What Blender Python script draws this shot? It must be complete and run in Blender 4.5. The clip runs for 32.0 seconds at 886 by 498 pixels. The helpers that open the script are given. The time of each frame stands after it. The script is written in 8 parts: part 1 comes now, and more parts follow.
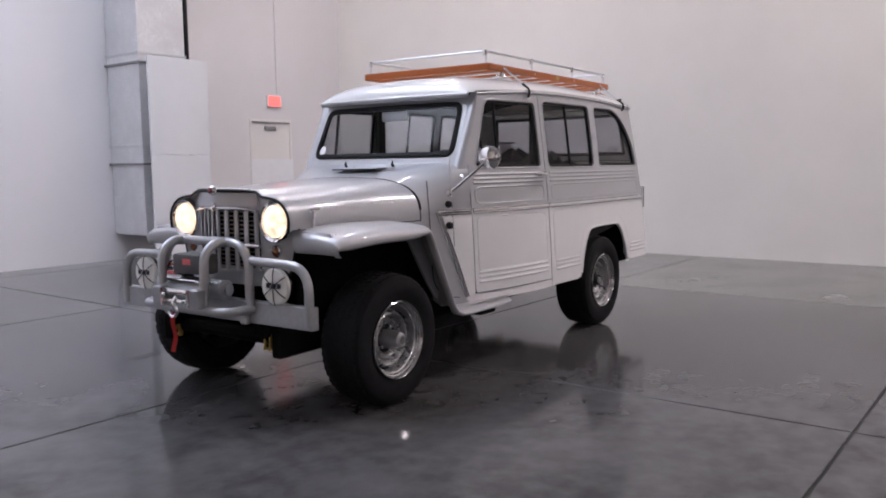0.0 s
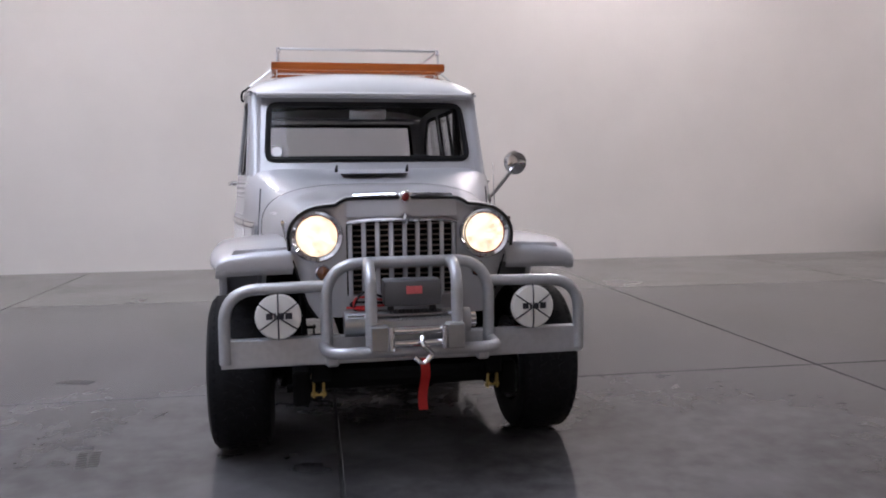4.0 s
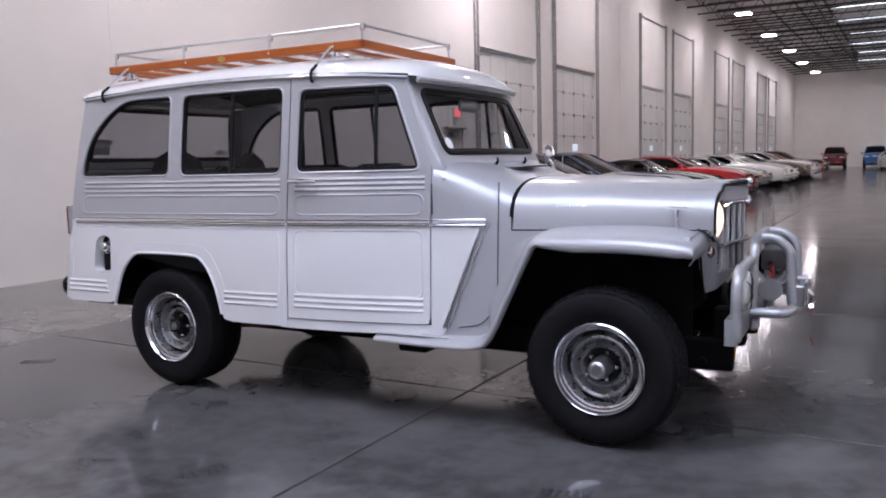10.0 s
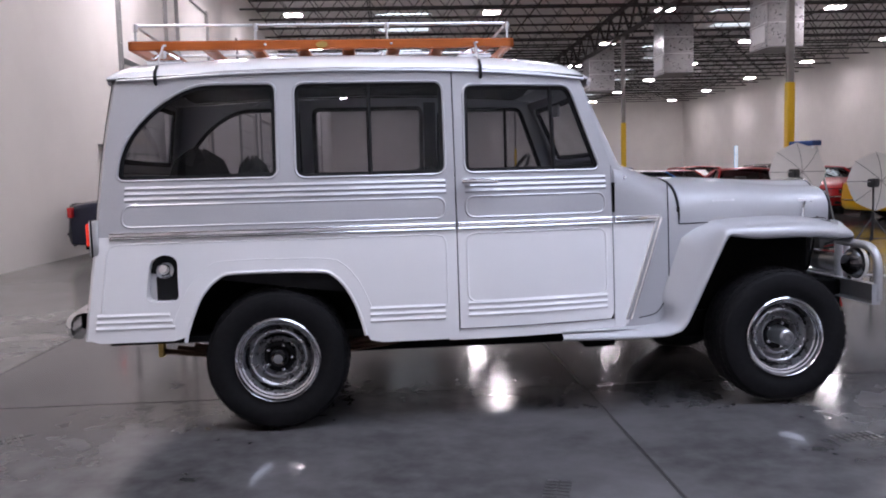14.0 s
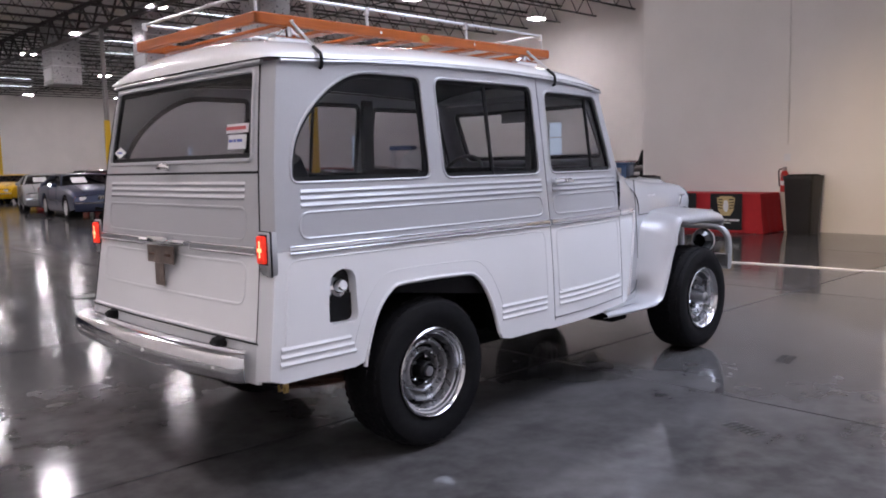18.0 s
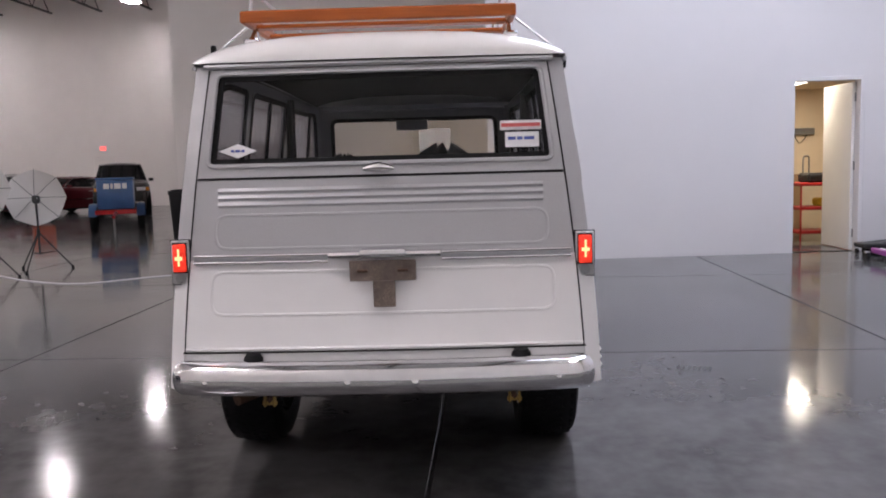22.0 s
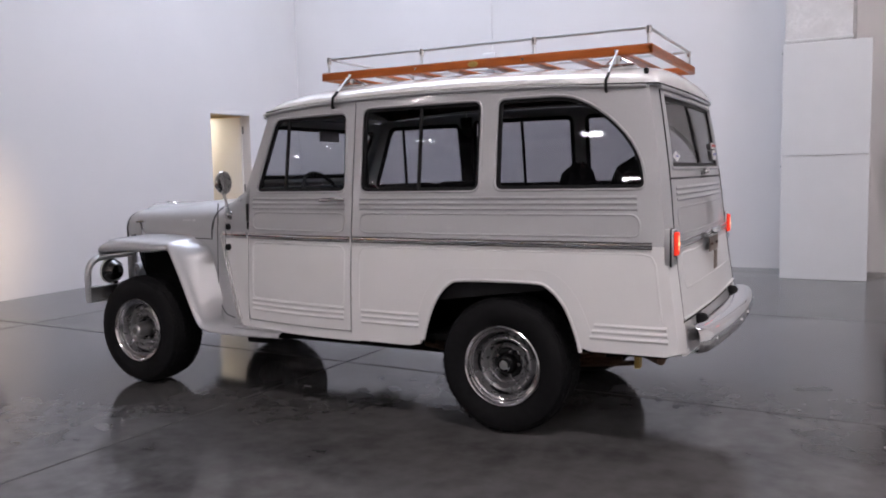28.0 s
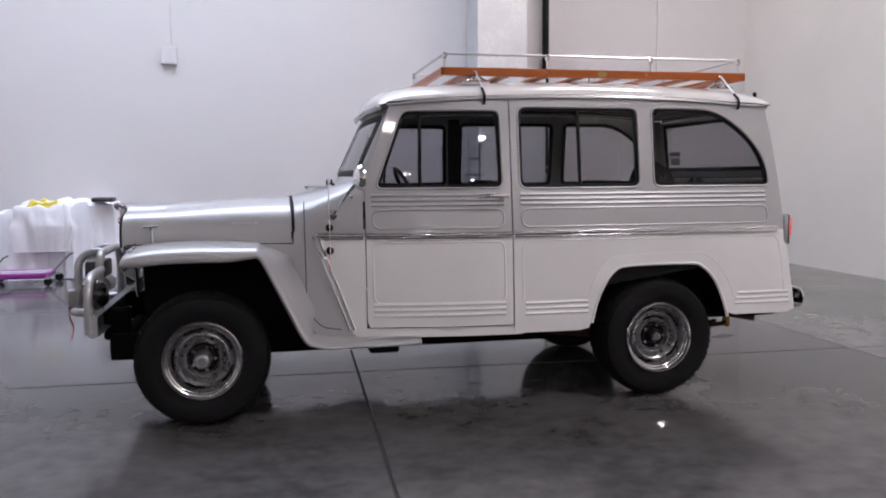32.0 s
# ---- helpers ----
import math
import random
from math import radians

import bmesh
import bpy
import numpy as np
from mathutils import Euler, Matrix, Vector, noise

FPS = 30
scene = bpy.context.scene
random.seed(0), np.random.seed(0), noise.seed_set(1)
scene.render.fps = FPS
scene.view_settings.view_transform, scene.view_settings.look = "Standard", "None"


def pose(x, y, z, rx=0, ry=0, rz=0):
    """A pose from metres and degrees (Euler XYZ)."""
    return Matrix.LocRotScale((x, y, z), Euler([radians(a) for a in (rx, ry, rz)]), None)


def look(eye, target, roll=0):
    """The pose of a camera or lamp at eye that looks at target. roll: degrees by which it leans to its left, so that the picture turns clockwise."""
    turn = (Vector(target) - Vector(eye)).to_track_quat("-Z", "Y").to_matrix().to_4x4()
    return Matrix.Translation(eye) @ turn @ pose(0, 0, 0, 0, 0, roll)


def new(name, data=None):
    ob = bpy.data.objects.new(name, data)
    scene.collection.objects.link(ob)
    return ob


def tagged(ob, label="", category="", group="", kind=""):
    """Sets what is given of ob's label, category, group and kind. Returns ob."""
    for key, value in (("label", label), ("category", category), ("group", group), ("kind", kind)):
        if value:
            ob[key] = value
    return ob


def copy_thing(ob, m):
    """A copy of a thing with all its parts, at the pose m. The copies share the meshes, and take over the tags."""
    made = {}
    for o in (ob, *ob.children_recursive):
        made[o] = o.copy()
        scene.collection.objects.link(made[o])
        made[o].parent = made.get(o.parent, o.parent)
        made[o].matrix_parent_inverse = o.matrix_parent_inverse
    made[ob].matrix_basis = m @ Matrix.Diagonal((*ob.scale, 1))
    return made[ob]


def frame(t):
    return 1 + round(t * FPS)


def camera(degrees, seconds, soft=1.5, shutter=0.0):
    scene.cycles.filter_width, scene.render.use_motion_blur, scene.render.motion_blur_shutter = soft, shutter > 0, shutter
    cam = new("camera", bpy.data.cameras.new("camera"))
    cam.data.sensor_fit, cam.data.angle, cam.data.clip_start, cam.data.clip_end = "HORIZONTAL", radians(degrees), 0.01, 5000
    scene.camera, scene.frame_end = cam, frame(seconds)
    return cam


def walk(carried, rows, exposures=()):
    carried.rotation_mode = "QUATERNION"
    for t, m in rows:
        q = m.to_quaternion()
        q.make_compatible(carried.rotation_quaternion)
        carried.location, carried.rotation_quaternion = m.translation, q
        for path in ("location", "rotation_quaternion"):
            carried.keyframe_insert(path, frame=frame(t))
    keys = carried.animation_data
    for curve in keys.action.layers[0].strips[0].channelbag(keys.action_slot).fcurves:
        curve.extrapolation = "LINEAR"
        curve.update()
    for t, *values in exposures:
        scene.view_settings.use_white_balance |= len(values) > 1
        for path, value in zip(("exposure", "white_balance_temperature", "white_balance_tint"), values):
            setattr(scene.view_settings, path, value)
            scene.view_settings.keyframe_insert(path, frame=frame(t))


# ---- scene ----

cam = camera(57.5, 32.0, 1.9)
PATH = [
    (0, (4.544, 3.636, 1.286), (2.958, 2.435, 1.082), -0.7),
    (0.5, (4.725, 3.264, 1.313), (3.086, 2.138, 1.092), -1.4),
    (1, (4.881, 2.735, 1.31), (3.161, 1.737, 1.087), -1.5),
    (1.5, (4.920, 2.232, 1.26), (3.115, 1.395, 1.054), -1.5),
    (2, (5.086, 1.691, 1.284), (3.192, 1.085, 1.071), -1.7),
    (2.5, (5.206, 1.092, 1.26), (3.248, 0.734, 1.064), -1.1),
    (3, (5.163, 0.597, 1.251), (3.180, 0.422, 1.058), -1.7),
    (3.5, (5.169, 0.143, 1.232), (3.179, 0.207, 1.052), -0.9),
    (5.5, (5.081, -1.618, 1.33), (3.287, -0.760, 1.114), -2.0),
    (6, (4.937, -2.022, 1.323), (3.193, -1.067, 1.107), -1.8),
    (6.5, (4.744, -2.313, 1.322), (3.048, -1.274, 1.101), -1.7),
    (7, (4.466, -2.636, 1.324), (2.843, -1.490, 1.099), -1.6),
    (7.5, (4.206, -2.919, 1.325), (2.655, -1.676, 1.1), -1.6),
    (8, (3.904, -3.230, 1.331), (2.446, -1.880, 1.104), -1.5),
    (8.5, (3.613, -3.500, 1.326), (2.254, -2.051, 1.1), -1.6),
    (9, (3.288, -3.759, 1.327), (2.046, -2.207, 1.101), -1.7),
    (9.5, (2.944, -3.981, 1.317), (1.822, -2.340, 1.097), -1.6),
    (10, (2.545, -4.190, 1.308), (1.547, -2.470, 1.094), -1.5),
    (10.5, (2.198, -4.340, 1.308), (1.303, -2.563, 1.096), -1.7),
    (11, (1.743, -4.508, 1.335), (0.981, -2.672, 1.112), -1.7),
    (11.5, (1.317, -4.637, 1.317), (0.686, -2.751, 1.105), -1.6),
    (12, (0.886, -4.748, 1.291), (0.395, -2.819, 1.093), -1.4),
    (12.5, (0.463, -4.838, 1.28), (0.120, -2.877, 1.09), -1.3),
    (13, (0.059, -4.881, 1.268), (-0.142, -2.900, 1.084), -1.5),
    (13.5, (-0.323, -4.891, 1.255), (-0.368, -2.900, 1.076), -1.6),
    (14, (-0.689, -4.880, 1.249), (-0.573, -2.892, 1.073), -1.5),
    (14.5, (-1.064, -4.845, 1.248), (-0.785, -2.872, 1.076), -1.3),
    (16.5, (-2.719, -4.354, 1.317), (-1.812, -2.582, 1.123), -1.4),
    (17, (-3.091, -4.135, 1.324), (-2.008, -2.466, 1.125), -1.3),
    (17.5, (-3.434, -3.885, 1.337), (-2.200, -2.326, 1.129), -1.1),
    (18, (-3.791, -3.621, 1.332), (-2.432, -2.168, 1.123), -1.3),
    (18.5, (-4.084, -3.361, 1.329), (-2.628, -2.006, 1.119), -1.3),
    (19, (-4.382, -3.015, 1.347), (-2.807, -1.803, 1.126), -1.3),
    (19.5, (-4.580, -2.665, 1.338), (-2.905, -1.595, 1.114), -1.4),
    (20, (-4.808, -2.264, 1.347), (-3.035, -1.368, 1.117), -1.3),
    (20.5, (-4.966, -1.834, 1.356), (-3.116, -1.113, 1.119), -1.4),
    (21, (-5.096, -1.388, 1.358), (-3.181, -0.860, 1.122), -1.4),
    (21.5, (-5.219, -0.907, 1.335), (-3.251, -0.619, 1.121), -1.4),
    (22, (-5.286, -0.497, 1.347), (-3.300, -0.381, 1.142), -1.5),
    (22.5, (-5.344, -0.027, 1.339), (-3.356, -0.119, 1.147), -1.5),
    (23, (-5.344, 0.427, 1.349), (-3.375, 0.134, 1.151), -1.3),
    (23.5, (-5.331, 0.818, 1.344), (-3.399, 0.342, 1.149), -1.1),
    (24, (-5.283, 1.296, 1.33), (-3.422, 0.588, 1.146), -1.0),
    (24.5, (-5.214, 1.785, 1.337), (-3.453, 0.856, 1.156), -1.1),
    (26.5, (-4.387, 3.570, 1.334), (-3.183, 1.983, 1.154), -1.5),
    (27, (-3.996, 3.901, 1.346), (-2.868, 2.260, 1.159), -1.8),
    (27.5, (-3.586, 4.198, 1.344), (-2.516, 2.518, 1.163), -1.6),
    (28, (-3.140, 4.487, 1.361), (-2.152, 2.759, 1.176), -1.2),
    (28.5, (-2.733, 4.725, 1.366), (-1.870, 2.930, 1.181), -1.2),
    (29, (-2.304, 4.904, 1.356), (-1.602, 3.039, 1.174), -1.0),
    (29.5, (-1.862, 5.050, 1.359), (-1.335, 3.130, 1.177), -0.9),
    (30, (-1.377, 5.182, 1.327), (-1.041, 3.218, 1.159), -0.4),
    (30.5, (-0.921, 5.277, 1.313), (-0.751, 3.292, 1.149), -0.3),
    (31, (-0.252, 5.335, 1.331), (-0.301, 3.344, 1.156), -0.2),
    (31.5, (0.245, 5.324, 1.357), (0.051, 3.342, 1.169), -0.4),
    (32, (0.773, 5.276, 1.336), (0.422, 3.316, 1.158), -0.4),
]
walk(cam, [(t, look(eye, target, roll)) for t, eye, target, roll in PATH],
     [(0, 0.04, 6550, 11), (4, 0.04, 6550, 11), (9, 0.04, 6350, 13), (15, 0.04, 6350, 13), (23, 0.0, 6550, 10), (32, 0.0, 6550, 9)])

# ---- light ----
world = bpy.data.worlds.new("world")
scene.world = world
world.use_nodes = True
world.node_tree.nodes["Background"].inputs[0].default_value = (0.75, 0.8, 0.9, 1)
world.node_tree.nodes["Background"].inputs[1].default_value = 0.2


def area_lamp(name, at, target, sx, sy, power, color):
    d = bpy.data.lights.new(name, "AREA")
    d.shape, d.size, d.size_y, d.energy, d.color = "RECTANGLE", sx, sy, power, color
    ob = new(name, d)
    ob.matrix_world = look(at, target)
    return ob


WARM, COOL = (1.0, 0.912, 0.955), (0.64, 0.70, 1.0)
CEIL = 8.0
LAMP_X, LAMP_Y = (-4.4, 3.3, 10.3, 17.4, 24.7), [4.0, 12.6, 20.4] + [27.6 + 8.1 * k for k in range(6)]
area_lamp("bay_lamp", (-4.4, 4.0, 7.58), (-4.4, 4.0, 0), 0.8, 0.5, 185, WARM)
area_lamp("bay_lamp", (-4.4, 12.6, 7.58), (-4.4, 12.6, 0), 0.8, 0.5, 190, WARM)
sky_lamp = area_lamp("skylight_lamp", (2.6, -3.7, 7.9), (2.6, -3.7, 0), 6.6, 4.6, 265, COOL)
sky_lamp.data.spread = math.radians(130)
area_lamp("bay_lamp", (-3.4, -3.6, 7.58), (-3.4, -3.6, 0), 1.3, 0.8, 45, WARM)


# ---- materials ----
def nodes_of(name):
    m = bpy.data.materials.new(name)
    m.use_nodes = True
    t = m.node_tree
    return m, t, t.nodes["Principled BSDF"]


def mixcolor(t, fac, a, b):
    n = t.nodes.new("ShaderNodeMix")
    n.data_type = "RGBA"
    t.links.new(fac, n.inputs[0])
    for i, c in ((6, a), (7, b)):
        if isinstance(c, tuple):
            n.inputs[i].default_value = (*c[:3], 1)
        else:
            t.links.new(c, n.inputs[i])
    return n.outputs[2]


def noise_fac(t, scale, detail=4.0, lo=0.35, hi=0.65, stretch=None, rough=0.55, world_space=False):
    if world_space:
        src = t.nodes.new("ShaderNodeNewGeometry").outputs["Position"]
    else:
        src = t.nodes.new("ShaderNodeTexCoord").outputs["Object"]
    if stretch:
        mp = t.nodes.new("ShaderNodeMapping")
        mp.inputs["Scale"].default_value = stretch
        t.links.new(src, mp.inputs[0])
        src = mp.outputs[0]
    n = t.nodes.new("ShaderNodeTexNoise")
    n.inputs["Scale"].default_value, n.inputs["Detail"].default_value, n.inputs["Roughness"].default_value = scale, detail, rough
    t.links.new(src, n.inputs["Vector"])
    r = t.nodes.new("ShaderNodeMapRange")
    r.inputs[1].default_value, r.inputs[2].default_value = lo, hi
    t.links.new(n.outputs[0], r.inputs[0])
    return r.outputs[0]


def bump(t, bsdf, fac, strength, dist=0.01):
    b = t.nodes.new("ShaderNodeBump")
    b.inputs["Strength"].default_value, b.inputs["Distance"].default_value = strength, dist
    t.links.new(fac, b.inputs["Height"])
    t.links.new(b.outputs[0], bsdf.inputs["Normal"])


def mat(name, color, rough=0.5, metal=0.0, vary=0.12, scale=6.0, coat=0.0, bumpy=0.0, bscale=60.0, rvary=0.0, spec=0.5, stretch=None):
    m, t, b = nodes_of(name)
    dark = tuple(c * (1 - vary) for c in color)
    light = tuple(min(1, c * (1 + vary)) for c in color)
    col = mixcolor(t, noise_fac(t, scale, stretch=stretch), dark, light)
    col = mixcolor(t, noise_fac(t, scale * 9, 3, stretch=stretch), col, tuple(c * (1 - vary * 0.5) for c in color)) if vary > 0.05 else col
    t.links.new(col, b.inputs["Base Color"])
    b.inputs["Metallic"].default_value, b.inputs["Roughness"].default_value = metal, rough
    b.inputs["Coat Weight"].default_value, b.inputs["Coat Roughness"].default_value = coat, 0.05
    b.inputs["Specular IOR Level"].default_value = spec
    if rvary:
        r = t.nodes.new("ShaderNodeMapRange")
        r.inputs[3].default_value, r.inputs[4].default_value = max(0.02, rough - rvary), rough + rvary
        t.links.new(noise_fac(t, scale * 3), r.inputs[0])
        t.links.new(r.outputs[0], b.inputs["Roughness"])
    if bumpy:
        bump(t, b, noise_fac(t, bscale, 5, 0.2, 0.8), bumpy)
    return m


def glow(name, color, strength):
    m, t, b = nodes_of(name)
    b.inputs["Base Color"].default_value = (*color, 1)
    b.inputs["Emission Color"].default_value = (*color, 1)
    b.inputs["Emission Strength"].default_value = strength
    return m


def thin_cloth(name, color):
    m = mat(name, color, 0.7, 0, 0.03, 5)
    t = m.node_tree
    tr, mx = t.nodes.new("ShaderNodeBsdfTranslucent"), t.nodes.new("ShaderNodeMixShader")
    tr.inputs["Color"].default_value = (*color, 1)
    mx.inputs[0].default_value = 0.5
    t.links.new(t.nodes["Principled BSDF"].outputs[0], mx.inputs[1])
    t.links.new(tr.outputs[0], mx.inputs[2])
    t.links.new(mx.outputs[0], t.nodes["Material Output"].inputs["Surface"])
    return m


def lens_glow(name, color, lo, hi, scale=55):
    """A lit lens whose cells give off more and less light."""
    m, t, b = nodes_of(name)
    b.inputs["Base Color"].default_value = (*color, 1)
    b.inputs["Emission Color"].default_value = (*color, 1)
    r = t.nodes.new("ShaderNodeMapRange")
    r.inputs[3].default_value, r.inputs[4].default_value = lo, hi
    t.links.new(noise_fac(t, scale, 2, 0.3, 0.7), r.inputs[0])
    t.links.new(r.outputs[0], b.inputs["Emission Strength"])
    b.inputs["Roughness"].default_value = 0.15
    return m


def glass_mat(name, tint, gloss=0.02, ior=1.4):
    m, t, b = nodes_of(name)
    t.nodes.remove(b)
    tr, gl = t.nodes.new("ShaderNodeBsdfTransparent"), t.nodes.new("ShaderNodeBsdfGlossy")
    tr.inputs[0].default_value, gl.inputs["Roughness"].default_value = (*tint, 1), gloss
    lw, mx = t.nodes.new("ShaderNodeLayerWeight"), t.nodes.new("ShaderNodeMixShader")
    pw, ad = t.nodes.new("ShaderNodeMath"), t.nodes.new("ShaderNodeMath")
    pw.operation, ad.operation = "POWER", "MULTIPLY_ADD"
    lw.inputs[0].default_value, pw.inputs[1].default_value = 0.5, 5.0
    f0 = ((ior - 1) / (ior + 1)) ** 2 * 1.6
    ad.inputs[1].default_value, ad.inputs[2].default_value = 1 - f0, f0
    t.links.new(lw.outputs["Facing"], pw.inputs[0])
    t.links.new(pw.outputs[0], ad.inputs[0])
    t.links.new(ad.outputs[0], mx.inputs[0])
    t.links.new(tr.outputs[0], mx.inputs[1])
    t.links.new(gl.outputs[0], mx.inputs[2])
    t.links.new(mx.outputs[0], t.nodes["Material Output"].inputs[0])
    return m


def wood_mat(name, a, b_):
    m, t, b = nodes_of(name)
    tc, mp, w = t.nodes.new("ShaderNodeTexCoord"), t.nodes.new("ShaderNodeMapping"), t.nodes.new("ShaderNodeTexNoise")
    mp.inputs["Scale"].default_value = (2.5, 40, 40)
    w.inputs["Scale"].default_value, w.inputs["Detail"].default_value = 2.0, 6
    t.links.new(tc.outputs["Object"], mp.inputs[0])
    t.links.new(mp.outputs[0], w.inputs["Vector"])
    t.links.new(mixcolor(t, w.outputs[0], a, b_), b.inputs["Base Color"])
    b.inputs["Roughness"].default_value, b.inputs["Coat Weight"].default_value = 0.4, 0.3
    b.inputs["Specular IOR Level"].default_value = 0.25
    return m


def floor_mat(name, a, b_, rough):
    m, t, b = nodes_of(name)
    big = mixcolor(t, noise_fac(t, 0.55, 5, 0.3, 0.7, world_space=True), a, b_)
    mid = mixcolor(t, noise_fac(t, 1.7, 3, 0.38, 0.78, rough=0.5, world_space=True), big, tuple(c * 0.75 for c in a))
    fine = mixcolor(t, noise_fac(t, 7, 3, 0.35, 1.0, world_space=True), mid, tuple(c * 1.10 for c in b_))
    spots = mixcolor(t, noise_fac(t, 0.8, 2, 0.60, 0.85, rough=0.45, world_space=True), fine, tuple(c * 0.6 for c in a))
    info = t.nodes.new("ShaderNodeObjectInfo")
    tone = t.nodes.new("ShaderNodeMapRange")
    tone.inputs[3].default_value, tone.inputs[4].default_value = 0.0, 0.14
    t.links.new(info.outputs["Random"], tone.inputs[0])
    t.links.new(mixcolor(t, tone.outputs[0], spots, (0.05, 0.05, 0.05)), b.inputs["Base Color"])
    r = t.nodes.new("ShaderNodeMapRange")
    r.inputs[3].default_value, r.inputs[4].default_value = rough, rough + 0.09
    t.links.new(noise_fac(t, 1.1, 2, 0.25, 0.8, world_space=True), r.inputs[0])
    t.links.new(r.outputs[0], b.inputs["Roughness"])
    b.inputs["Specular IOR Level"].default_value = 0.185
    bump(t, b, noise_fac(t, 2.2, 2, 0.2, 0.8, world_space=True), 0.006, 0.004)
    return m


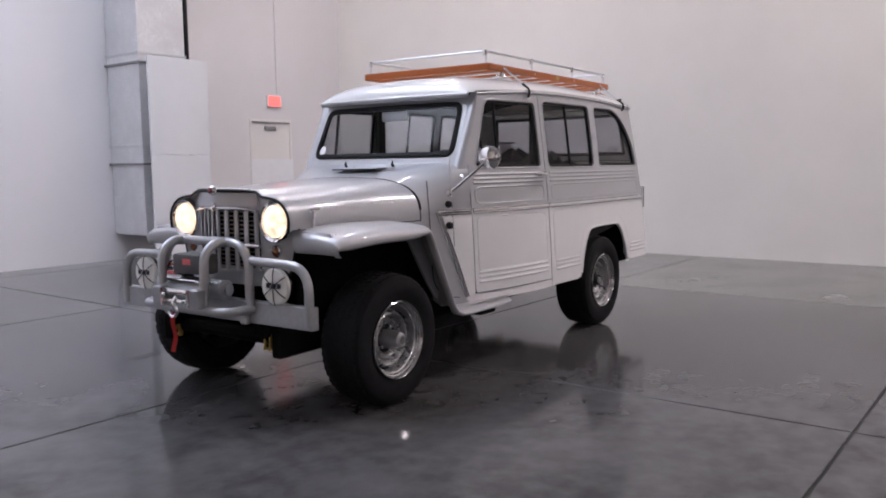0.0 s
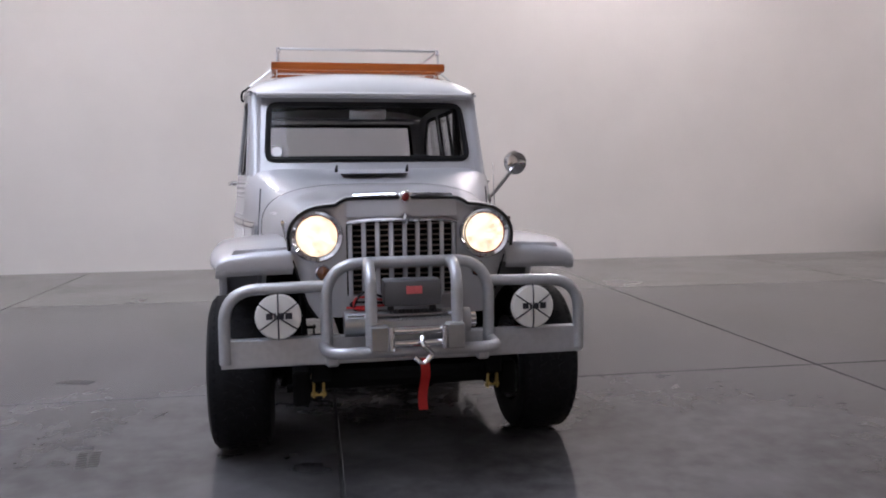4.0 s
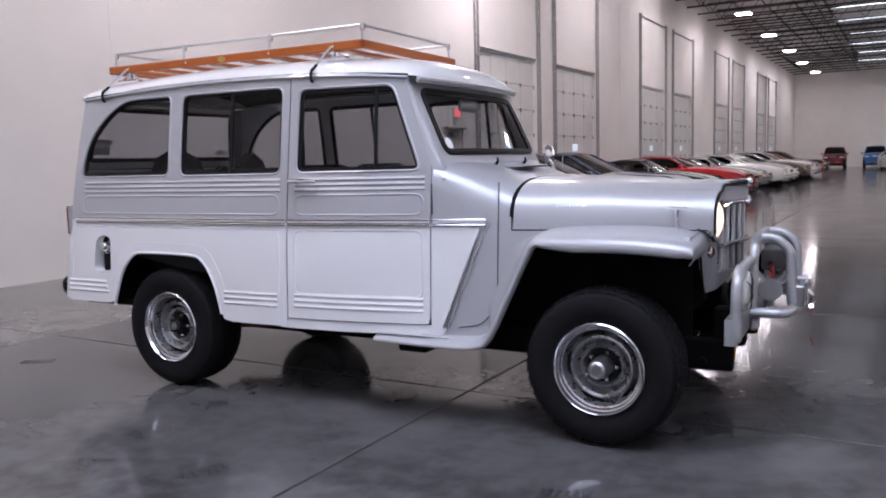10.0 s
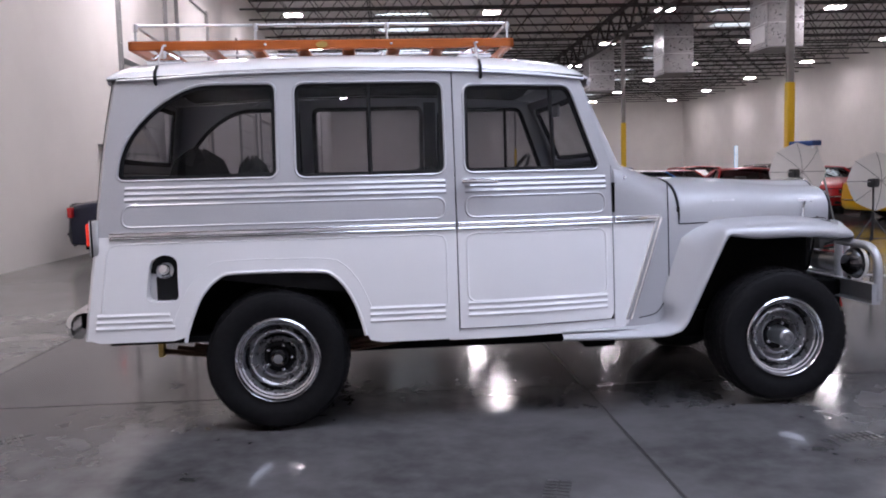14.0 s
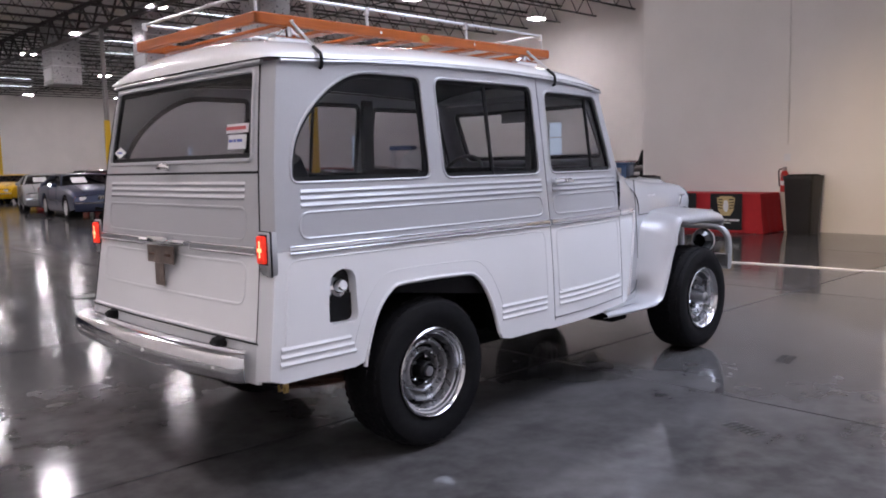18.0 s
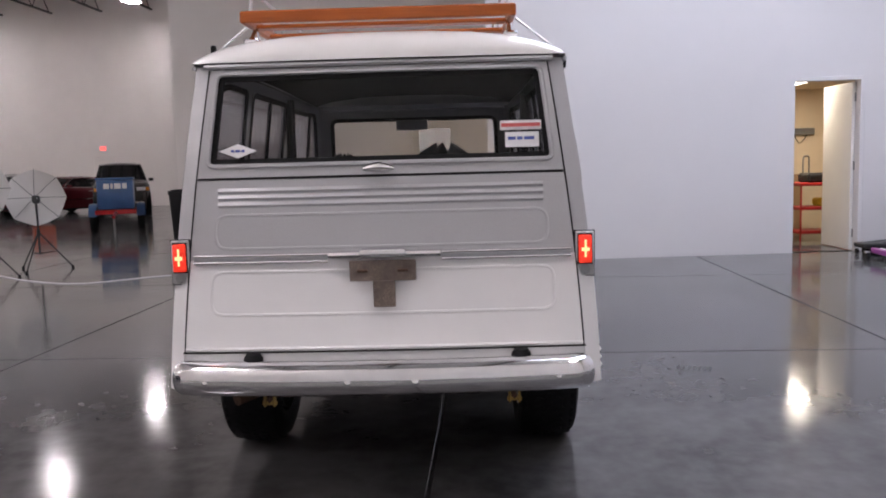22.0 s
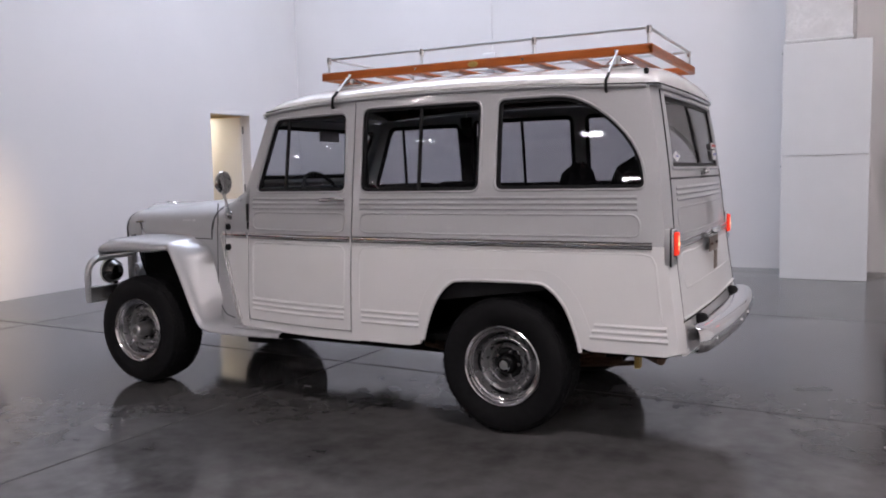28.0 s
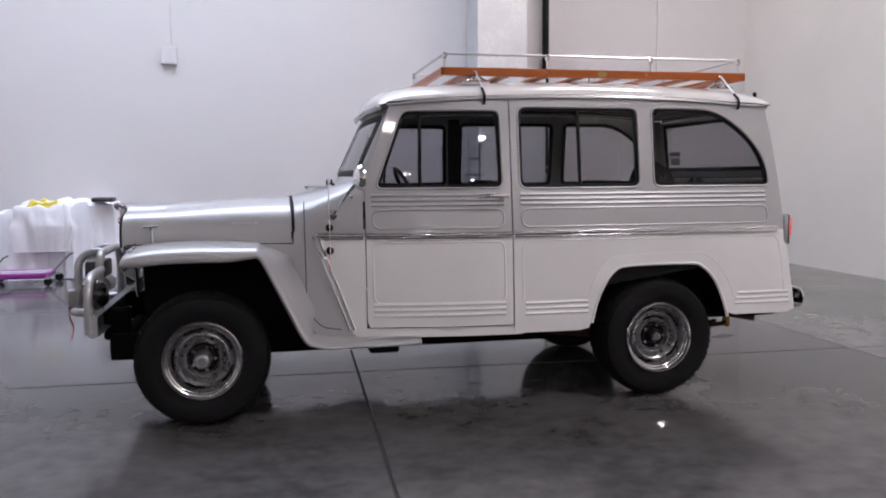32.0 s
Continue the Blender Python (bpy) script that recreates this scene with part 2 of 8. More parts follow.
M = dict(
    silver=mat("silver_paint", (0.43, 0.435, 0.45), 0.40, 0.25, 0.04, 300, coat=0.7),
    white=mat("white_paint", (0.76, 0.76, 0.765), 0.35, 0, 0.015, 3, coat=0.7),
    roofwhite=mat("roof_paint", (0.74, 0.74, 0.73), 0.3, 0, 0.015, 3, coat=1.0),
    chrome=mat("chrome", (0.82, 0.82, 0.83), 0.09, 1.0, 0.03, 20, rvary=0.04),
    steel=mat("brushed_steel", (0.42, 0.43, 0.44), 0.34, 1.0, 0.08, 30),
    hammer=mat("silver_tube_paint", (0.40, 0.41, 0.42), 0.36, 0.5, 0.05, 40, coat=0.4, bumpy=0.06, bscale=220),
    rubber=mat("tyre_rubber", (0.009, 0.009, 0.010), 0.68, 0, 0.25, 30, bumpy=0.15, bscale=160, spec=0.13),
    gapgrey=mat("gap_shade_grey", (0.10, 0.10, 0.105), 0.7, 0, 0.1, 20, spec=0.15),
    seal=mat("black_seal", (0.010, 0.010, 0.011), 0.5, 0, 0.1, 20, spec=0.15),
    glossblack=mat("gloss_black_paint", (0.008, 0.008, 0.009), 0.12, 0, 0.1, 20, coat=1.0),
    colgrey=mat("column_grey", (0.26, 0.25, 0.245), 0.5, 0.3, 0.12, 4),
    black=mat("black_plastic", (0.02, 0.02, 0.022), 0.5, 0, 0.15, 12, bumpy=0.1, bscale=180),
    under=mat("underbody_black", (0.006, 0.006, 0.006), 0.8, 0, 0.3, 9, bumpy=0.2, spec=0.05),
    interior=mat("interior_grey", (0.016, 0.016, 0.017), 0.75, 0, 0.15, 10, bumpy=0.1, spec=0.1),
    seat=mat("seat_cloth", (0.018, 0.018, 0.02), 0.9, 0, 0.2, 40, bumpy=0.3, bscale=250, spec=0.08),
    wood=wood_mat("varnished_wood", (0.24, 0.048, 0.008), (0.50, 0.135, 0.022)),
    gold=mat("gold_zinc", (0.42, 0.29, 0.09), 0.4, 0.7, 0.2, 15),
    rust=mat("rusty_steel", (0.10, 0.055, 0.035), 0.7, 0.4, 0.3, 12, bumpy=0.2),
    redstrap=mat("red_webbing", (0.5, 0.02, 0.015), 0.7, 0, 0.12, 60),
    cover=mat("lamp_cover_white", (0.72, 0.71, 0.67), 0.4, 0, 0.03, 12),
    ink=mat("dark_ink", (0.02, 0.02, 0.025), 0.6, 0, 0.05, 10),
    glass=glass_mat("tinted_glass", (0.54, 0.54, 0.565), 0.02, 1.3),
    clear=glass_mat("clear_glass", (0.78, 0.80, 0.81), 0.02, 1.25),
    carglass=glass_mat("car_glass", (0.13, 0.13, 0.14)),
    mirror=mat("mirror_glass", (0.9, 0.9, 0.9), 0.02, 1.0, 0.0),
    headglow=lens_glow("headlamp_glow", (1.0, 0.80, 0.58), 0.55, 1.7, 30),
    tailglow=lens_glow("tail_lamp_glow", (1.0, 0.05, 0.025), 0.10, 0.75, 60),
    tailbright=glow("tail_bulb_glow", (1.0, 0.36, 0.16), 2.2),
    # the wall paint made lighter: stronger lamp light on the office wall, in colour
    officewall=mat("office_wall_paint", (0.80, 0.765, 0.735), 0.75, 0, 0.03, 0.7, bumpy=0.05, bscale=120),
    wall=mat("wall_paint", (0.74, 0.71, 0.68), 0.75, 0, 0.03, 0.7, bumpy=0.05, bscale=120),
    wallcool=mat("wall_paint_white", (0.655, 0.634, 0.636), 0.7, 0, 0.02, 0.7, bumpy=0.05, bscale=120),
    floor=floor_mat("polished_concrete", (0.046, 0.0445, 0.045), (0.118, 0.1145, 0.116), 0.07),
    strip=floor_mat("plain_concrete", (0.125, 0.122, 0.116), (0.185, 0.181, 0.172), 0.17),
    stain=mat("floor_stain", (0.028, 0.027, 0.026), 0.35, 0, 0.3, 20),
    joint=mat("joint_filler", (0.012, 0.012, 0.012), 0.85, 0, 0.2, 8),
    deck=mat("roof_deck", (0.80, 0.79, 0.78), 0.8, 0, 0.1, 1.5),
    truss=mat("truss_paint", (0.055, 0.052, 0.05), 0.6, 0.3, 0.15, 3),
    panel=mat("foam_board", (0.66, 0.66, 0.67), 0.6, 0, 0.02, 2),
    galv=mat("galvanised_sheet", (0.66, 0.66, 0.67), 0.42, 0.6, 0.10, 3, rvary=0.08),
    galvdark=mat("dull_galvanised_sheet", (0.42, 0.42, 0.43), 0.35, 0.7, 0.16, 3, rvary=0.1),
    duct=mat("duct_wrap", (0.62, 0.63, 0.66), 0.5, 0, 0.05, 4),
    door=mat("door_paint", (0.70, 0.68, 0.65), 0.5, 0, 0.02, 2),
    doorsheet=mat("dock_door_panel", (0.60, 0.59, 0.57), 0.45, 0, 0.03, 2),
    wheelsilver=mat("wheel_silver", (0.36, 0.36, 0.37), 0.30, 0.8, 0.06, 12, rvary=0.06),
    wheelchrome=mat("wheel_chrome", (0.60, 0.60, 0.61), 0.16, 1.0, 0.06, 14, rvary=0.05),
    markeramber=mat("marker_lens", (0.22, 0.075, 0.03), 0.18, 0, 0.08, 30, coat=1.0),
    badgered=mat("badge_red", (0.16, 0.008, 0.012), 0.2, 0, 0.05, 20, coat=1.0),
    boxgrey=mat("winch_box_grey", (0.075, 0.074, 0.076), 0.45, 0, 0.1, 20),
    barerust=mat("rusty_bare_plate", (0.22, 0.175, 0.15), 0.5, 0.6, 0.45, 22, bumpy=0.1),
    trackgrey=mat("track_grey", (0.34, 0.34, 0.34), 0.5, 0.3, 0.1, 10),
    grey=mat("grey_metal", (0.22, 0.22, 0.22), 0.45, 0.6, 0.1, 10),
    yellow=mat("safety_yellow", (0.72, 0.46, 0.02), 0.5, 0, 0.08, 6),
    red=mat("red_plastic", (0.45, 0.02, 0.02), 0.4, 0, 0.06, 6),
    redcloth=mat("red_tablecloth", (0.42, 0.015, 0.02), 0.85, 0, 0.12, 8, bumpy=0.2, bscale=90),
    blackcloth=mat("black_cloth", (0.015, 0.015, 0.017), 0.9, 0, 0.2, 8),
    whitecloth=mat("white_sheet", (0.78, 0.78, 0.82), 0.85, 0, 0.03, 6, bumpy=0.1, bscale=50),
    yellowcloth=mat("yellow_cloth", (0.65, 0.55, 0.05), 0.8, 0, 0.08, 12),
    purple=mat("purple_paint", (0.30, 0.03, 0.30), 0.35, 0.2, 0.06, 6, coat=0.5),
    cream=mat("cream_wall", (0.70, 0.58, 0.42), 0.7, 0, 0.03, 2),
    exitred=glow("exit_sign_glow", (1.0, 0.13, 0.12), 1.3),
    lampglow=glow("bay_lamp_glow", (1.0, 0.912, 0.955), 142.0),
    roomglow=glow("room_lamp_glow", (1.0, 0.93, 0.82), 6.0),
    skyglow=glow("skylight_glow", (0.86, 0.93, 1.0), 3.2),
    window=glow("day_window_glow", (0.62, 0.75, 0.9), 0.62),
    blue=mat("ladder_blue", (0.02, 0.06, 0.35), 0.5),
    alu=mat("aluminium", (0.62, 0.63, 0.64), 0.35, 0.9, 0.06, 12),
    umbrella=thin_cloth("umbrella_white", (0.84, 0.83, 0.81)),
    goldprint=mat("gold_print", (0.55, 0.42, 0.2), 0.6),
    paper=mat("white_paper", (0.75, 0.75, 0.76), 0.7, 0, 0.02),
    sticker_red=mat("sticker_red", (0.6, 0.12, 0.12), 0.5),
    sticker_blue=mat("sticker_blue", (0.08, 0.12, 0.4), 0.5),
)


# ---- mesh tools ----
def part(name, bm, material, parent=None, label="", smooth=True, angle=35):
    if bm.faces:
        bmesh.ops.recalc_face_normals(bm, faces=bm.faces)
    me = bpy.data.meshes.new(name)
    if smooth:
        lim = radians(angle)
        for f in bm.faces:
            f.smooth = True
        for e in bm.edges:
            if len(e.link_faces) == 2 and e.calc_face_angle(0) > lim:
                e.smooth = False
    bm.to_mesh(me)
    bm.free()
    me.materials.append(M[material] if isinstance(material, str) else material)
    ob = new(name, me)
    ob.parent = parent
    if label:
        ob["label"] = label
    return ob


def thing(name, label, category, at=(0, 0, 0), rz=0.0, group="", kind=""):
    ob = new(name)
    ob.empty_display_size = 0.1
    ob.matrix_basis = pose(*at, 0, 0, rz)
    return tagged(ob, label, category, group, kind)


def box(x0, x1, y0, y1, z0, z1, bev=0.0, bm=None, seg=1):
    own = bmesh.new()
    bmesh.ops.create_cube(own, size=1)
    bmesh.ops.transform(own, matrix=Matrix.LocRotScale(((x0 + x1) / 2, (y0 + y1) / 2, (z0 + z1) / 2), None, (abs(x1 - x0), abs(y1 - y0), abs(z1 - z0))), verts=own.verts)
    if bev:
        bmesh.ops.bevel(own, geom=own.edges[:], offset=min(bev, 0.45 * min(abs(x1 - x0), abs(y1 - y0), abs(z1 - z0))), segments=seg, affect="EDGES", profile=0.5)
    return merge(bm, own)


def merge(bm, own, m=None):
    if m is not None:
        bmesh.ops.transform(own, matrix=m, verts=own.verts)
    if bm is None:
        return own
    me = bpy.data.meshes.new("tmp")
    own.to_mesh(me)
    own.free()
    bm.from_mesh(me)
    bpy.data.meshes.remove(me)
    return bm


def smooth_path(pts, n=6, closed=False):
    """Catmull-Rom through the points."""
    P = [Vector(p) for p in pts]
    out, k = [], len(P)
    for i in range(k if closed else k - 1):
        if closed:
            a, b, c, d = P[i - 1], P[i], P[(i + 1) % k], P[(i + 2) % k]
        else:
            b, c = P[i], P[i + 1]
            a, d = (P[i - 1] if i else b * 2 - c), (P[i + 2] if i + 2 < k else c * 2 - b)
        for j in range(n):
            t = j / n
            out.append(0.5 * (2 * b + (c - a) * t + (2 * a - 5 * b + 4 * c - d) * t * t + (3 * b - a - 3 * c + d) * t ** 3))
    if not closed:
        out.append(P[-1])
    return out


def rounded_path(pts, r, n=5, closed=False):
    """Straight runs with rounded corners."""
    P = [Vector(p) for p in pts]
    out, k = [], len(P)
    for i in range(k):
        if not closed and i in (0, k - 1):
            out.append(P[i])
            continue
        a, b, c = P[i - 1], P[i], P[(i + 1) % k]
        u, v = (a - b), (c - b)
        d = min(r, u.length * 0.49, v.length * 0.49)
        p, q = b + u.normalized() * d, b + v.normalized() * d
        for j in range(n + 1):
            t = j / n
            out.append(p * (1 - t) ** 2 + b * 2 * t * (1 - t) + q * t * t)
    return out


def tube(pts, r, n=8, closed=False, bm=None, caps=True, squash=None):
    bm = bm or bmesh.new()
    P = [Vector(p) for p in pts]
    k = len(P)
    rings, up = [], None
    for i in range(k):
        a, b = P[i - 1 if (i or closed) else 0], P[(i + 1) % k if (closed or i < k - 1) else i]
        d = (b - a).normalized()
        if up is None:
            up = Vector((0, 0, 1)) if abs(d.z) < 0.9 else Vector((1, 0, 0))
        s = d.cross(up)
        s = s.normalized() if s.length > 1e-5 else d.orthogonal().normalized()
        up = s.cross(d).normalized()
        rr = r[i] if isinstance(r, (list, tuple)) else r
        sx, sy = squash or (1, 1)
        rings.append([bm.verts.new(P[i] + s * math.cos(6.28318 * j / n) * rr * sx + up * math.sin(6.28318 * j / n) * rr * sy) for j in range(n)])
    skin(bm, rings, True, closed)
    if caps and not closed:
        bm.faces.new(rings[0][::-1])
        bm.faces.new(rings[-1])
    return bm


def skin(bm, rings, round_=False, closed=False):
    n = len(rings[0])
    for i in range(len(rings) if closed else len(rings) - 1):
        a, b = rings[i], rings[(i + 1) % len(rings)]
        for j in range(n if round_ else n - 1):
            bm.faces.new((a[j], a[(j + 1) % n], b[(j + 1) % n], b[j]))


def grid(rows, bm=None, round_=False, closed=False):
    bm = bm or bmesh.new()
    skin(bm, [[bm.verts.new(p) for p in row] for row in rows], round_, closed)
    return bm


def lathe(profile, n=24, m=None, bm=None, caps=True):
    """Profile of (radius, height), turned about z, then moved by m."""
    own = bmesh.new()
    rings = [[own.verts.new((r * math.cos(6.28318 * j / n), r * math.sin(6.28318 * j / n), h)) for j in range(n)] for r, h in profile]
    skin(own, rings, True)
    if caps:
        for ring, (r, h) in ((rings[0], profile[0]), (rings[-1], profile[-1])):
            if r > 1e-4:
                own.faces.new(ring)
    return merge(bm, own, m)


def inside(p, poly):
    x, y = p
    hit = False
    for i in range(len(poly)):
        (x0, y0), (x1, y1) = poly[i - 1], poly[i]
        if (y0 > y) != (y1 > y) and x < (x1 - x0) * (y - y0) / (y1 - y0) + x0:
            hit = not hit
    return hit


def densify(poly, step):
    out = []
    for i in range(len(poly)):
        a, b = poly[i - 1], poly[i]
        n = max(1, int(math.dist(a, b) / step))
        out += [(a[0] + (b[0] - a[0]) * j / n, a[1] + (b[1] - a[1]) * j / n) for j in range(n)]
    return out


def sheet(outline, holes, place, thick=0.0, step=0.08, inner=None):
    """A curved sheet: the outline and its holes in (u, v), laid into space by place(u, v); with a thickness along its normal."""
    from mathutils.geometry import delaunay_2d_cdt
    loops = [densify(outline, step)] + [densify(h, step) for h in holes]
    verts, edges = [], []
    for lp in loops:
        k = len(verts)
        verts += [Vector(p) for p in lp]
        edges += [(k + i, k + (i + 1) % len(lp)) for i in range(len(lp))]
    us, vs = [p[0] for p in outline], [p[1] for p in outline]
    u = min(us) + step
    while u < max(us):
        v = min(vs) + step
        while v < max(vs):
            if inside((u, v), loops[0]) and not any(inside((u, v), h) for h in loops[1:]) and all(abs(u - a.x) + abs(v - a.y) > step * 0.55 for a in verts[:sum(map(len, loops))]):
                verts.append(Vector((u, v)))
            v += step
        u += step
    vo, _, fo, *_ = delaunay_2d_cdt(verts, edges, [], 0, 1e-6)
    bm = bmesh.new()
    P = [Vector(place(p.x, p.y)) for p in vo]
    outer = [bm.verts.new(p) for p in P]
    for f in fo:
        c = sum((vo[i] for i in f), Vector((0, 0))) / 3
        if inside(c, loops[0]) and not any(inside(c, h) for h in loops[1:]):
            bm.faces.new([outer[i] for i in f])
    for v in [v for v in bm.verts if not v.link_faces]:
        bm.verts.remove(v)
    if thick:
        bmesh.ops.recalc_face_normals(bm, faces=bm.faces)
        bm.normal_update()
        lip = [e for e in bm.edges if len(e.link_faces) == 1]
        top = bm.verts[:]
        c = Vector(inner) if inner else Vector((0, 0, 0.9))
        twin = {}
        for v in top:
            n = v.normal if v.normal.dot(c - v.co) > 0 else -v.normal
            twin[v] = bm.verts.new(v.co + n * thick)
        for f in bm.faces[:]:
            bm.faces.new([twin[v] for v in reversed(f.verts)])
        for e in lip:
            a, b = e.verts
            bm.faces.new((a, b, twin[b], twin[a]))
    return bm


def round_rect(x0, x1, y0, y1, r, n=5):
    pts = [(x0, y0, 0), (x1, y0, 0), (x1, y1, 0), (x0, y1, 0)]
    return [(p.x, p.y) for p in rounded_path(pts, r, n, True)]


def round_poly(pts, r, n=5):
    return [(p.x, p.y) for p in rounded_path([(x, y, 0) for x, y in pts], r, n, True)]


def grow(poly, d):
    """The outline moved outwards by d (counter-clockwise or not)."""
    area = sum(poly[i - 1][0] * poly[i][1] - poly[i][0] * poly[i - 1][1] for i in range(len(poly)))
    s = 1 if area > 0 else -1
    out = []
    for i in range(len(poly)):
        a, b, c = Vector(poly[i - 1]), Vector(poly[i]), Vector(poly[(i + 1) % len(poly)])
        t = (c - b).normalized() + (b - a).normalized() if (c - b).length > 1e-6 and (b - a).length > 1e-6 else c - a
        t = t.normalized()
        out.append((b.x + s * t.y * d, b.y - s * t.x * d))
    return out


def text_bars(widths, h, gap, at, axis_u, axis_v, bm=None, depth=0.001):
    """Plain bars in a row, for writing that is not lettered."""
    bm = bm or bmesh.new()
    u, v = Vector(axis_u), Vector(axis_v)
    n = u.cross(v).normalized()
    p = Vector(at)
    for w in widths:
        q = [p, p + u * w, p + u * w + v * h, p + v * h]
        a = [bm.verts.new(x + n * depth) for x in q]
        bm.faces.new(a)
        p = p + u * (w + gap)
    return bm


def side_smooth(x, a, b):
    t = min(1, max(0, (x - a) / (b - a)))
    return t * t * (3 - 2 * t)


# ---- structure ----
def wall(name, axis, face, thick, a, b, h, openings, material, label):
    """A wall along the other axis from a to b, its face at the given place and its thickness behind it; openings (u0, u1, z0, z1)."""
    bm = bmesh.new()
    cuts = sorted(openings)
    lo, hi = min(face, face + thick), max(face, face + thick)

    def seg(u0, u1, z0, z1):
        if u1 - u0 > 0.001 and z1 - z0 > 0.001:
            if axis == "x":
                box(lo, hi, u0, u1, z0, z1, 0, bm)
            else:
                box(u0, u1, lo, hi, z0, z1, 0, bm)
    u = a
    for u0, u1, z0, z1 in cuts:
        seg(u, u0, -0.1, h)
        seg(u0, u1, z1, h)
        seg(u0, u1, -0.1, z0)
        u = u1
    seg(u, b, -0.1, h)
    return tagged(part(name, bm, material, None, "", False), label, "wall", "", "structure")


XW, YS, XE, YR, XB, YB, XH, YN, TOP = -6.5, -7.1, 5.85, -0.50, 10.6, 5.70, 27.8, 73.5, 9.0
SKEW = -0.09   # the partition wall stands slightly out of square
DOCKS = [(13.3 + 13.45 * k + d, 16.78 + 13.45 * k + d) for k in range(4) for d in (0, 4.85)]
wall("wall_west", "x", XW, -0.3, YS - 0.3, YN, TOP, [(a, b, 0, 4.05) for a, b in DOCKS] + [(11.55, 12.45, 0, 2.07)], "wall", "tall off-white painted warehouse wall with dock doors")
wall("wall_south", "y", YS, -0.3, XW, XE + 1.2, TOP, [(-5.23, -4.38, 0, 2.07)], "wallcool", "tall white painted wall behind the photo area")
we = wall("wall_east", "x", XE, 0.15, YS - 0.1, YR, TOP, [(-5.63, -4.73, 0, 2.38)], "wallcool", "plain white painted partition wall with a door")
for v in we.data.vertices:
    v.co.x += SKEW * (v.co.y - YR)
wall("wall_return", "y", YR, -0.15, XE + 0.15, XB, TOP, [(6.35, 7.2, 0, 2.36), (9.5, 10.3, 0, 2.2)], "wall", "off-white side wall with two doors")
wall("wall_office", "x", XB, 0.15, YR - 0.15, YB, TOP, [(0.10, 0.97, 0, 2.21)], "officewall", "off-white wall with a glazed office door")
wall("wall_office_side", "y", YB, -0.15, XB + 0.15, XH, TOP, [], "wall", "off-white side wall of the offices")
WIN_E = [(y - 0.45, y + 0.45, 1.0, 3.3) for y in (21.9, 38.2, 61.3)]
wall("wall_hall_east", "x", XH, 0.3, YB - 0.15, YN, TOP, [(15.05, 15.95, 0, 2.07)] + WIN_E, "wall", "long off-white warehouse wall with tall narrow windows")
wall("wall_north", "y", YN, 0.3, XW - 0.3, XH + 0.3, TOP, [(4.6, 5.5, 0.9, 3.3)], "wall", "far off-white end wall of the warehouse")
for a, b, z0, z1 in WIN_E:
    w = tagged(thing("window_1", "tall narrow window with pale daylight", "window"), kind="structure")
    part("pane", box(XH + 0.12, XH + 0.14, a, b, z0, z1), "window", w, "", False)
    fr = bmesh.new()
    for y0, y1, q0, q1 in ((a, a + 0.06, z0, z1), (b - 0.06, b, z0, z1), (a + 0.06, b - 0.06, z0, z0 + 0.06), (a + 0.06, b - 0.06, z1 - 0.06, z1), (a + 0.06, b - 0.06, z1 - 0.8, z1 - 0.74)):
        box(XH + 0.04, XH + 0.11, y0, y1, q0, q1, 0, fr)
    part("window_frame", fr, "alu", w, "", False)
w = tagged(thing("window_2", "tall narrow window in the far end wall", "window"), kind="structure")
part("pane", box(4.6, 5.5, YN + 0.12, YN + 0.14, 0.9, 3.3), "window", w, "", False)

# panel seams in the tilt-up walls
for y in (2.95, 24.2, 37.6, 51.0, 64.5):
    tagged(part("trim", box(XW, XW + 0.004, y - 0.008, y + 0.008, 0.0, CEIL), "wall", None, "", False), "narrow wall panel seam", "wall seam", "", "structure")
for x in (-4.95, 2.52):
    tagged(part("trim", tube([(x, YS + 0.012, 2.55 if x < 0 else 3.2), (x, YS + 0.012, TOP)], 0.011, 6), "wallcool"), "thin painted conduit up the wall", "conduit", "", "structure")
tagged(part("trim", tube([(XB - 0.012, 2.72, 1.55), (XB - 0.012, 2.72, TOP)], 0.011, 6), "wall"), "thin painted conduit up the wall", "conduit", "", "structure")

# floor: slabs with filled joints
floor = tagged(part("floor", box(XW - 0.3, XH + 0.3, YS - 0.3, YN + 0.3, -0.25, -0.006), "joint", None, "", False), "polished grey concrete floor with dark control joints", "floor", "", "structure")
DX, DY, X0, Y0 = 3.78, 3.15, -3.39, -0.22


def slab_mesh(w, d, material, name):
    bm = box(0.0075, w - 0.0075, 0.0075, d - 0.0075, -0.02, 0.0, 0.003)
    ob = part(name, bm, material, None, "", False)
    me = ob.data
    bpy.data.objects.remove(ob)
    return me


SLAB = {(w, k): slab_mesh(w, DY, k, "slab") for w, k in ((DX, "floor"), (3.12, "strip"), (DX, "strip"))}

# ceiling: deck, joists and girders in one mesh
def bars(items):
    """Square bars (p, q, width, height) as one mesh."""
    vs, fs = [], []
    for p, q, w, h in items:
        p, q = Vector(p), Vector(q)
        d = (q - p).normalized()
        s = d.cross(Vector((0, 0, 1)))
        s = s.normalized() if s.length > 1e-4 else Vector((1, 0, 0))
        u = s.cross(d).normalized()
        k = len(vs)
        for c in (p, q):
            vs += [c + s * a * w / 2 + u * b * h / 2 for a, b in ((-1, -1), (1, -1), (1, 1), (-1, 1))]
        fs += [(k, k + 1, k + 5, k + 4), (k + 1, k + 2, k + 6, k + 5), (k + 2, k + 3, k + 7, k + 6), (k + 3, k, k + 4, k + 7), (k + 3, k + 2, k + 1, k), (k + 4, k + 5, k + 6, k + 7)]
    me = bpy.data.meshes.new("bars")
    me.from_pydata([tuple(v) for v in vs], [], fs)
    return me


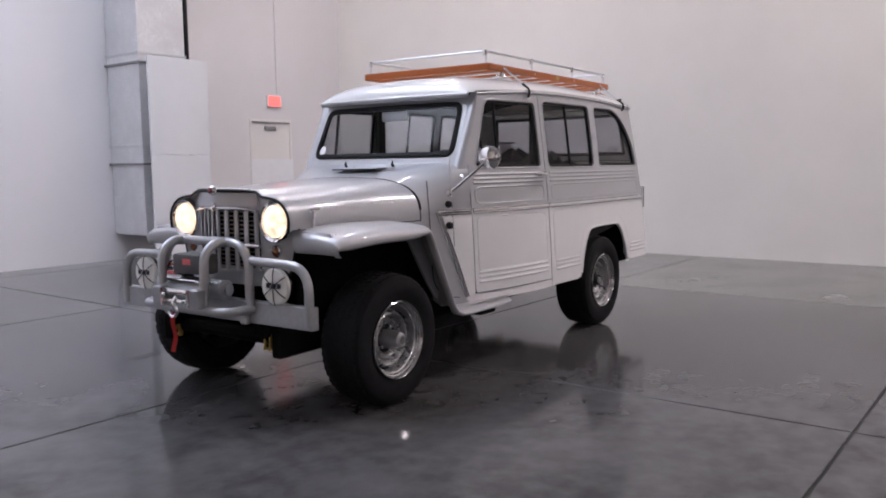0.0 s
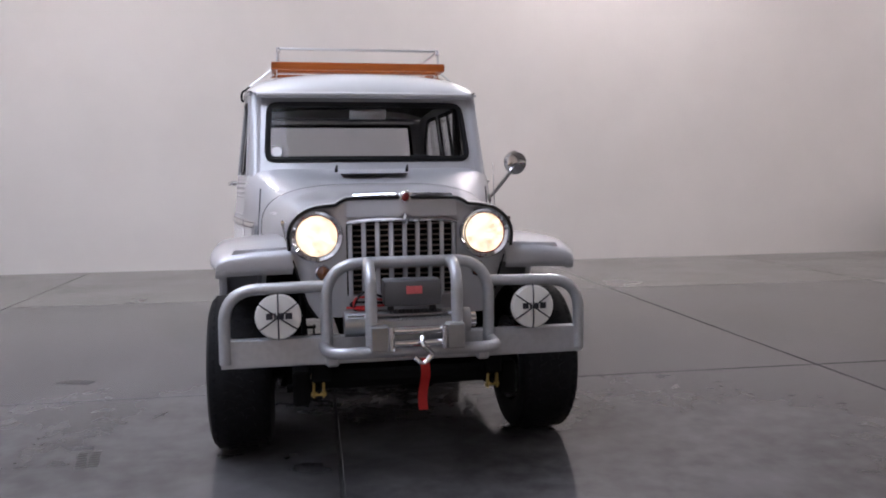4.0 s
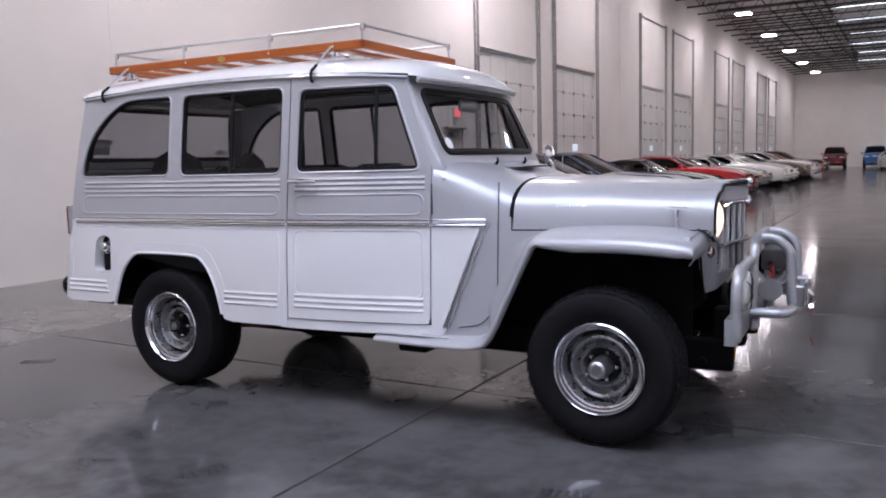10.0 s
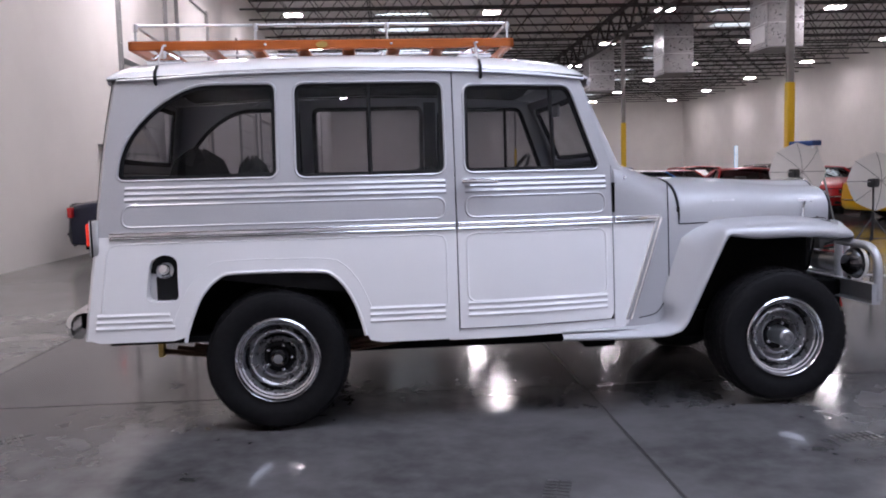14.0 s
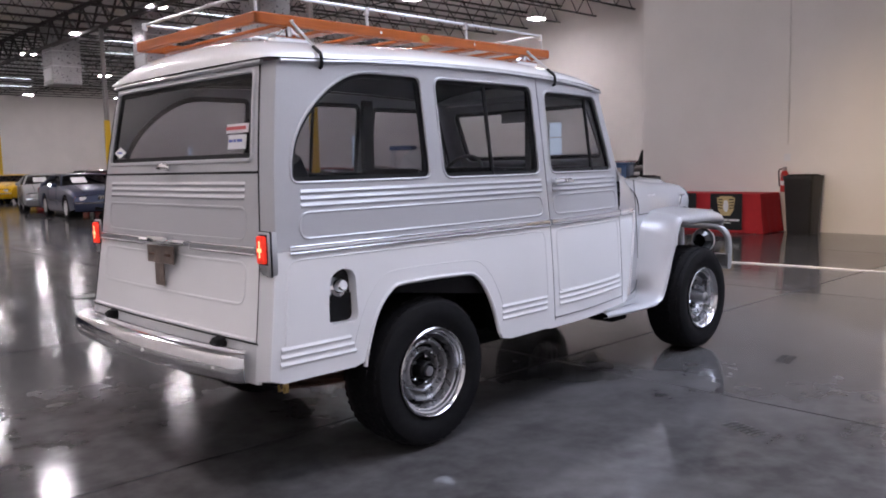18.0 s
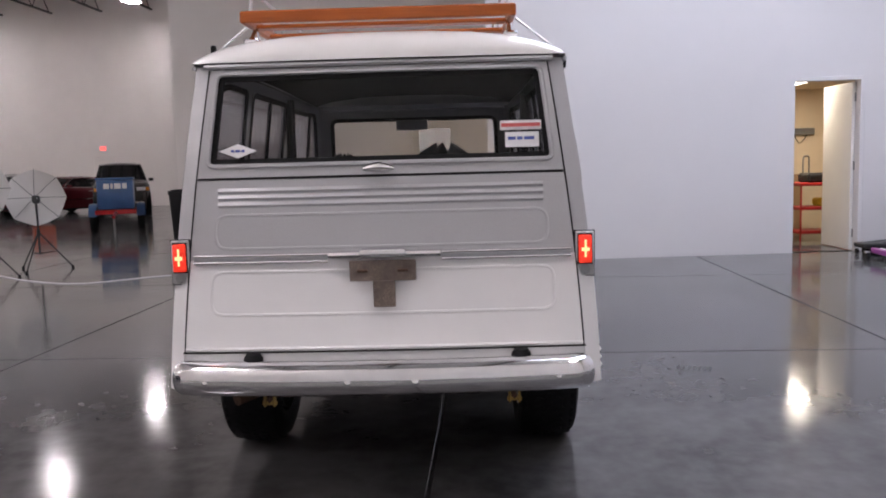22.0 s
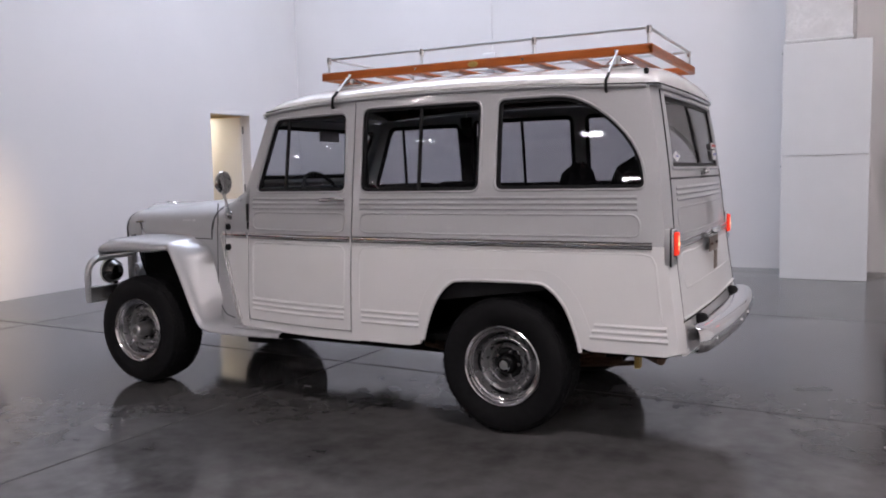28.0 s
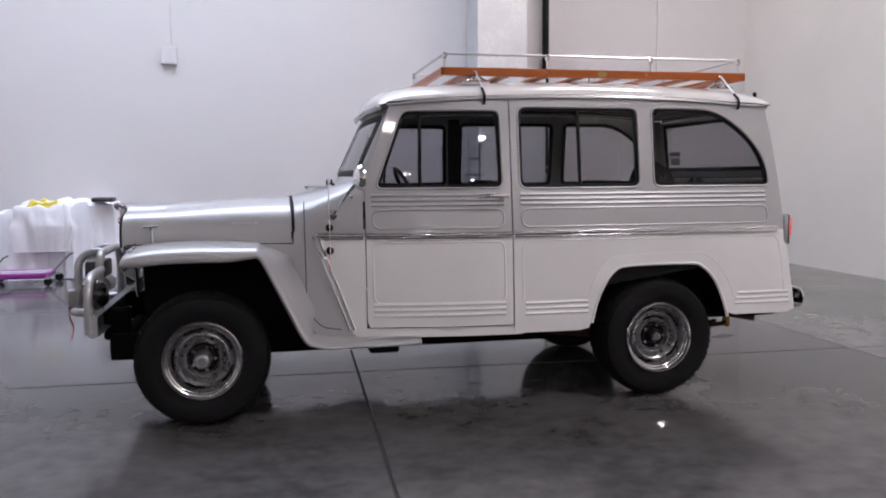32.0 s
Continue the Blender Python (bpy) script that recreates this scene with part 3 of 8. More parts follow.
tagged(part("ceiling", box(XW - 0.3, XH + 0.3, YS - 0.3, YN + 0.3, 8.95, 9.1), "deck", None, "", False), "grey corrugated metal roof deck", "ceiling", "", "structure")
items = []
y = -5.8
while y < YN:
    items += [((XW, y, CEIL), (XH, y, CEIL), 0.09, 0.06), ((XW, y, 8.78), (XH, y, 8.78), 0.1, 0.07)]
    x, k = XW, 0
    step = 0.62 if y < 60 else 1.2
    while x < XH - step:
        items.append(((x, y, CEIL if k % 2 else 8.78), (x + step, y, 8.78 if k % 2 else CEIL), 0.03, 0.03))
        x, k = x + step, k + 1
    y += 2.1
for gx in (10.2, -1.5, 4.4, 18.0):
    big = gx == 10.2
    z0 = CEIL - 0.35 if big else CEIL + 0.05
    items += [((gx, YS, z0), (gx, YN, z0), 0.2 if big else 0.05, 0.14 if big else 0.05), ((gx, YS, 8.85), (gx, YN, 8.85), 0.2 if big else 0.05, 0.12 if big else 0.05)]
    if big:
        y, k = YB, 0
        while y < YN - 1.1:
            items.append(((gx, y, z0 if k % 2 else 8.85), (gx, y + 1.05, 8.85 if k % 2 else z0), 0.08, 0.08))
            y, k = y + 1.05, k + 1
joists = new("trim", bars(items))
joists.data.materials.append(M["truss"])
tagged(joists, "dark open-web steel roof joists and girder", "roof truss", "", "structure")

# skylights
for sx in (0.0, 16.3):
    for sy in (23.5, 34.5, 45.2, 56.5, 68.0):
        s = thing("skylight", "white framed rooflight well with daylight", "skylight", (sx, sy, 0), 0, "rooflights")
        part("lens", box(-1.2, 1.2, -0.6, 0.6, 8.84, 8.86), "skyglow", s, "", False)
        fr = bmesh.new()
        for q in ((-1.3, 1.3, -0.7, -0.6), (-1.3, 1.3, 0.6, 0.7), (-1.3, -1.2, -0.6, 0.6), (1.2, 1.3, -0.6, 0.6)):
            box(*q, 8.35, 8.9, 0, fr)
        part("well", fr, "paper", s, "", False)
s = thing("skylight", "long rooflight over the photo area", "skylight", (2.6, -3.7, 0), 0, "rooflights")
part("lens", box(-3.3, 3.3, -2.3, 2.3, 8.0, 8.02), "skyglow", s, "", False)

# bay lights
bay = thing("bay_light", "white industrial bay light with two lit tubes", "ceiling light", (0, 0, 0), 0, "bay lights")
part("housing", box(-0.36, 0.36, -0.30, 0.30, 7.72, 7.80, 0.02), "paper", bay)
for sx in (-0.17, 0.17):
    part("lamp_panel", box(sx - 0.145, sx + 0.145, -0.24, 0.24, 7.69, 7.715, 0.005), "lampglow", bay, "lit white panel", False)
for sx in (-0.28, 0.28):
    part("hanger", tube([(sx, 0, 7.80), (sx, 0, 8.02)], 0.008, 5), "grey", bay)
first = True
for lx in LAMP_X:
    for ly in LAMP_Y + [-3.6]:
        if (ly < 5 and lx > 0):
            continue
        if first:
            bay.matrix_basis = pose(lx, ly, 0)
            first = False
        else:
            copy_thing(bay, pose(lx + random.uniform(-0.1, 0.1), ly, 0, 0, 0, random.uniform(-2, 2)))

# columns of the hall
for cy in (16.9, 33.0, 50.0, 67.0):
    c = thing("column", "grey steel column with a yellow lower half", "column", (10.2, cy, 0), 0, "hall columns")
    part("shaft", box(-0.085, 0.085, -0.085, 0.085, 0, 7.6, 0.015), "colgrey", c, "", False)
    part("yellow_guard", box(-0.105, 0.105, -0.105, 0.105, 0, 3.6, 0.02), "yellow", c, "yellow painted guard", False)
    part("cap_plate", box(-0.25, 0.25, -0.25, 0.25, 7.58, 7.62), "truss", c, "", False)

# dock doors
for k, (a, b) in enumerate(DOCKS):
    d = tagged(thing("door_1", "closed sectional dock door with steel tracks", "dock door", (XW, (a + b) / 2, 0)), kind="structure")
    w = (b - a) / 2
    near = k < 4
    for r in range(6):
        z0, z1 = 0.02 + r * 0.66, 0.02 + (r + 1) * 0.66 - 0.012
        if near:
            for c in range(4):
                y0 = -w + c * w / 2
                part("door_panel", box(-0.14, -0.10, y0 + 0.006, y0 + w / 2 - 0.006, z0, z1, 0.006), "doorsheet", d, "", False)
        else:
            part("door_panel", box(-0.14, -0.10, -w, w, z0, z1, 0.006), "doorsheet", d, "", False)
    hw = bmesh.new()
    for r in range(1, 6):
        for c in range(0, 5):
            y0 = -w + c * w / 2
            box(-0.10, -0.075, max(-w, y0 - 0.03), min(w, y0 + 0.03), r * 0.66 - 0.05, r * 0.66 + 0.05, 0, hw)
    part("hinges", hw, "grey", d, "dark steel hinges", False)
    for s in (-1, 1):
        tr = bmesh.new()
        for q in (0.0, 0.16):
            box(0.0, 0.06, s * (w + 0.03 + q) - 0.007, s * (w + 0.03 + q) + 0.007, 0, 6.7, 0, tr)
        for r in range(13):
            box(0.01, 0.05, min(s * (w + 0.03), s * (w + 0.19)), max(s * (w + 0.03), s * (w + 0.19)), 0.3 + r * 0.5, 0.34 + r * 0.5, 0, tr)
        part("track", tr, "trackgrey", d, "grey steel lift track", False)
    part("door_window", box(-0.09, -0.08, -0.15, 0.25, 1.55, 1.75), "window", d, "small lit vision panel", False)
    part("shaft_bar", tube([(0.04, -w, 6.6), (0.04, w, 6.6)], 0.03, 6), "grey", d)


def exit_sign(at, rz):
    e = thing("exit_sign", "glowing red exit sign on the wall", "exit sign", at, rz, "exit signs")
    part("casing", box(-0.15, 0.15, 0, 0.05, -0.1, 0.1, 0.01), "paper", e, "white casing", False)
    part("lit_face", box(-0.13, 0.13, 0.05, 0.056, -0.085, 0.085), "exitred", e, "glowing red face", False)
    return e


def plain_door(name, at, rz, w, h, label):
    d = tagged(thing(name, label, "door", at, rz), kind="structure")
    part("leaf", box(-w / 2 + 0.01, w / 2 - 0.01, -0.05, -0.006, 0.01, h - 0.01, 0.002), "wall", d, "", False)
    fr = bmesh.new()
    for x0, x1, z0, z1 in ((-w / 2 - 0.04, -w / 2 + 0.012, 0, h + 0.045), (w / 2 - 0.012, w / 2 + 0.04, 0, h + 0.045), (-w / 2 + 0.012, w / 2 - 0.012, h - 0.008, h + 0.045)):
        box(x0, x1, -0.05, 0.012, z0, z1, 0.003, fr)
    part("door_frame", fr, "wall", d, "", False)
    return d


d = plain_door("door_2", (-4.805, YS, 0), 0, 0.85, 2.07, "closed off-white exit door with a closer and paper taped on")
part("closer", box(-0.10, 0.14, -0.05, 0.03, 1.93, 2.0, 0.01), "grey", d, "grey door closer", False)
part("closer_arm", box(-0.42, 0.42, -0.005, 0.016, 2.045, 2.075, 0.004), "grey", d, "", False)
part("notice_sheet", box(-0.47, 0.45, 0.013, 0.016, 0.03, 1.44), "paper", d, "large white paper sheet", False)
exit_sign((-4.86, YS, 2.42), 0)
d = plain_door("door_3", (XW, 12.0, 0), -90, 0.9, 2.07, "closed off-white exit door with a closer")
part("closer", box(-0.12, 0.16, -0.05, 0.10, 1.90, 2.0, 0.01), "grey", d, "grey door closer", False)
part("closer_arm", box(-0.45, 0.45, -0.005, 0.12, 2.045, 2.085, 0.004), "grey", d, "", False)
exit_sign((XW, 12.13, 2.42), -90)
d = plain_door("door_8", (XH, 15.5, 0), 90, 0.9, 2.07, "closed off-white exit door in the far wall")
exit_sign((XH, 15.5, 2.43), 90)
for x, h in ((6.775, 2.36), (9.9, 2.2)):
    plain_door("door_4", (x, YR, 0), 0, 0.8, h, "closed grey-white office door")


# ---- the wagon ----
TURN = 2.0   # the wagon stands slightly askew to the slab joints
wagon = thing("station_wagon", "restored two-tone silver and white vintage four-wheel-drive station wagon", "car", (0, 0, 0), TURN)


def poly(points, deg):
    xs, ys = zip(*points)
    c = np.polyfit(xs, ys, deg)
    return lambda v: float(np.polyval(c, v))


def table(points):
    """Smooth curve through (x, value) points."""
    xs, ys = [p[0] for p in points], [p[1] for p in points]
    path = smooth_path([(x, y, 0) for x, y in points], 12)
    px, py = [p.x for p in path], [p.y for p in path]
    return lambda v: float(np.interp(v, px, py))


WID = table([(-2.4, 0.815), (-2.1, 0.822), (-1.3, 0.83), (-0.4, 0.815), (0.0, 0.787), (0.43, 0.714), (0.62, 0.672), (0.82, 0.612), (1.2, 0.545), (1.75, 0.468)])
FLARE = table([(0.35, 1.04), (0.5, 1.035), (0.75, 1.022), (1.0, 1.0), (1.25, 0.968), (1.5, 0.93), (1.78, 0.885)])
REAR = table([(0.4, -2.268), (0.62, -2.242), (1.0, -2.190), (1.31, -2.157), (1.55, -2.122), (1.78, -2.082)])
CR = 0.06


def on_side(s):
    """Places (u, z) on the wagon's side s; u goes round the rear corner."""
    def place(u, z, out=0.0):
        xc = REAR(z) + CR
        k = side_smooth(-u, 1.5, 2.05)
        x = u + (REAR(z) - REAR(1.0)) * k
        w = WID(max(x, xc)) * FLARE(z) + out
        if x >= xc:
            return (x, s * w, z)
        a = (xc - x) / CR
        if a < math.pi / 2:
            return (xc - (CR + out) * math.sin(a), s * (w - (CR + out) * (1 - math.cos(a))), z)
        return (xc - CR - out, s * (w - CR - out - (a - math.pi / 2) * CR), z)
    return place


def arc(cx, cy, rx, ry, a0, a1, n=10):
    return [(cx + rx * math.cos(radians(a0 + (a1 - a0) * i / n)), cy + ry * math.sin(radians(a0 + (a1 - a0) * i / n))) for i in range(n + 1)]


BELT = 1.003
WIN_Q = [(-1.328, 1.270)] + arc(-1.328, 1.310, 0.04, 0.04, -90, 0, 4) + arc(-1.328, 1.698, 0.04, 0.04, 0, 90, 4) + arc(-1.60, 1.340, 0.490, 0.398, 90, 178, 12) + arc(-2.053, 1.305, 0.037, 0.035, 180, 270, 4)
WIN_M = round_rect(-1.202, -0.456, 1.266, 1.737, 0.055)
WIN_D = round_poly([(-0.360, 1.270), (0.370, 1.270), (0.208, 1.713), (-0.352, 1.718)], 0.05)
UEND = REAR(1.0) + CR - CR * math.pi / 2 - 0.008
ARCH = [(-0.875, 0.42), (-0.88, 0.47), (-0.915, 0.585), (-0.965, 0.68), (-1.03, 0.745), (-1.12, 0.768), (-1.5, 0.772), (-1.59, 0.752), (-1.66, 0.685), (-1.70, 0.60), (-1.728, 0.50), (-1.735, 0.42)]
ARCH = [(p.x, 0.42 + (p.y - 0.42) * 1.11) for p in smooth_path([(a, b, 0) for a, b in ARCH], 3)]
DROOF = table([(-2.3, 1.742), (-2.06, 1.752), (-1.4, 1.778), (-0.8, 1.785), (-0.2, 1.77), (0.29, 1.735), (0.5, 1.7)])


def lens_outline(poly_, d):
    return grow(poly_, d)


def gap_line(place, pts, r=0.0014, closed=False):
    """Dark shut line along a sheet."""
    return tube([place(u, v, 0.0) for u, v in densify_open(pts, 0.05)], r, 5)


def densify_open(pts, step):
    out = []
    for a, b in zip(pts, pts[1:]):
        n = max(1, int(math.dist(a, b) / step))
        out += [(a[0] + (b[0] - a[0]) * j / n, a[1] + (b[1] - a[1]) * j / n) for j in range(n)]
    return out + [pts[-1]]


def bead(place, pts, r, out=0.0, n=6, squash=None):
    """A pressed rib or moulding that follows a sheet."""
    return tube([place(u, v, out) for u, v in densify_open(pts, 0.06)], r, n, squash=squash)


def panel_press(place, u0, u1, v0, v1, r=0.05, rad=0.008):
    """The rounded step round a pressed panel."""
    pts = round_rect(u0, u1, v0, v1, r)
    return tube([place(u, v, -0.0044) for u, v in densify(pts, 0.06)], rad, 6, True)


def window_set(place, outline, parent, s, name="window_glass", bar=None, tint="glass"):
    lip = tube([place(u, v, -0.002) for u, v in densify(outline, 0.05)], 0.0075, 6, True)
    part("window_lip", lip, "silver", parent)
    seal = sheet(grow(outline, 0.004), [grow(outline, -0.024)], lambda u, v: place(u, v, -0.014), 0.012)
    part("window_seal", seal, "seal", parent, "black rubber seal")
    g = part(name, sheet(grow(outline, -0.02), [], lambda u, v: place(u, v, -0.02), 0), tint, parent, "dark tinted glass")
    g.visible_shadow = False
    if bar:
        b = tube([place(u, v, -0.02) for u, v in bar], 0.011, 6)
        part("window_bar", b, "seal", parent, "black window divider")


for s, side in ((-1, "right"), (1, "left")):
    P = on_side(s)
    body_in = (0, 0, 1.1)
    # rear quarter, upper silver and lower white
    top = [(u, DROOF(u) + 0.012) for u in np.linspace(-0.412, UEND, 14)]
    part("quarter_panel_upper", sheet([(UEND, BELT), (-0.412, BELT)] + top, [WIN_Q, WIN_M], P, 0.022, 0.07, body_in), "silver", wagon, "silver painted upper side panel")
    low = [(UEND, BELT - 0.001), (UEND, 0.50), (-2.1, 0.488), (-1.78, 0.488), (-1.742, 0.50)] + [p for p in ARCH[::-1] if p[1] > 0.5] + [(-0.86, 0.45), (-0.80, 0.437), (-0.412, 0.437), (-0.412, BELT - 0.001)]
    filler = round_poly([(-1.902, 0.682), (-1.762, 0.682), (-1.772, 0.80), (-1.776, 0.89), (-1.838, 0.915), (-1.90, 0.885), (-1.905, 0.80)], 0.035) if s < 0 else None
    part("quarter_panel_lower", sheet(low, [filler] if filler else [], P, 0.02, 0.07, body_in), "white", wagon, "white painted lower side panel")
    # front door
    door_top = [(u, DROOF(u) + 0.012) for u in np.linspace(0.27, -0.405, 8)]
    door = part("door", sheet([(-0.405, BELT), (0.424, BELT), (0.424, 1.30), (0.395, 1.38)] + door_top, [WIN_D], P, 0.022, 0.07, body_in), "silver", wagon, "two-tone front door")
    part("door_lower", sheet([(-0.405, 0.487), (0.41, 0.487), (0.424, 0.52), (0.424, BELT - 0.001), (-0.405, BELT - 0.001)], [], P, 0.02, 0.07, body_in), "white", door, "white lower door skin")
    part("rocker_panel", sheet([(-0.46, 0.43), (0.62, 0.43), (0.62, 0.481), (-0.46, 0.481)], [], lambda u, v: P(u, v, -0.004), 0.02, 0.07, body_in), "white", wagon, "white sill below the door")
    # cowl side, white wedge and silver
    part("cowl_side_white", sheet([(0.43, 0.45), (0.505, 0.45), (0.715, BELT), (0.43, BELT)], [], P, 0.02, 0.06, body_in), "white", wagon, "white wedge panel behind the fender")
    part("cowl_side", sheet([(0.49, 0.436), (0.70, 0.436), (0.765, 0.53), (0.835, 0.66), (0.912, 0.82), (0.96, 0.92), (1.01, 0.968), (0.835, 0.968), (0.825, 1.03), (0.43, 1.045), (0.43, BELT + 0.001), (0.716, BELT + 0.001)], [], P, 0.02, 0.06, body_in), "silver", wagon, "silver cowl side panel")
    # shut lines
    gaps = gap_line(P, [(-0.4085, 0.47), (-0.4085, 1.77)])
    gap_line2 = [(-0.405, 0.4845), (0.42, 0.4845), (0.427, 0.55), (0.427, 1.29)]
    merge(gaps, gap_line(P, gap_line2))
    part("shut_line", gaps, "gapgrey", wagon, "dark door gap")
    cowl = smooth_path([(0.762, 1.20, 0), (0.762, 1.05, 0), (0.760, 0.80, 0), (0.758, 0.64, 0), (0.742, 0.575, 0), (0.705, 0.520, 0), (0.66, 0.490, 0), (0.57, 0.478, 0)], 4)
    part("cowl_seam", bead(P, [(p.x, p.y) for p in cowl], 0.0035, 0.0015), "gapgrey", wagon, "dark seam behind the fender")
    # windows
    window_set(P, WIN_Q, wagon, s, "quarter_window")
    window_set(P, WIN_M, wagon, s, "side_window", [(-0.83, 1.275), (-0.83, 1.73)])
    window_set(P, WIN_D, door, s, "door_window", [(0.115, 1.275), (0.105, 1.71)])
    # pressed ribs and panels
    for k in range(3):
        z = 1.231 - 0.027 * k
        part("upper_rib", bead(P, [(-2.045, z), (-0.46, z)], 0.014, -0.0084), "silver", wagon)
        part("upper_rib", bead(P, [(-0.36, z), (0.39, z)], 0.014, -0.0084), "silver", door)
        z = 0.618 - 0.03 * k
        part("lower_rib", bead(P, [(-2.12, z), (-1.80 + 0.012 * k, z)], 0.015, -0.0090), "white", wagon)
        part("lower_rib", bead(P, [(-0.855, z - 0.012), (-0.48, z - 0.012)], 0.015, -0.0090), "white", wagon)
        part("lower_rib", bead(P, [(-0.36, z - 0.005), (0.385, z - 0.005)], 0.015, -0.0090), "white", door)
    part("pressed_panel", panel_press(P, -2.05, -0.465, 1.045, 1.150), "silver", wagon)
    part("pressed_panel", panel_press(P, -0.36, 0.385, 1.045, 1.150), "silver", door)
    part("pressed_panel", panel_press(P, -0.36, 0.385, 0.62, 0.965), "white", door)
    part("pressed_panel", bead(P, [(-2.10, 0.635), (-2.105, 0.92), (-2.09, 0.955), (-2.05, 0.965), (-0.52, 0.965), (-0.48, 0.955), (-0.465, 0.92), (-0.465, 0.62)], 0.0075, -0.005), "white", wagon)
    # wheel arch lip
    part("arch_lip", bead(P, [(u, v) for u, v in ARCH if v > 0.47], 0.010, -0.004), "white", wagon, "rolled wheel arch lip")
    big = [((u + 1.305) * 1.16 - 1.305, 0.45 + (v - 0.45) * 1.17) for u, v in ARCH if v > 0.52]
    part("arch_press", bead(P, big, 0.009, -0.0078), "white", wagon)
    # belt mouldings: chrome edge with a grey centre
    for u0, u1, par in ((-2.10, -0.42, wagon), (-0.40, 0.42, door), (0.44, 0.70, wagon)):
        part("belt_moulding", bead(P, [(u0, 1.006), (u1, 1.006)], 0.017, 0.002, 8, (0.5, 1)), "chrome", par, "ribbed chrome belt moulding")
        for dz in (-0.013, 0.013):
            part("chrome_strip", bead(P, [(u0, 1.006 + dz), (u1, 1.006 + dz)], 0.005, 0.008), "wheelchrome", par, "thin chrome strip")
    for du in (0.0, 0.028):
        part("slash_moulding", bead(P, [(0.690 + du, 1.006), (0.495 + du, 0.475)], 0.0065, 0.006), "chrome", wagon, "slanted chrome moulding")
    part("slash_moulding", bead(P, [(0.704, 1.002), (0.509, 0.475)], 0.012, 0.0, 6, (0.5, 1)), "steel", wagon)
    # door handle
    hx = -0.34
    hb = tube([P(hx - 0.035, 1.226, 0.03), P(hx + 0.0, 1.227, 0.045), P(hx + 0.10, 1.225, 0.047), P(hx + 0.14, 1.223, 0.036)], [0.012, 0.015, 0.0135, 0.008], 10)
    h = part("door_handle", hb, "chrome", door, "chrome lever handle")
    part("handle_base", tube([P(hx - 0.005, 1.226, -0.01), P(hx - 0.005, 1.226, 0.035)], 0.016, 10), "chrome", h)
    # drip rail
    rail = [P(u, DROOF(u) + 0.008, 0.008) for u in np.linspace(-2.15, 0.29, 24)]
    part("drip_rail", tube(rail, 0.009, 6), "silver", wagon)
    part("drip_rail_gap", tube([P(u, DROOF(u) + 0.022, 0.004) for u in np.linspace(-2.15, 0.29, 24)], 0.005, 5), "seal", wagon, "dark gap under the roof edge")
    # windscreen pillar
    rows = []
    for k in np.linspace(0, 1, 12):
        z = 1.20 + 0.552 * k
        a = Vector(P(float(np.interp(z, [1.20, 1.30, 1.38, 1.755], [0.424, 0.424, 0.395, 0.27])), z, 0.0))
        b_ = Vector((0.515 - 0.205 * (z - 1.30) / 0.43 - 0.035 * 1.07 + 0.002, s * (0.626 - 0.02 * k), z))
        c_ = Vector((b_.x + 0.012, a.y - s * 0.012, z))
        rows.append([a * (1 - q) ** 2 + c_ * 2 * q * (1 - q) + b_ * q * q for q in np.linspace(0, 1, 8)])
    part("windscreen_pillar", grid(rows), "silver", wagon)
    if filler:
        cup = sheet(grow(filler, 0.004), [], lambda u, v: P(u, v, -0.07), 0)
        part("filler_recess", cup, "white", wagon, "white fuel filler recess")
        wallp = grid([[P(u, v, d) for u, v in densify(filler, 0.03)] for d in (0.0, -0.02, -0.07)], None, True)
        part("filler_wall", wallp, "white", wagon)
        cm = Matrix.Translation(P(-1.838, 0.83, -0.040)) @ pose(0, 0, 0, 75, 0, 0)
        part("filler_cap", lathe([(0.0, 0.045), (0.02, 0.045), (0.028, 0.035), (0.03, 0.01), (0.042, 0.0), (0.042, -0.03)], 20, cm), "chrome", wagon, "chrome fuel cap")
        part("filler_shade", box(-1.896, -1.770, P(-1.83, 0.7, -0.055)[1] - 0.004, P(-1.83, 0.7, -0.045)[1], 0.684, 0.80), "seal", wagon)

# ---- rear gates ----
def gate_place(y, z, out=0.0):
    return (REAR(z) - 0.018 * (1 - (y / 0.75) ** 2) - out, y, z)


def gate_edge(z):
    return WID(-2.1) * FLARE(z) - CR - 0.0115


GW = lambda z, d=0.0: gate_edge(z) - d
upper = [(-GW(1.33), 1.322), (GW(1.33), 1.322), (GW(1.74), 1.742), (-GW(1.74), 1.742)]
lowg = [(-GW(0.65), 0.650), (GW(0.65), 0.650), (GW(1.0), BELT), (-GW(1.0), BELT)]
midg = [(-GW(1.0), BELT + 0.001), (GW(1.0), BELT + 0.001), (GW(1.31), 1.312), (-GW(1.31), 1.312)]
WIN_R = round_poly([(-0.672, 1.365), (0.672, 1.365), (0.632, 1.725), (-0.632, 1.725)], 0.03)
gate = part("upper_tailgate", sheet(upper, [WIN_R], gate_place, 0.02, 0.07), "silver", wagon, "silver upper tailgate with glass")
lip = tube([gate_place(u, v, 0.0) for u, v in densify(WIN_R, 0.05)], 0.01, 6, True)
part("window_lip", lip, "silver", gate)
part("window_seal", sheet(grow(WIN_R, 0.004), [grow(WIN_R, -0.028)], lambda u, v: gate_place(u, v, -0.008), 0.012), "seal", gate, "black rubber seal")
g = part("rear_window", sheet(grow(WIN_R, -0.02), [], lambda u, v: gate_place(u, v, -0.012), 0), "glass", gate, "dark tinted rear glass")
g.visible_shadow = False
lower = part("lower_tailgate", sheet(lowg, [], gate_place, 0.02, 0.07), "white", wagon, "white lower tailgate")
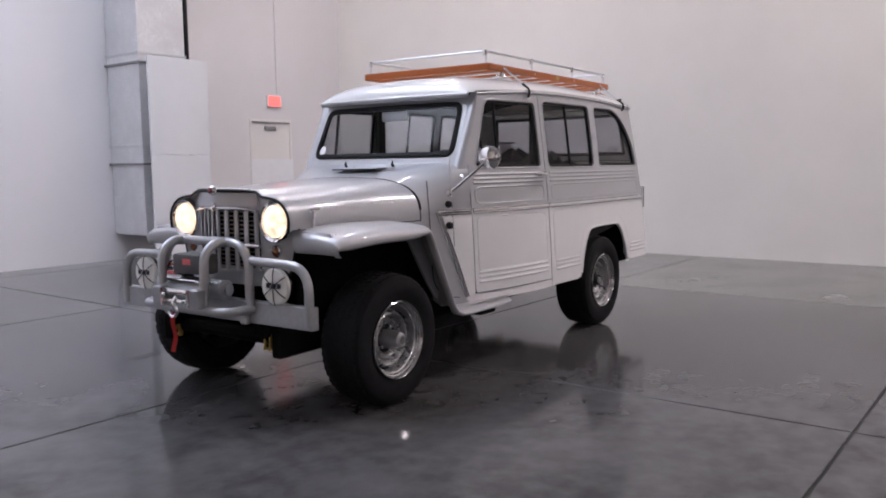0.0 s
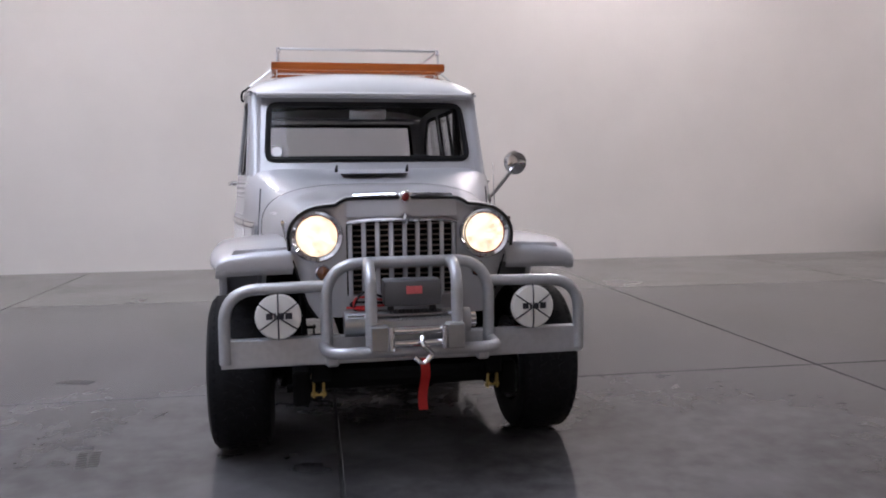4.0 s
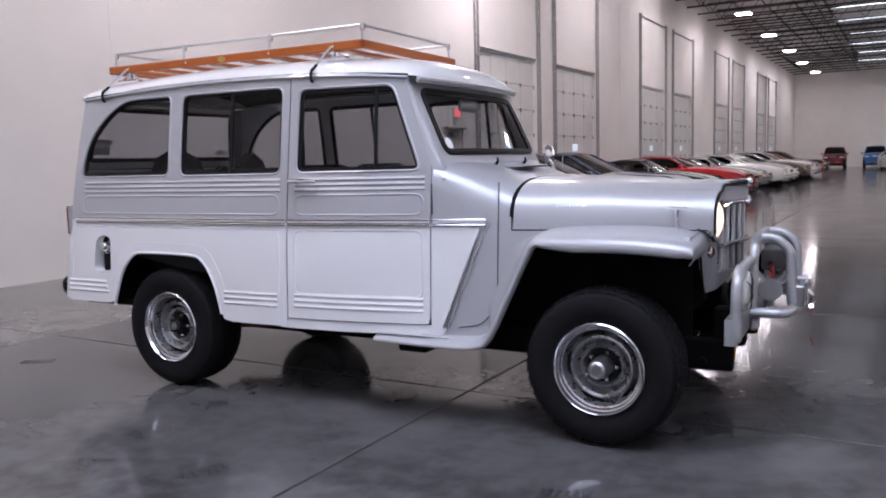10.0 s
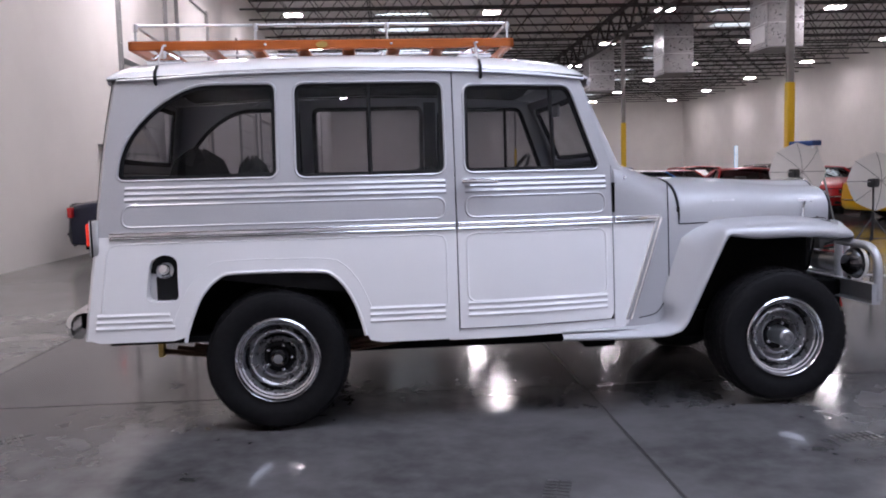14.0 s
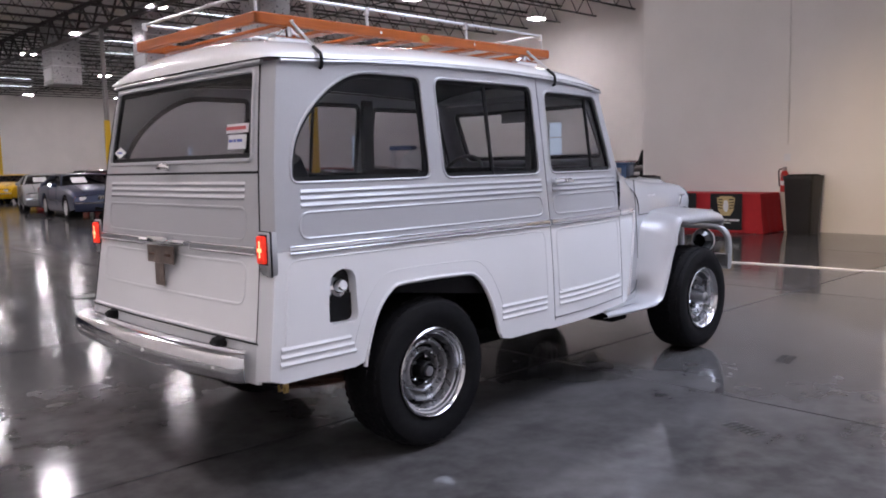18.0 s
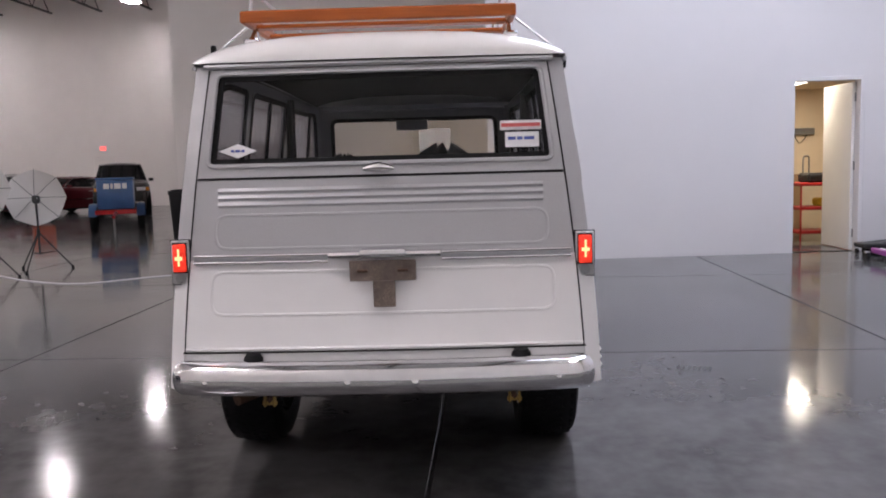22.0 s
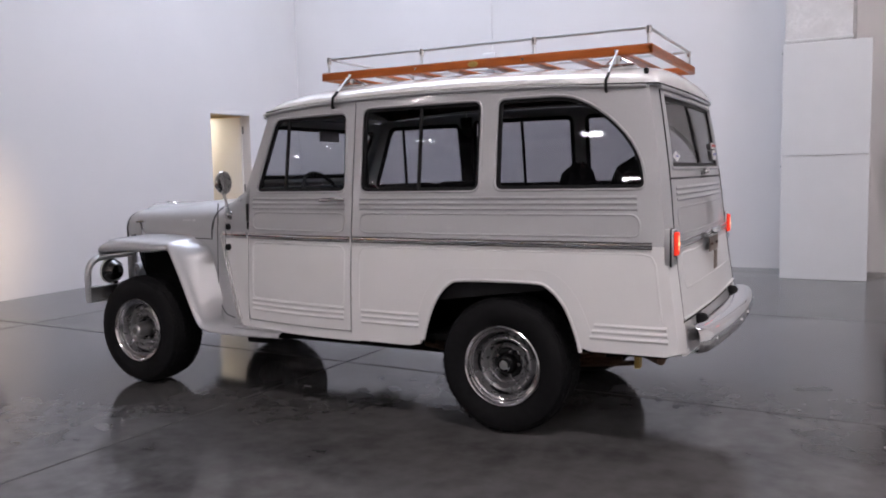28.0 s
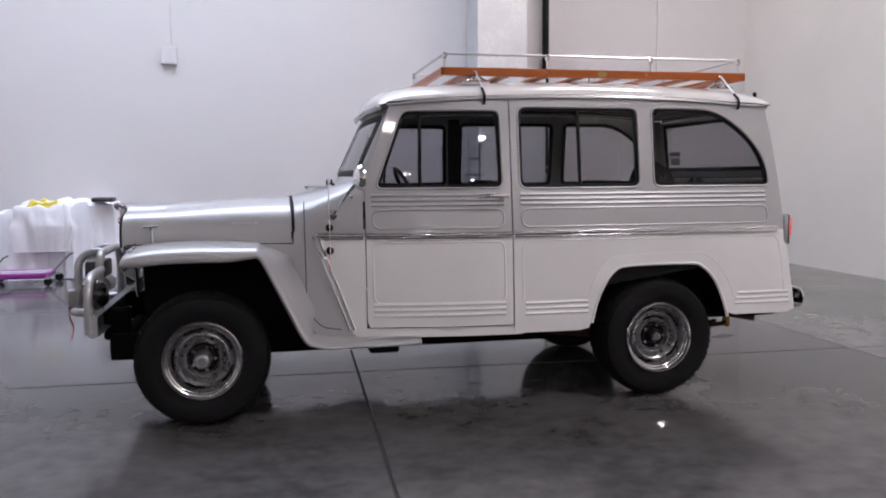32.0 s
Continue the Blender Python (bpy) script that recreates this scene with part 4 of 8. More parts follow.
part("lower_tailgate_band", sheet(midg, [], gate_place, 0.02, 0.07), "silver", lower, "silver upper half of the gate")
part("rear_valance", sheet([(-0.79, 0.49), (0.79, 0.49), (0.775, 0.644), (-0.775, 0.644)], [], lambda y, z: gate_place(y, z, -0.004), 0.02, 0.08), "white", wagon)
for k in range(3):
    z = 1.268 - 0.027 * k
    part("gate_rib", bead(gate_place, [(-0.63, z), (0.63, z)], 0.014, -0.0084), "silver", lower)
part("gate_press", panel_press(gate_place, -0.645, 0.645, 1.045, 1.175, 0.05), "silver", lower)
part("gate_press", panel_press(gate_place, -0.665, 0.665, 0.79, 0.955, 0.05), "white", lower)
for dz, r, m_, out in ((0, 0.017, "steel", 0.002), (0.013, 0.0055, "chrome", 0.008), (-0.013, 0.0055, "chrome", 0.008)):
    for a, b in ((-0.73, -0.235), (0.205, 0.73)):
        part("gate_moulding", bead(gate_place, [(a, 1.006 + dz), (b, 1.006 + dz)], r, out, 8, (0.5, 1) if r > 0.01 else None), m_, lower, "grey and chrome moulding")
gl = tube([gate_place(-GW(z), z, 0.0) for z in np.linspace(0.65, 1.74, 16)], 0.0032, 5)
merge(gl, tube([gate_place(GW(z), z, 0.0) for z in np.linspace(0.65, 1.74, 16)], 0.0032, 5))
merge(gl, tube([gate_place(y, 1.317, 0.0) for y in np.linspace(-0.71, 0.71, 12)], 0.0045, 5))
merge(gl, tube([gate_place(y, 0.647, 0.0) for y in np.linspace(-0.78, 0.78, 12)], 0.004, 5))
part("shut_line", gl, "seal", wagon, "dark tailgate gap")
part("gate_lip", bead(gate_place, [(-0.77, 0.660), (0.77, 0.660)], 0.007, 0.002), "white", lower)
part("gate_top_rail", tube([gate_place(y, 1.754, 0.008) for y in np.linspace(-0.68, 0.68, 12)], 0.011, 6), "silver", wagon)
hl = part("gate_latch", tube([gate_place(y, 1.346 + 0.004 * math.cos(y * 40), 0.03) for y in np.linspace(-0.06, 0.06, 9)], [0.006, 0.01, 0.013, 0.016, 0.018, 0.016, 0.013, 0.01, 0.006], 8), "chrome", gate, "chrome latch handle")
part("latch_base", box(REAR(1.34) - 0.045, REAR(1.34), -0.018, 0.018, 1.33, 1.362, 0.008), "chrome", hl)
bar = part("plate_lamp_bar", tube([gate_place(y, 1.016, 0.022) for y in np.linspace(-0.23, 0.20, 12)], 0.018, 8, squash=(1, 0.8)), "chrome", lower, "chrome handle and plate lamp bar")
part("lamp_pod", box(REAR(1.0) - 0.075, REAR(1.0) - 0.02, -0.10, 0.08, 1.005, 1.04, 0.012, None, 2), "chrome", bar)
br = box(REAR(0.96) - 0.048, REAR(0.96) - 0.042, -0.135, 0.12, 0.915, 0.995, 0.01)
box(REAR(0.87) - 0.046, REAR(0.87) - 0.040, -0.055, 0.03, 0.815, 0.918, 0.01, br)
part("plate_bracket", br, "barerust", lower, "rusty bare steel plate bracket")
for y in (-0.085, 0.07):
    part("bracket_slot", tube([(REAR(0.96) - 0.05, y - 0.02, 0.955), (REAR(0.96) - 0.05, y + 0.02, 0.955)], 0.006, 6), "rust", lower)
# tail lamps
for s in (-1, 1):
    cx, cy = REAR(1.0) + 0.006, s * (WID(-2.1) - 0.036)
    tl = part("tail_lamp", box(cx - 0.012, cx + 0.03, cy - 0.036, cy + 0.036, 0.912, 1.084, 0.005, None, 2), "alu", wagon, "rectangular silver tail lamp, lit red")
    part("red_lens", box(cx - 0.030, cx - 0.010, cy - 0.025, cy + 0.025, 0.962, 1.070, 0.006, None, 2), "tailglow", tl, "glowing red lens")
    part("bulb_glow", box(cx - 0.0312, cx - 0.0296, cy - 0.004, cy + 0.004, 0.985, 1.052, 0.0004), "tailbright", tl, "bright orange bulb streak")
    part("bulb_glow", box(cx - 0.0314, cx - 0.0297, cy - 0.015, cy + 0.015, 1.008, 1.022, 0.0004), "tailbright", tl, "bright orange bulb streak")
    part("gasket", box(cx - 0.004, cx + 0.004, cy - 0.0395, cy + 0.0395, 0.9085, 1.0875, 0.002), "seal", tl, "black rubber gasket")
    part("lens_bezel", box(cx - 0.0135, cx - 0.0115, cy - 0.029, cy + 0.029, 0.956, 1.076, 0.0008), "seal", tl, "dark edge round the lens")
    for z in (0.919, 1.078):
        part("screw", lathe([(0.0, 0.0), (0.004, 0.001), (0.005, 0.004)], 8, Matrix.Translation((cx - 0.0155, cy, z)) @ pose(0, 0, 0, 0, 90, 0)), "steel", tl)
    part("clear_lens", lathe([(0.0, 0.0), (0.012, 0.002), (0.02, 0.01), (0.02, 0.02)], 14, Matrix.Translation((cx - 0.026, cy, 0.937)) @ pose(0, 0, 0, 0, 90, 0)), "clear", tl, "clear reverse lens")
# rear bumper
BUMP = [(-0.790, -2.305), (-0.765, -2.330), (-0.70, -2.350), (-0.4, -2.380), (0.0, -2.394), (0.4, -2.380), (0.70, -2.350), (0.765, -2.330), (0.790, -2.305)]
bp = smooth_path([(x, y, 0) for y, x in BUMP], 5)
prof = [(0.10, 0.060), (0.055, 0.066), (0.022, 0.064), (0.004, 0.054), (-0.009, 0.036), (-0.015, 0.012), (-0.015, -0.012), (-0.008, -0.038), (0.008, -0.055), (0.03, -0.062), (0.06, -0.056)]
rows = []
for i, p in enumerate(bp):
    d = (bp[min(i + 1, len(bp) - 1)] - bp[max(i - 1, 0)]).normalized()
    n = Vector((-d.y, d.x, 0))
    n = n if n.x > 0 else -n
    rows.append([Vector((p.x, p.y, 0.562)) + n * a + Vector((0, 0, b)) for a, b in prof])
rb = part("rear_bumper", grid(rows), "chrome", wagon, "curved chrome rear bumper")
for y in (-0.66, -0.13, 0.12, 0.66):
    x = -2.405 + 0.055 * (y / 0.75) ** 2
    part("bumper_bolt", lathe([(0.0, 0.012), (0.008, 0.010), (0.014, 0.005), (0.015, -0.004)], 14, Matrix.Translation((x, y, 0.558)) @ pose(0, 0, 0, 0, -90, 0)), "chrome", rb)
part("bumper_script", text_bars([0.03, 0.02, 0.02, 0.025, 0.02], 0.022, 0.006, (-2.406, 0.09, 0.552), (0, -1, 0), (0, 0, 1)), "steel", rb, "", False)
for y in (-0.53, 0.5):
    part("bumper_bracket", box(-2.35, -2.18, y - 0.03, y + 0.03, 0.515, 0.60, 0.01), "under", rb, "dark bumper bracket")
    part("gate_stop", lathe([(0.038, -0.02), (0.038, 0.0), (0.026, 0.018), (0.0, 0.024)], 12, Matrix.Translation((-2.265, y, 0.628))), "rubber", wagon, "black rubber stop")

# ---- roof ----
rx = [-2.102, -2.100, -2.095, -2.085, -2.07, -2.042, -2.005, -1.955] + list(np.linspace(-1.88, 0.08, 26)) + [0.13, 0.18, 0.22, 0.26, 0.29, 0.31, 0.322, 0.328, 0.33]


def roof_z(x, t):
    e = DROOF(x) + 0.018
    rise = 0.118 + 0.01 * math.cos((x + 0.9) * 1.4)
    f = max(0.0, 1 - max(0, (x + 0.06) / 0.39) ** 4)
    r = max(0.0, 1 - max(0, (-1.87 - x) / 0.232) ** 4)
    h = rise * math.sqrt(max(0, f)) * math.sqrt(max(0, r))
    return e + h * max(0, 1 - abs(t) ** 2.8) ** 0.55


def roof_w(x):
    w = WID(max(x, -2.08)) * FLARE(1.77) + 0.009
    return w * (1 - 0.05 * max(0, (x - 0.15) / 0.2) ** 2 - 0.02 * max(0, (-2.03 - x) / 0.09) ** 2)


ts = [-1, -0.985, -0.955, -0.9, -0.82, -0.7, -0.5, -0.25, 0, 0.25, 0.5, 0.7, 0.82, 0.9, 0.955, 0.985, 1]
def roof_x(x, t):
    return x + (1 - t * t) * (0.035 * side_smooth(x, -0.3, 0.33) - 0.022 * side_smooth(-x, 1.5, 2.09))


top = [[(roof_x(x, t), t * roof_w(x), roof_z(x, t)) for t in ts] for x in rx]
roof = part("roof", grid(top), "roofwhite", wagon, "white painted roof")
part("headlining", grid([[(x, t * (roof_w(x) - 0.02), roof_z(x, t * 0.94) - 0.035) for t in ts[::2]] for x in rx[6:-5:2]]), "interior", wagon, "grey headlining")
for xs in (np.linspace(-2.102, -1.93, 5), np.linspace(0.33, 0.15, 5)):
    part("roof_underside", grid([[(roof_x(x, t), t * roof_w(x) * 0.995, DROOF(x) + 0.012) for t in ts[::2]] for x in xs]), "silver", roof)
front_lip = [(roof_x(0.332, t), t * roof_w(0.33), DROOF(0.33) + 0.012) for t in np.linspace(-1, 1, 15)]
part("roof_front_lip", tube(front_lip, 0.012, 6), "roofwhite", roof)
part("roof_front_gap", tube([(x - 0.006, y, z - 0.016) for x, y, z in front_lip], 0.010, 5), "silver", roof)

# ---- windscreen, cowl, bonnet ----
def ws_place(y, z, out=0.0):
    k = (z - 1.30) / 0.43
    return (0.515 - 0.205 * k - 0.035 * (y / 0.6) ** 2 + out, y, z)


WS = round_poly([(-0.592, 1.352), (0.592, 1.352), (0.572, 1.692), (-0.572, 1.692)], 0.06)
frame_o = [(-0.634, 1.262), (0.634, 1.262), (0.622, 1.738), (-0.622, 1.738)]
part("windscreen_frame", sheet(frame_o, [WS], ws_place, 0.02, 0.07), "silver", wagon)
part("windscreen_seal", sheet(grow(WS, 0.006), [grow(WS, -0.026)], lambda u, v: ws_place(u, v, 0.008), 0.016, 0.06), "seal", wagon, "thick black windscreen rubber")
g = part("windscreen", sheet(grow(WS, -0.02), [], lambda u, v: ws_place(u, v, 0.003), 0), "clear", wagon, "lightly tinted windscreen")
g.visible_shadow = False
part("seal_trim", tube([ws_place(u, v, 0.016) for u, v in densify(grow(WS, -0.008), 0.06)], 0.0035, 5, True), "seal", wagon, "black rubber seal lip")


def superell(hw, z0, zt, p, n=15, crown=0.0):
    out = []
    for i in range(n):
        a = math.pi / 2 * (1 - i / (n - 1))
        out.append((hw * math.cos(a) ** (2 / p), z0 + (zt - z0) * math.sin(a) ** (2 / p)))
    return out


def hood_front():
    pts = [(0.0, 1.182), (0.12, 1.180), (0.235, 1.176), (0.260, 1.166), (0.277, 1.152), (0.30, 1.149), (0.33, 1.146), (0.385, 1.136), (0.43, 1.112), (0.463, 1.075), (0.478, 1.03), (0.476, 0.985), (0.474, 0.965)]
    path = smooth_path([(0, y, z) for y, z in pts], 6)
    return resample([(p.y, p.z) for p in path], 24)


def resample(pts, n):
    d = [0]
    for a, b in zip(pts, pts[1:]):
        d.append(d[-1] + math.dist(a, b))
    return [(float(np.interp(d[-1] * i / (n - 1), d, [p[0] for p in pts])), float(np.interp(d[-1] * i / (n - 1), d, [p[1] for p in pts]))) for i in range(n)]


HF = hood_front()


def hood_section(x):
    k = (x - 0.82) / 0.93
    hw, zt = WID(x) + 0.002, 1.222 - 0.03 * k
    base = resample(superell(hw, 0.966, zt, 3.2, 40), 24)
    w = side_smooth(k, 0.25, 1.0)
    return [((1 - w) * a[0] + w * b[0], (1 - w) * a[1] + w * b[1]) for a, b in zip(base, HF)]


def mirror_rows(xs, section):
    rows = []
    for x in xs:
        h = section(x)
        rows.append([(x, -y, z) for y, z in h[::-1]] + [(x, y, z) for y, z in h[1:]])
    return rows


hood_rows = mirror_rows(list(np.linspace(0.835, 1.745, 22)), hood_section)
nose = hood_rows[-1]
hood_rows += [[(1.76, y, z - 0.004) for _, y, z in nose], [(1.766, y * 0.995, z - 0.014) for _, y, z in nose], [(1.755, y * 0.985, z - 0.024) for _, y, z in nose]]
hood = part("bonnet", grid(hood_rows), "silver", wagon, "silver bonnet with raised centre")


def cowl_section(x):
    k = (0.82 - x) / 0.42
    hw = WID(x) + 0.001
    zt = 1.222 + 0.115 * k ** 1.15
    return resample(superell(hw, 0.966, zt, 3.2 + 6.5 * k ** 1.5, 60), 24)


part("cowl", grid(mirror_rows(list(np.linspace(0.44, 0.815, 12)), cowl_section)), "silver", wagon, "silver cowl below the windscreen")
s0 = hood_section(0.826)
part("bonnet_gap", tube([(0.826, -y, z - 0.003) for y, z in s0[::-1]] + [(0.826, y, z - 0.003) for y, z in s0[1:]], 0.0030, 5), "seal", wagon, "dark bonnet shut line")
for s in (-1, 1):
    part("bonnet_gap", tube([(x, s * (WID(x) + 0.003), 0.966) for x in np.linspace(0.83, 1.74, 12)], 0.0032, 5), "seal", wagon)
part("nose_edge", tube([(1.768, y, z - 0.012) for _, y, z in nose], 0.007, 6), "seal", hood, "black rubber edge under the bonnet nose")
part("nose_trim", tube([(1.771, y, 1.182 - 0.25 * abs(y) ** 2.4) for y in np.linspace(-0.21, 0.21, 11)], 0.007, 6), "chrome", hood, "chrome nose trim")
em = part("nose_badge", lathe([(0.0, 0.022), (0.018, 0.02), (0.025, 0.012), (0.027, 0.0)], 18, Matrix.Translation((1.772, 0, 1.172)) @ pose(0, 0, 0, 0, 90, 0)), "chrome", hood, "round chrome badge with red centre")
part("badge_centre", lathe([(0.0, 0.027), (0.014, 0.026), (0.018, 0.020)], 14, Matrix.Translation((1.772, 0, 1.172)) @ pose(0, 0, 0, 0, 90, 0)), "badgered", em, "dark red badge centre")
part("cowl_vent", box(0.60, 0.72, -0.18, 0.18, 1.272, 1.282, 0.004), "silver", wagon, "raised cowl vent flap")
part("vent_gap", box(0.717, 0.7215, -0.182, 0.182, 1.268, 1.2735), "seal", wagon)
for y in (-0.20, 0.20):
    wp = part("wiper_pivot", tube([(0.56, y, 1.285), (0.575, y, 1.305), (0.57, y + 0.004, 1.325)], [0.010, 0.008, 0.004], 8), "seal", wagon, "small black wiper pivot")
for s in (-1, 1):
    sc = text_bars([0.020, 0.006, 0.007, 0.006, 0.009, 0.006, 0.007, 0.006, 0.008], 0.013, 0.008, (1.02 if s > 0 else 1.18, s * 0.0, 1.078), (s * 1, 0, 0), (0, 0, 1))
    for v in sc.verts:
        x, z = v.co.x, v.co.z
        ys = hood_section(x)
        v.co.y = s * (float(np.interp(-z, [-b for a, b in ys], [a for a, b in ys])) + 0.004)
    tagged(part("bonnet_script", sc, "alu", hood, "small chrome script", False), kind="stuff")
    lx = 1.60
    la = part("bonnet_latch", tube([(lx, s * 0.482, 0.97), (lx, s * 0.492, 1.03), (lx + 0.004, s * 0.495, 1.065)], [0.012, 0.009, 0.012], 8), "chrome", wagon, "chrome spring bonnet latch")
    part("latch_tee", tube([(lx - 0.035, s * 0.50, 1.07), (lx + 0.045, s * 0.50, 1.066)], 0.008, 7), "chrome", la)

# ---- front panel ----
FX = 1.745


def front_place(y, z, out=0.0):
    return (FX - 0.05 * max(0, abs(y) - 0.25) / 0.22 + 0.05 * max(0, z - 1.08) * 0 + out - 0.03 * max(0, 0.95 - z), y, z)


half = [(0.0, 0.66), (0.36, 0.66), (0.40, 0.72), (0.455, 0.90), (0.474, 0.97), (0.472, 1.03), (0.455, 1.075), (0.42, 1.108), (0.38, 1.128), (0.33, 1.138), (0.28, 1.142), (0.255, 1.158), (0.0, 1.165)]
outl = half + [(-y, z) for y, z in half[::-1]][1:-1]
GR = round_rect(-0.238, 0.238, 0.745, 1.068, 0.02)
HL = [arc(s * 0.36, 1.01, 0.098, 0.098, 0, 345, 23) for s in (-1, 1)]
fp = part("front_panel", sheet(outl, [GR] + HL, front_place, 0.012, 0.06, (0, 0, 0.9)), "silver", wagon, "silver front panel round the grille")
grl = part("grille", box(FX - 0.075, FX - 0.06, -0.26, 0.26, 0.72, 1.08), "under", wagon, "silver bar grille over a dark radiator")
for i in range(9):
    y = -0.222 + i * 0.444 / 8
    part("grille_bar", box(FX - 0.006, FX + 0.010, y - 0.0098, y + 0.0098, 0.75, 1.065, 0.006, None, 2), "silver", grl, "vertical silver bar")
fins = bmesh.new()
for i in range(13):
    box(FX - 0.058, FX - 0.048, -0.235, 0.235, 0.76 + i * 0.024, 0.766 + i * 0.024, 0, fins)
part("radiator_core", fins, "barerust", grl, "dark finned radiator core", False)
part("grille_cross_bar", tube([(FX + 0.018, y, 0.895 - 0.02 * (abs(y) / 0.25)) for y in np.linspace(-0.25, 0.25, 9)], 0.012, 7), "chrome", grl, "chrome cross bar")
vb = [(FX + 0.016, y, 1.077 - 0.02 * (y / 0.25) ** 4) for y in np.linspace(-0.236, 0.236, 21)]
part("grille_top_moulding", tube(vb, 0.0095, 8), "chrome", grl, "chrome moulding with a raised centre")
part("grille_peak", tube([(FX + 0.02, 0, 1.066), (FX + 0.028, 0, 1.082), (FX + 0.026, 0, 1.104)], [0.014, 0.013, 0.006], 8), "chrome", grl)
brow = [(-0.238, 1.088), (-0.03, 1.088), (0.0, 1.108), (0.03, 1.088), (0.238, 1.088), (0.232, 1.158), (-0.232, 1.158)]
part("grille_brow", sheet(brow, [], lambda y, z: (FX + 0.012 + 0.012 * (1 - (y / 0.24) ** 2), y, z), 0.016, 0.06), "silver", fp, "raised flat panel above the grille")
# the pointed prow of grille and bonnet nose
sill = bmesh.new()
lo_, hi_ = [[sill.verts.new((x, y, z)) for x, y in ((FX - 0.04, 0.238), (FX - 0.04, -0.238), (FX + 0.006, -0.238), (FX + 0.006, 0.0), (FX + 0.006, 0.238))] for z in (0.742, 0.754)]
skin(sill, [lo_, hi_], True)
sill.faces.new(lo_)
sill.faces.new(hi_)
part("grille_sill", sill, "silver", grl, "silver lower grille sill", False)
for ob in list(bpy.data.objects):
    if ob.type == "MESH" and ob.name.split(".")[0] in ("bonnet", "nose_edge", "nose_trim", "nose_badge", "badge_centre", "grille_bar", "grille_cross_bar", "grille_top_moulding", "grille_peak", "grille_brow", "grille_sill"):
        badge = ob.name in ("nose_badge", "badge_centre")
        for v in ob.data.vertices:
            k = min(1.0, max(0.0, (v.co.x - 1.30) / 0.44)) if ob.name == "bonnet" else 0.0 if v.co.x < FX - 0.03 else 1.0
            y = 0.0 if badge else v.co.y
            v.co.x += 0.088 * k * k * max(0.0, 1 - (abs(y) + 0.03 * math.exp(-abs(y) / 0.03)) / 0.24)
for s in (-1, 1):
    welt = smooth_path([(FX - 0.05, s * 0.476, 0.975), (FX - 0.048, s * 0.458, 0.90), (FX - 0.045, s * 0.403, 0.72), (FX - 0.045, s * 0.362, 0.655)], 4)
    part("fender_welt", tube(welt, 0.006, 6), "seal", wagon, "black welt between fender and front panel")
for s in (-1, 1):
    hm = Matrix.Translation((FX - 0.03, s * 0.36, 1.01)) @ pose(0, 0, 0, 0, 90, 0)
    hd = part("headlamp", lathe([(0.098, -0.02), (0.112, 0.012), (0.112, 0.04), (0.104, 0.052), (0.092, 0.045), (0.088, 0.03)], 32, hm, None, False), "chrome", wagon, "round headlamp with chrome ring, lit")
    part("reflector", lathe([(0.0, -0.02), (0.05, -0.012), (0.088, 0.01), (0.091, 0.04)], 28, hm), "chrome", hd)
    part("lens", lathe([(0.09, 0.034), (0.075, 0.052), (0.045, 0.065), (0.0, 0.07)], 28, hm), "headglow", hd, "glowing fluted warm lens")
    mm = Matrix.Translation((FX - 0.035, s * 0.335, 0.853)) @ pose(0, 0, 0, 0, 90, 0)
    ml = part("marker_lamp", lathe([(0.034, 0.0), (0.034, 0.02), (0.028, 0.026)], 18, mm, None, False), "chrome", wagon, "small round marker lamp")
    part("lens", lathe([(0.028, 0.022), (0.015, 0.034), (0.0, 0.037)], 16, mm), "markeramber", ml, "dull amber lens")
    sp = bpy.data.lights.new("headlamp_beam", "SPOT")
    sp.energy, sp.color, sp.spot_size, sp.spot_blend, sp.shadow_soft_size = 420, (1, 0.74, 0.46), radians(46), 1.0, 0.06
    so = new("headlamp_beam", sp)
    so.matrix_world = pose(0, 0, 0, 0, 0, TURN) @ look((FX + 0.09, s * 0.36, 1.01), (FX + 9, s * 0.36, 0.55))

# ---- front fenders and steps ----
FPATH = [(1.712, 0.850), (1.726, 0.875), (1.729, 0.918), (1.722, 0.940), (1.700, 0.956), (1.66, 0.968), (1.59, 0.978), (1.45, 0.987), (1.25, 0.987), (1.06, 0.980), (1.00, 0.965), (0.958, 0.92), (0.912, 0.82), (0.836, 0.66), (0.768, 0.52), (0.734, 0.465), (0.692, 0.444), (0.63, 0.438), (0.42, 0.438), (0.13, 0.442)]
fpth = smooth_path([(x, 0, z) for x, z in FPATH], 4)
FOUT = table([(0.0, 0.80), (0.2, 0.835), (0.7, 0.835), (0.9, 0.828), (1.2, 0.822), (1.5, 0.815), (1.64, 0.80), (1.73, 0.775)])
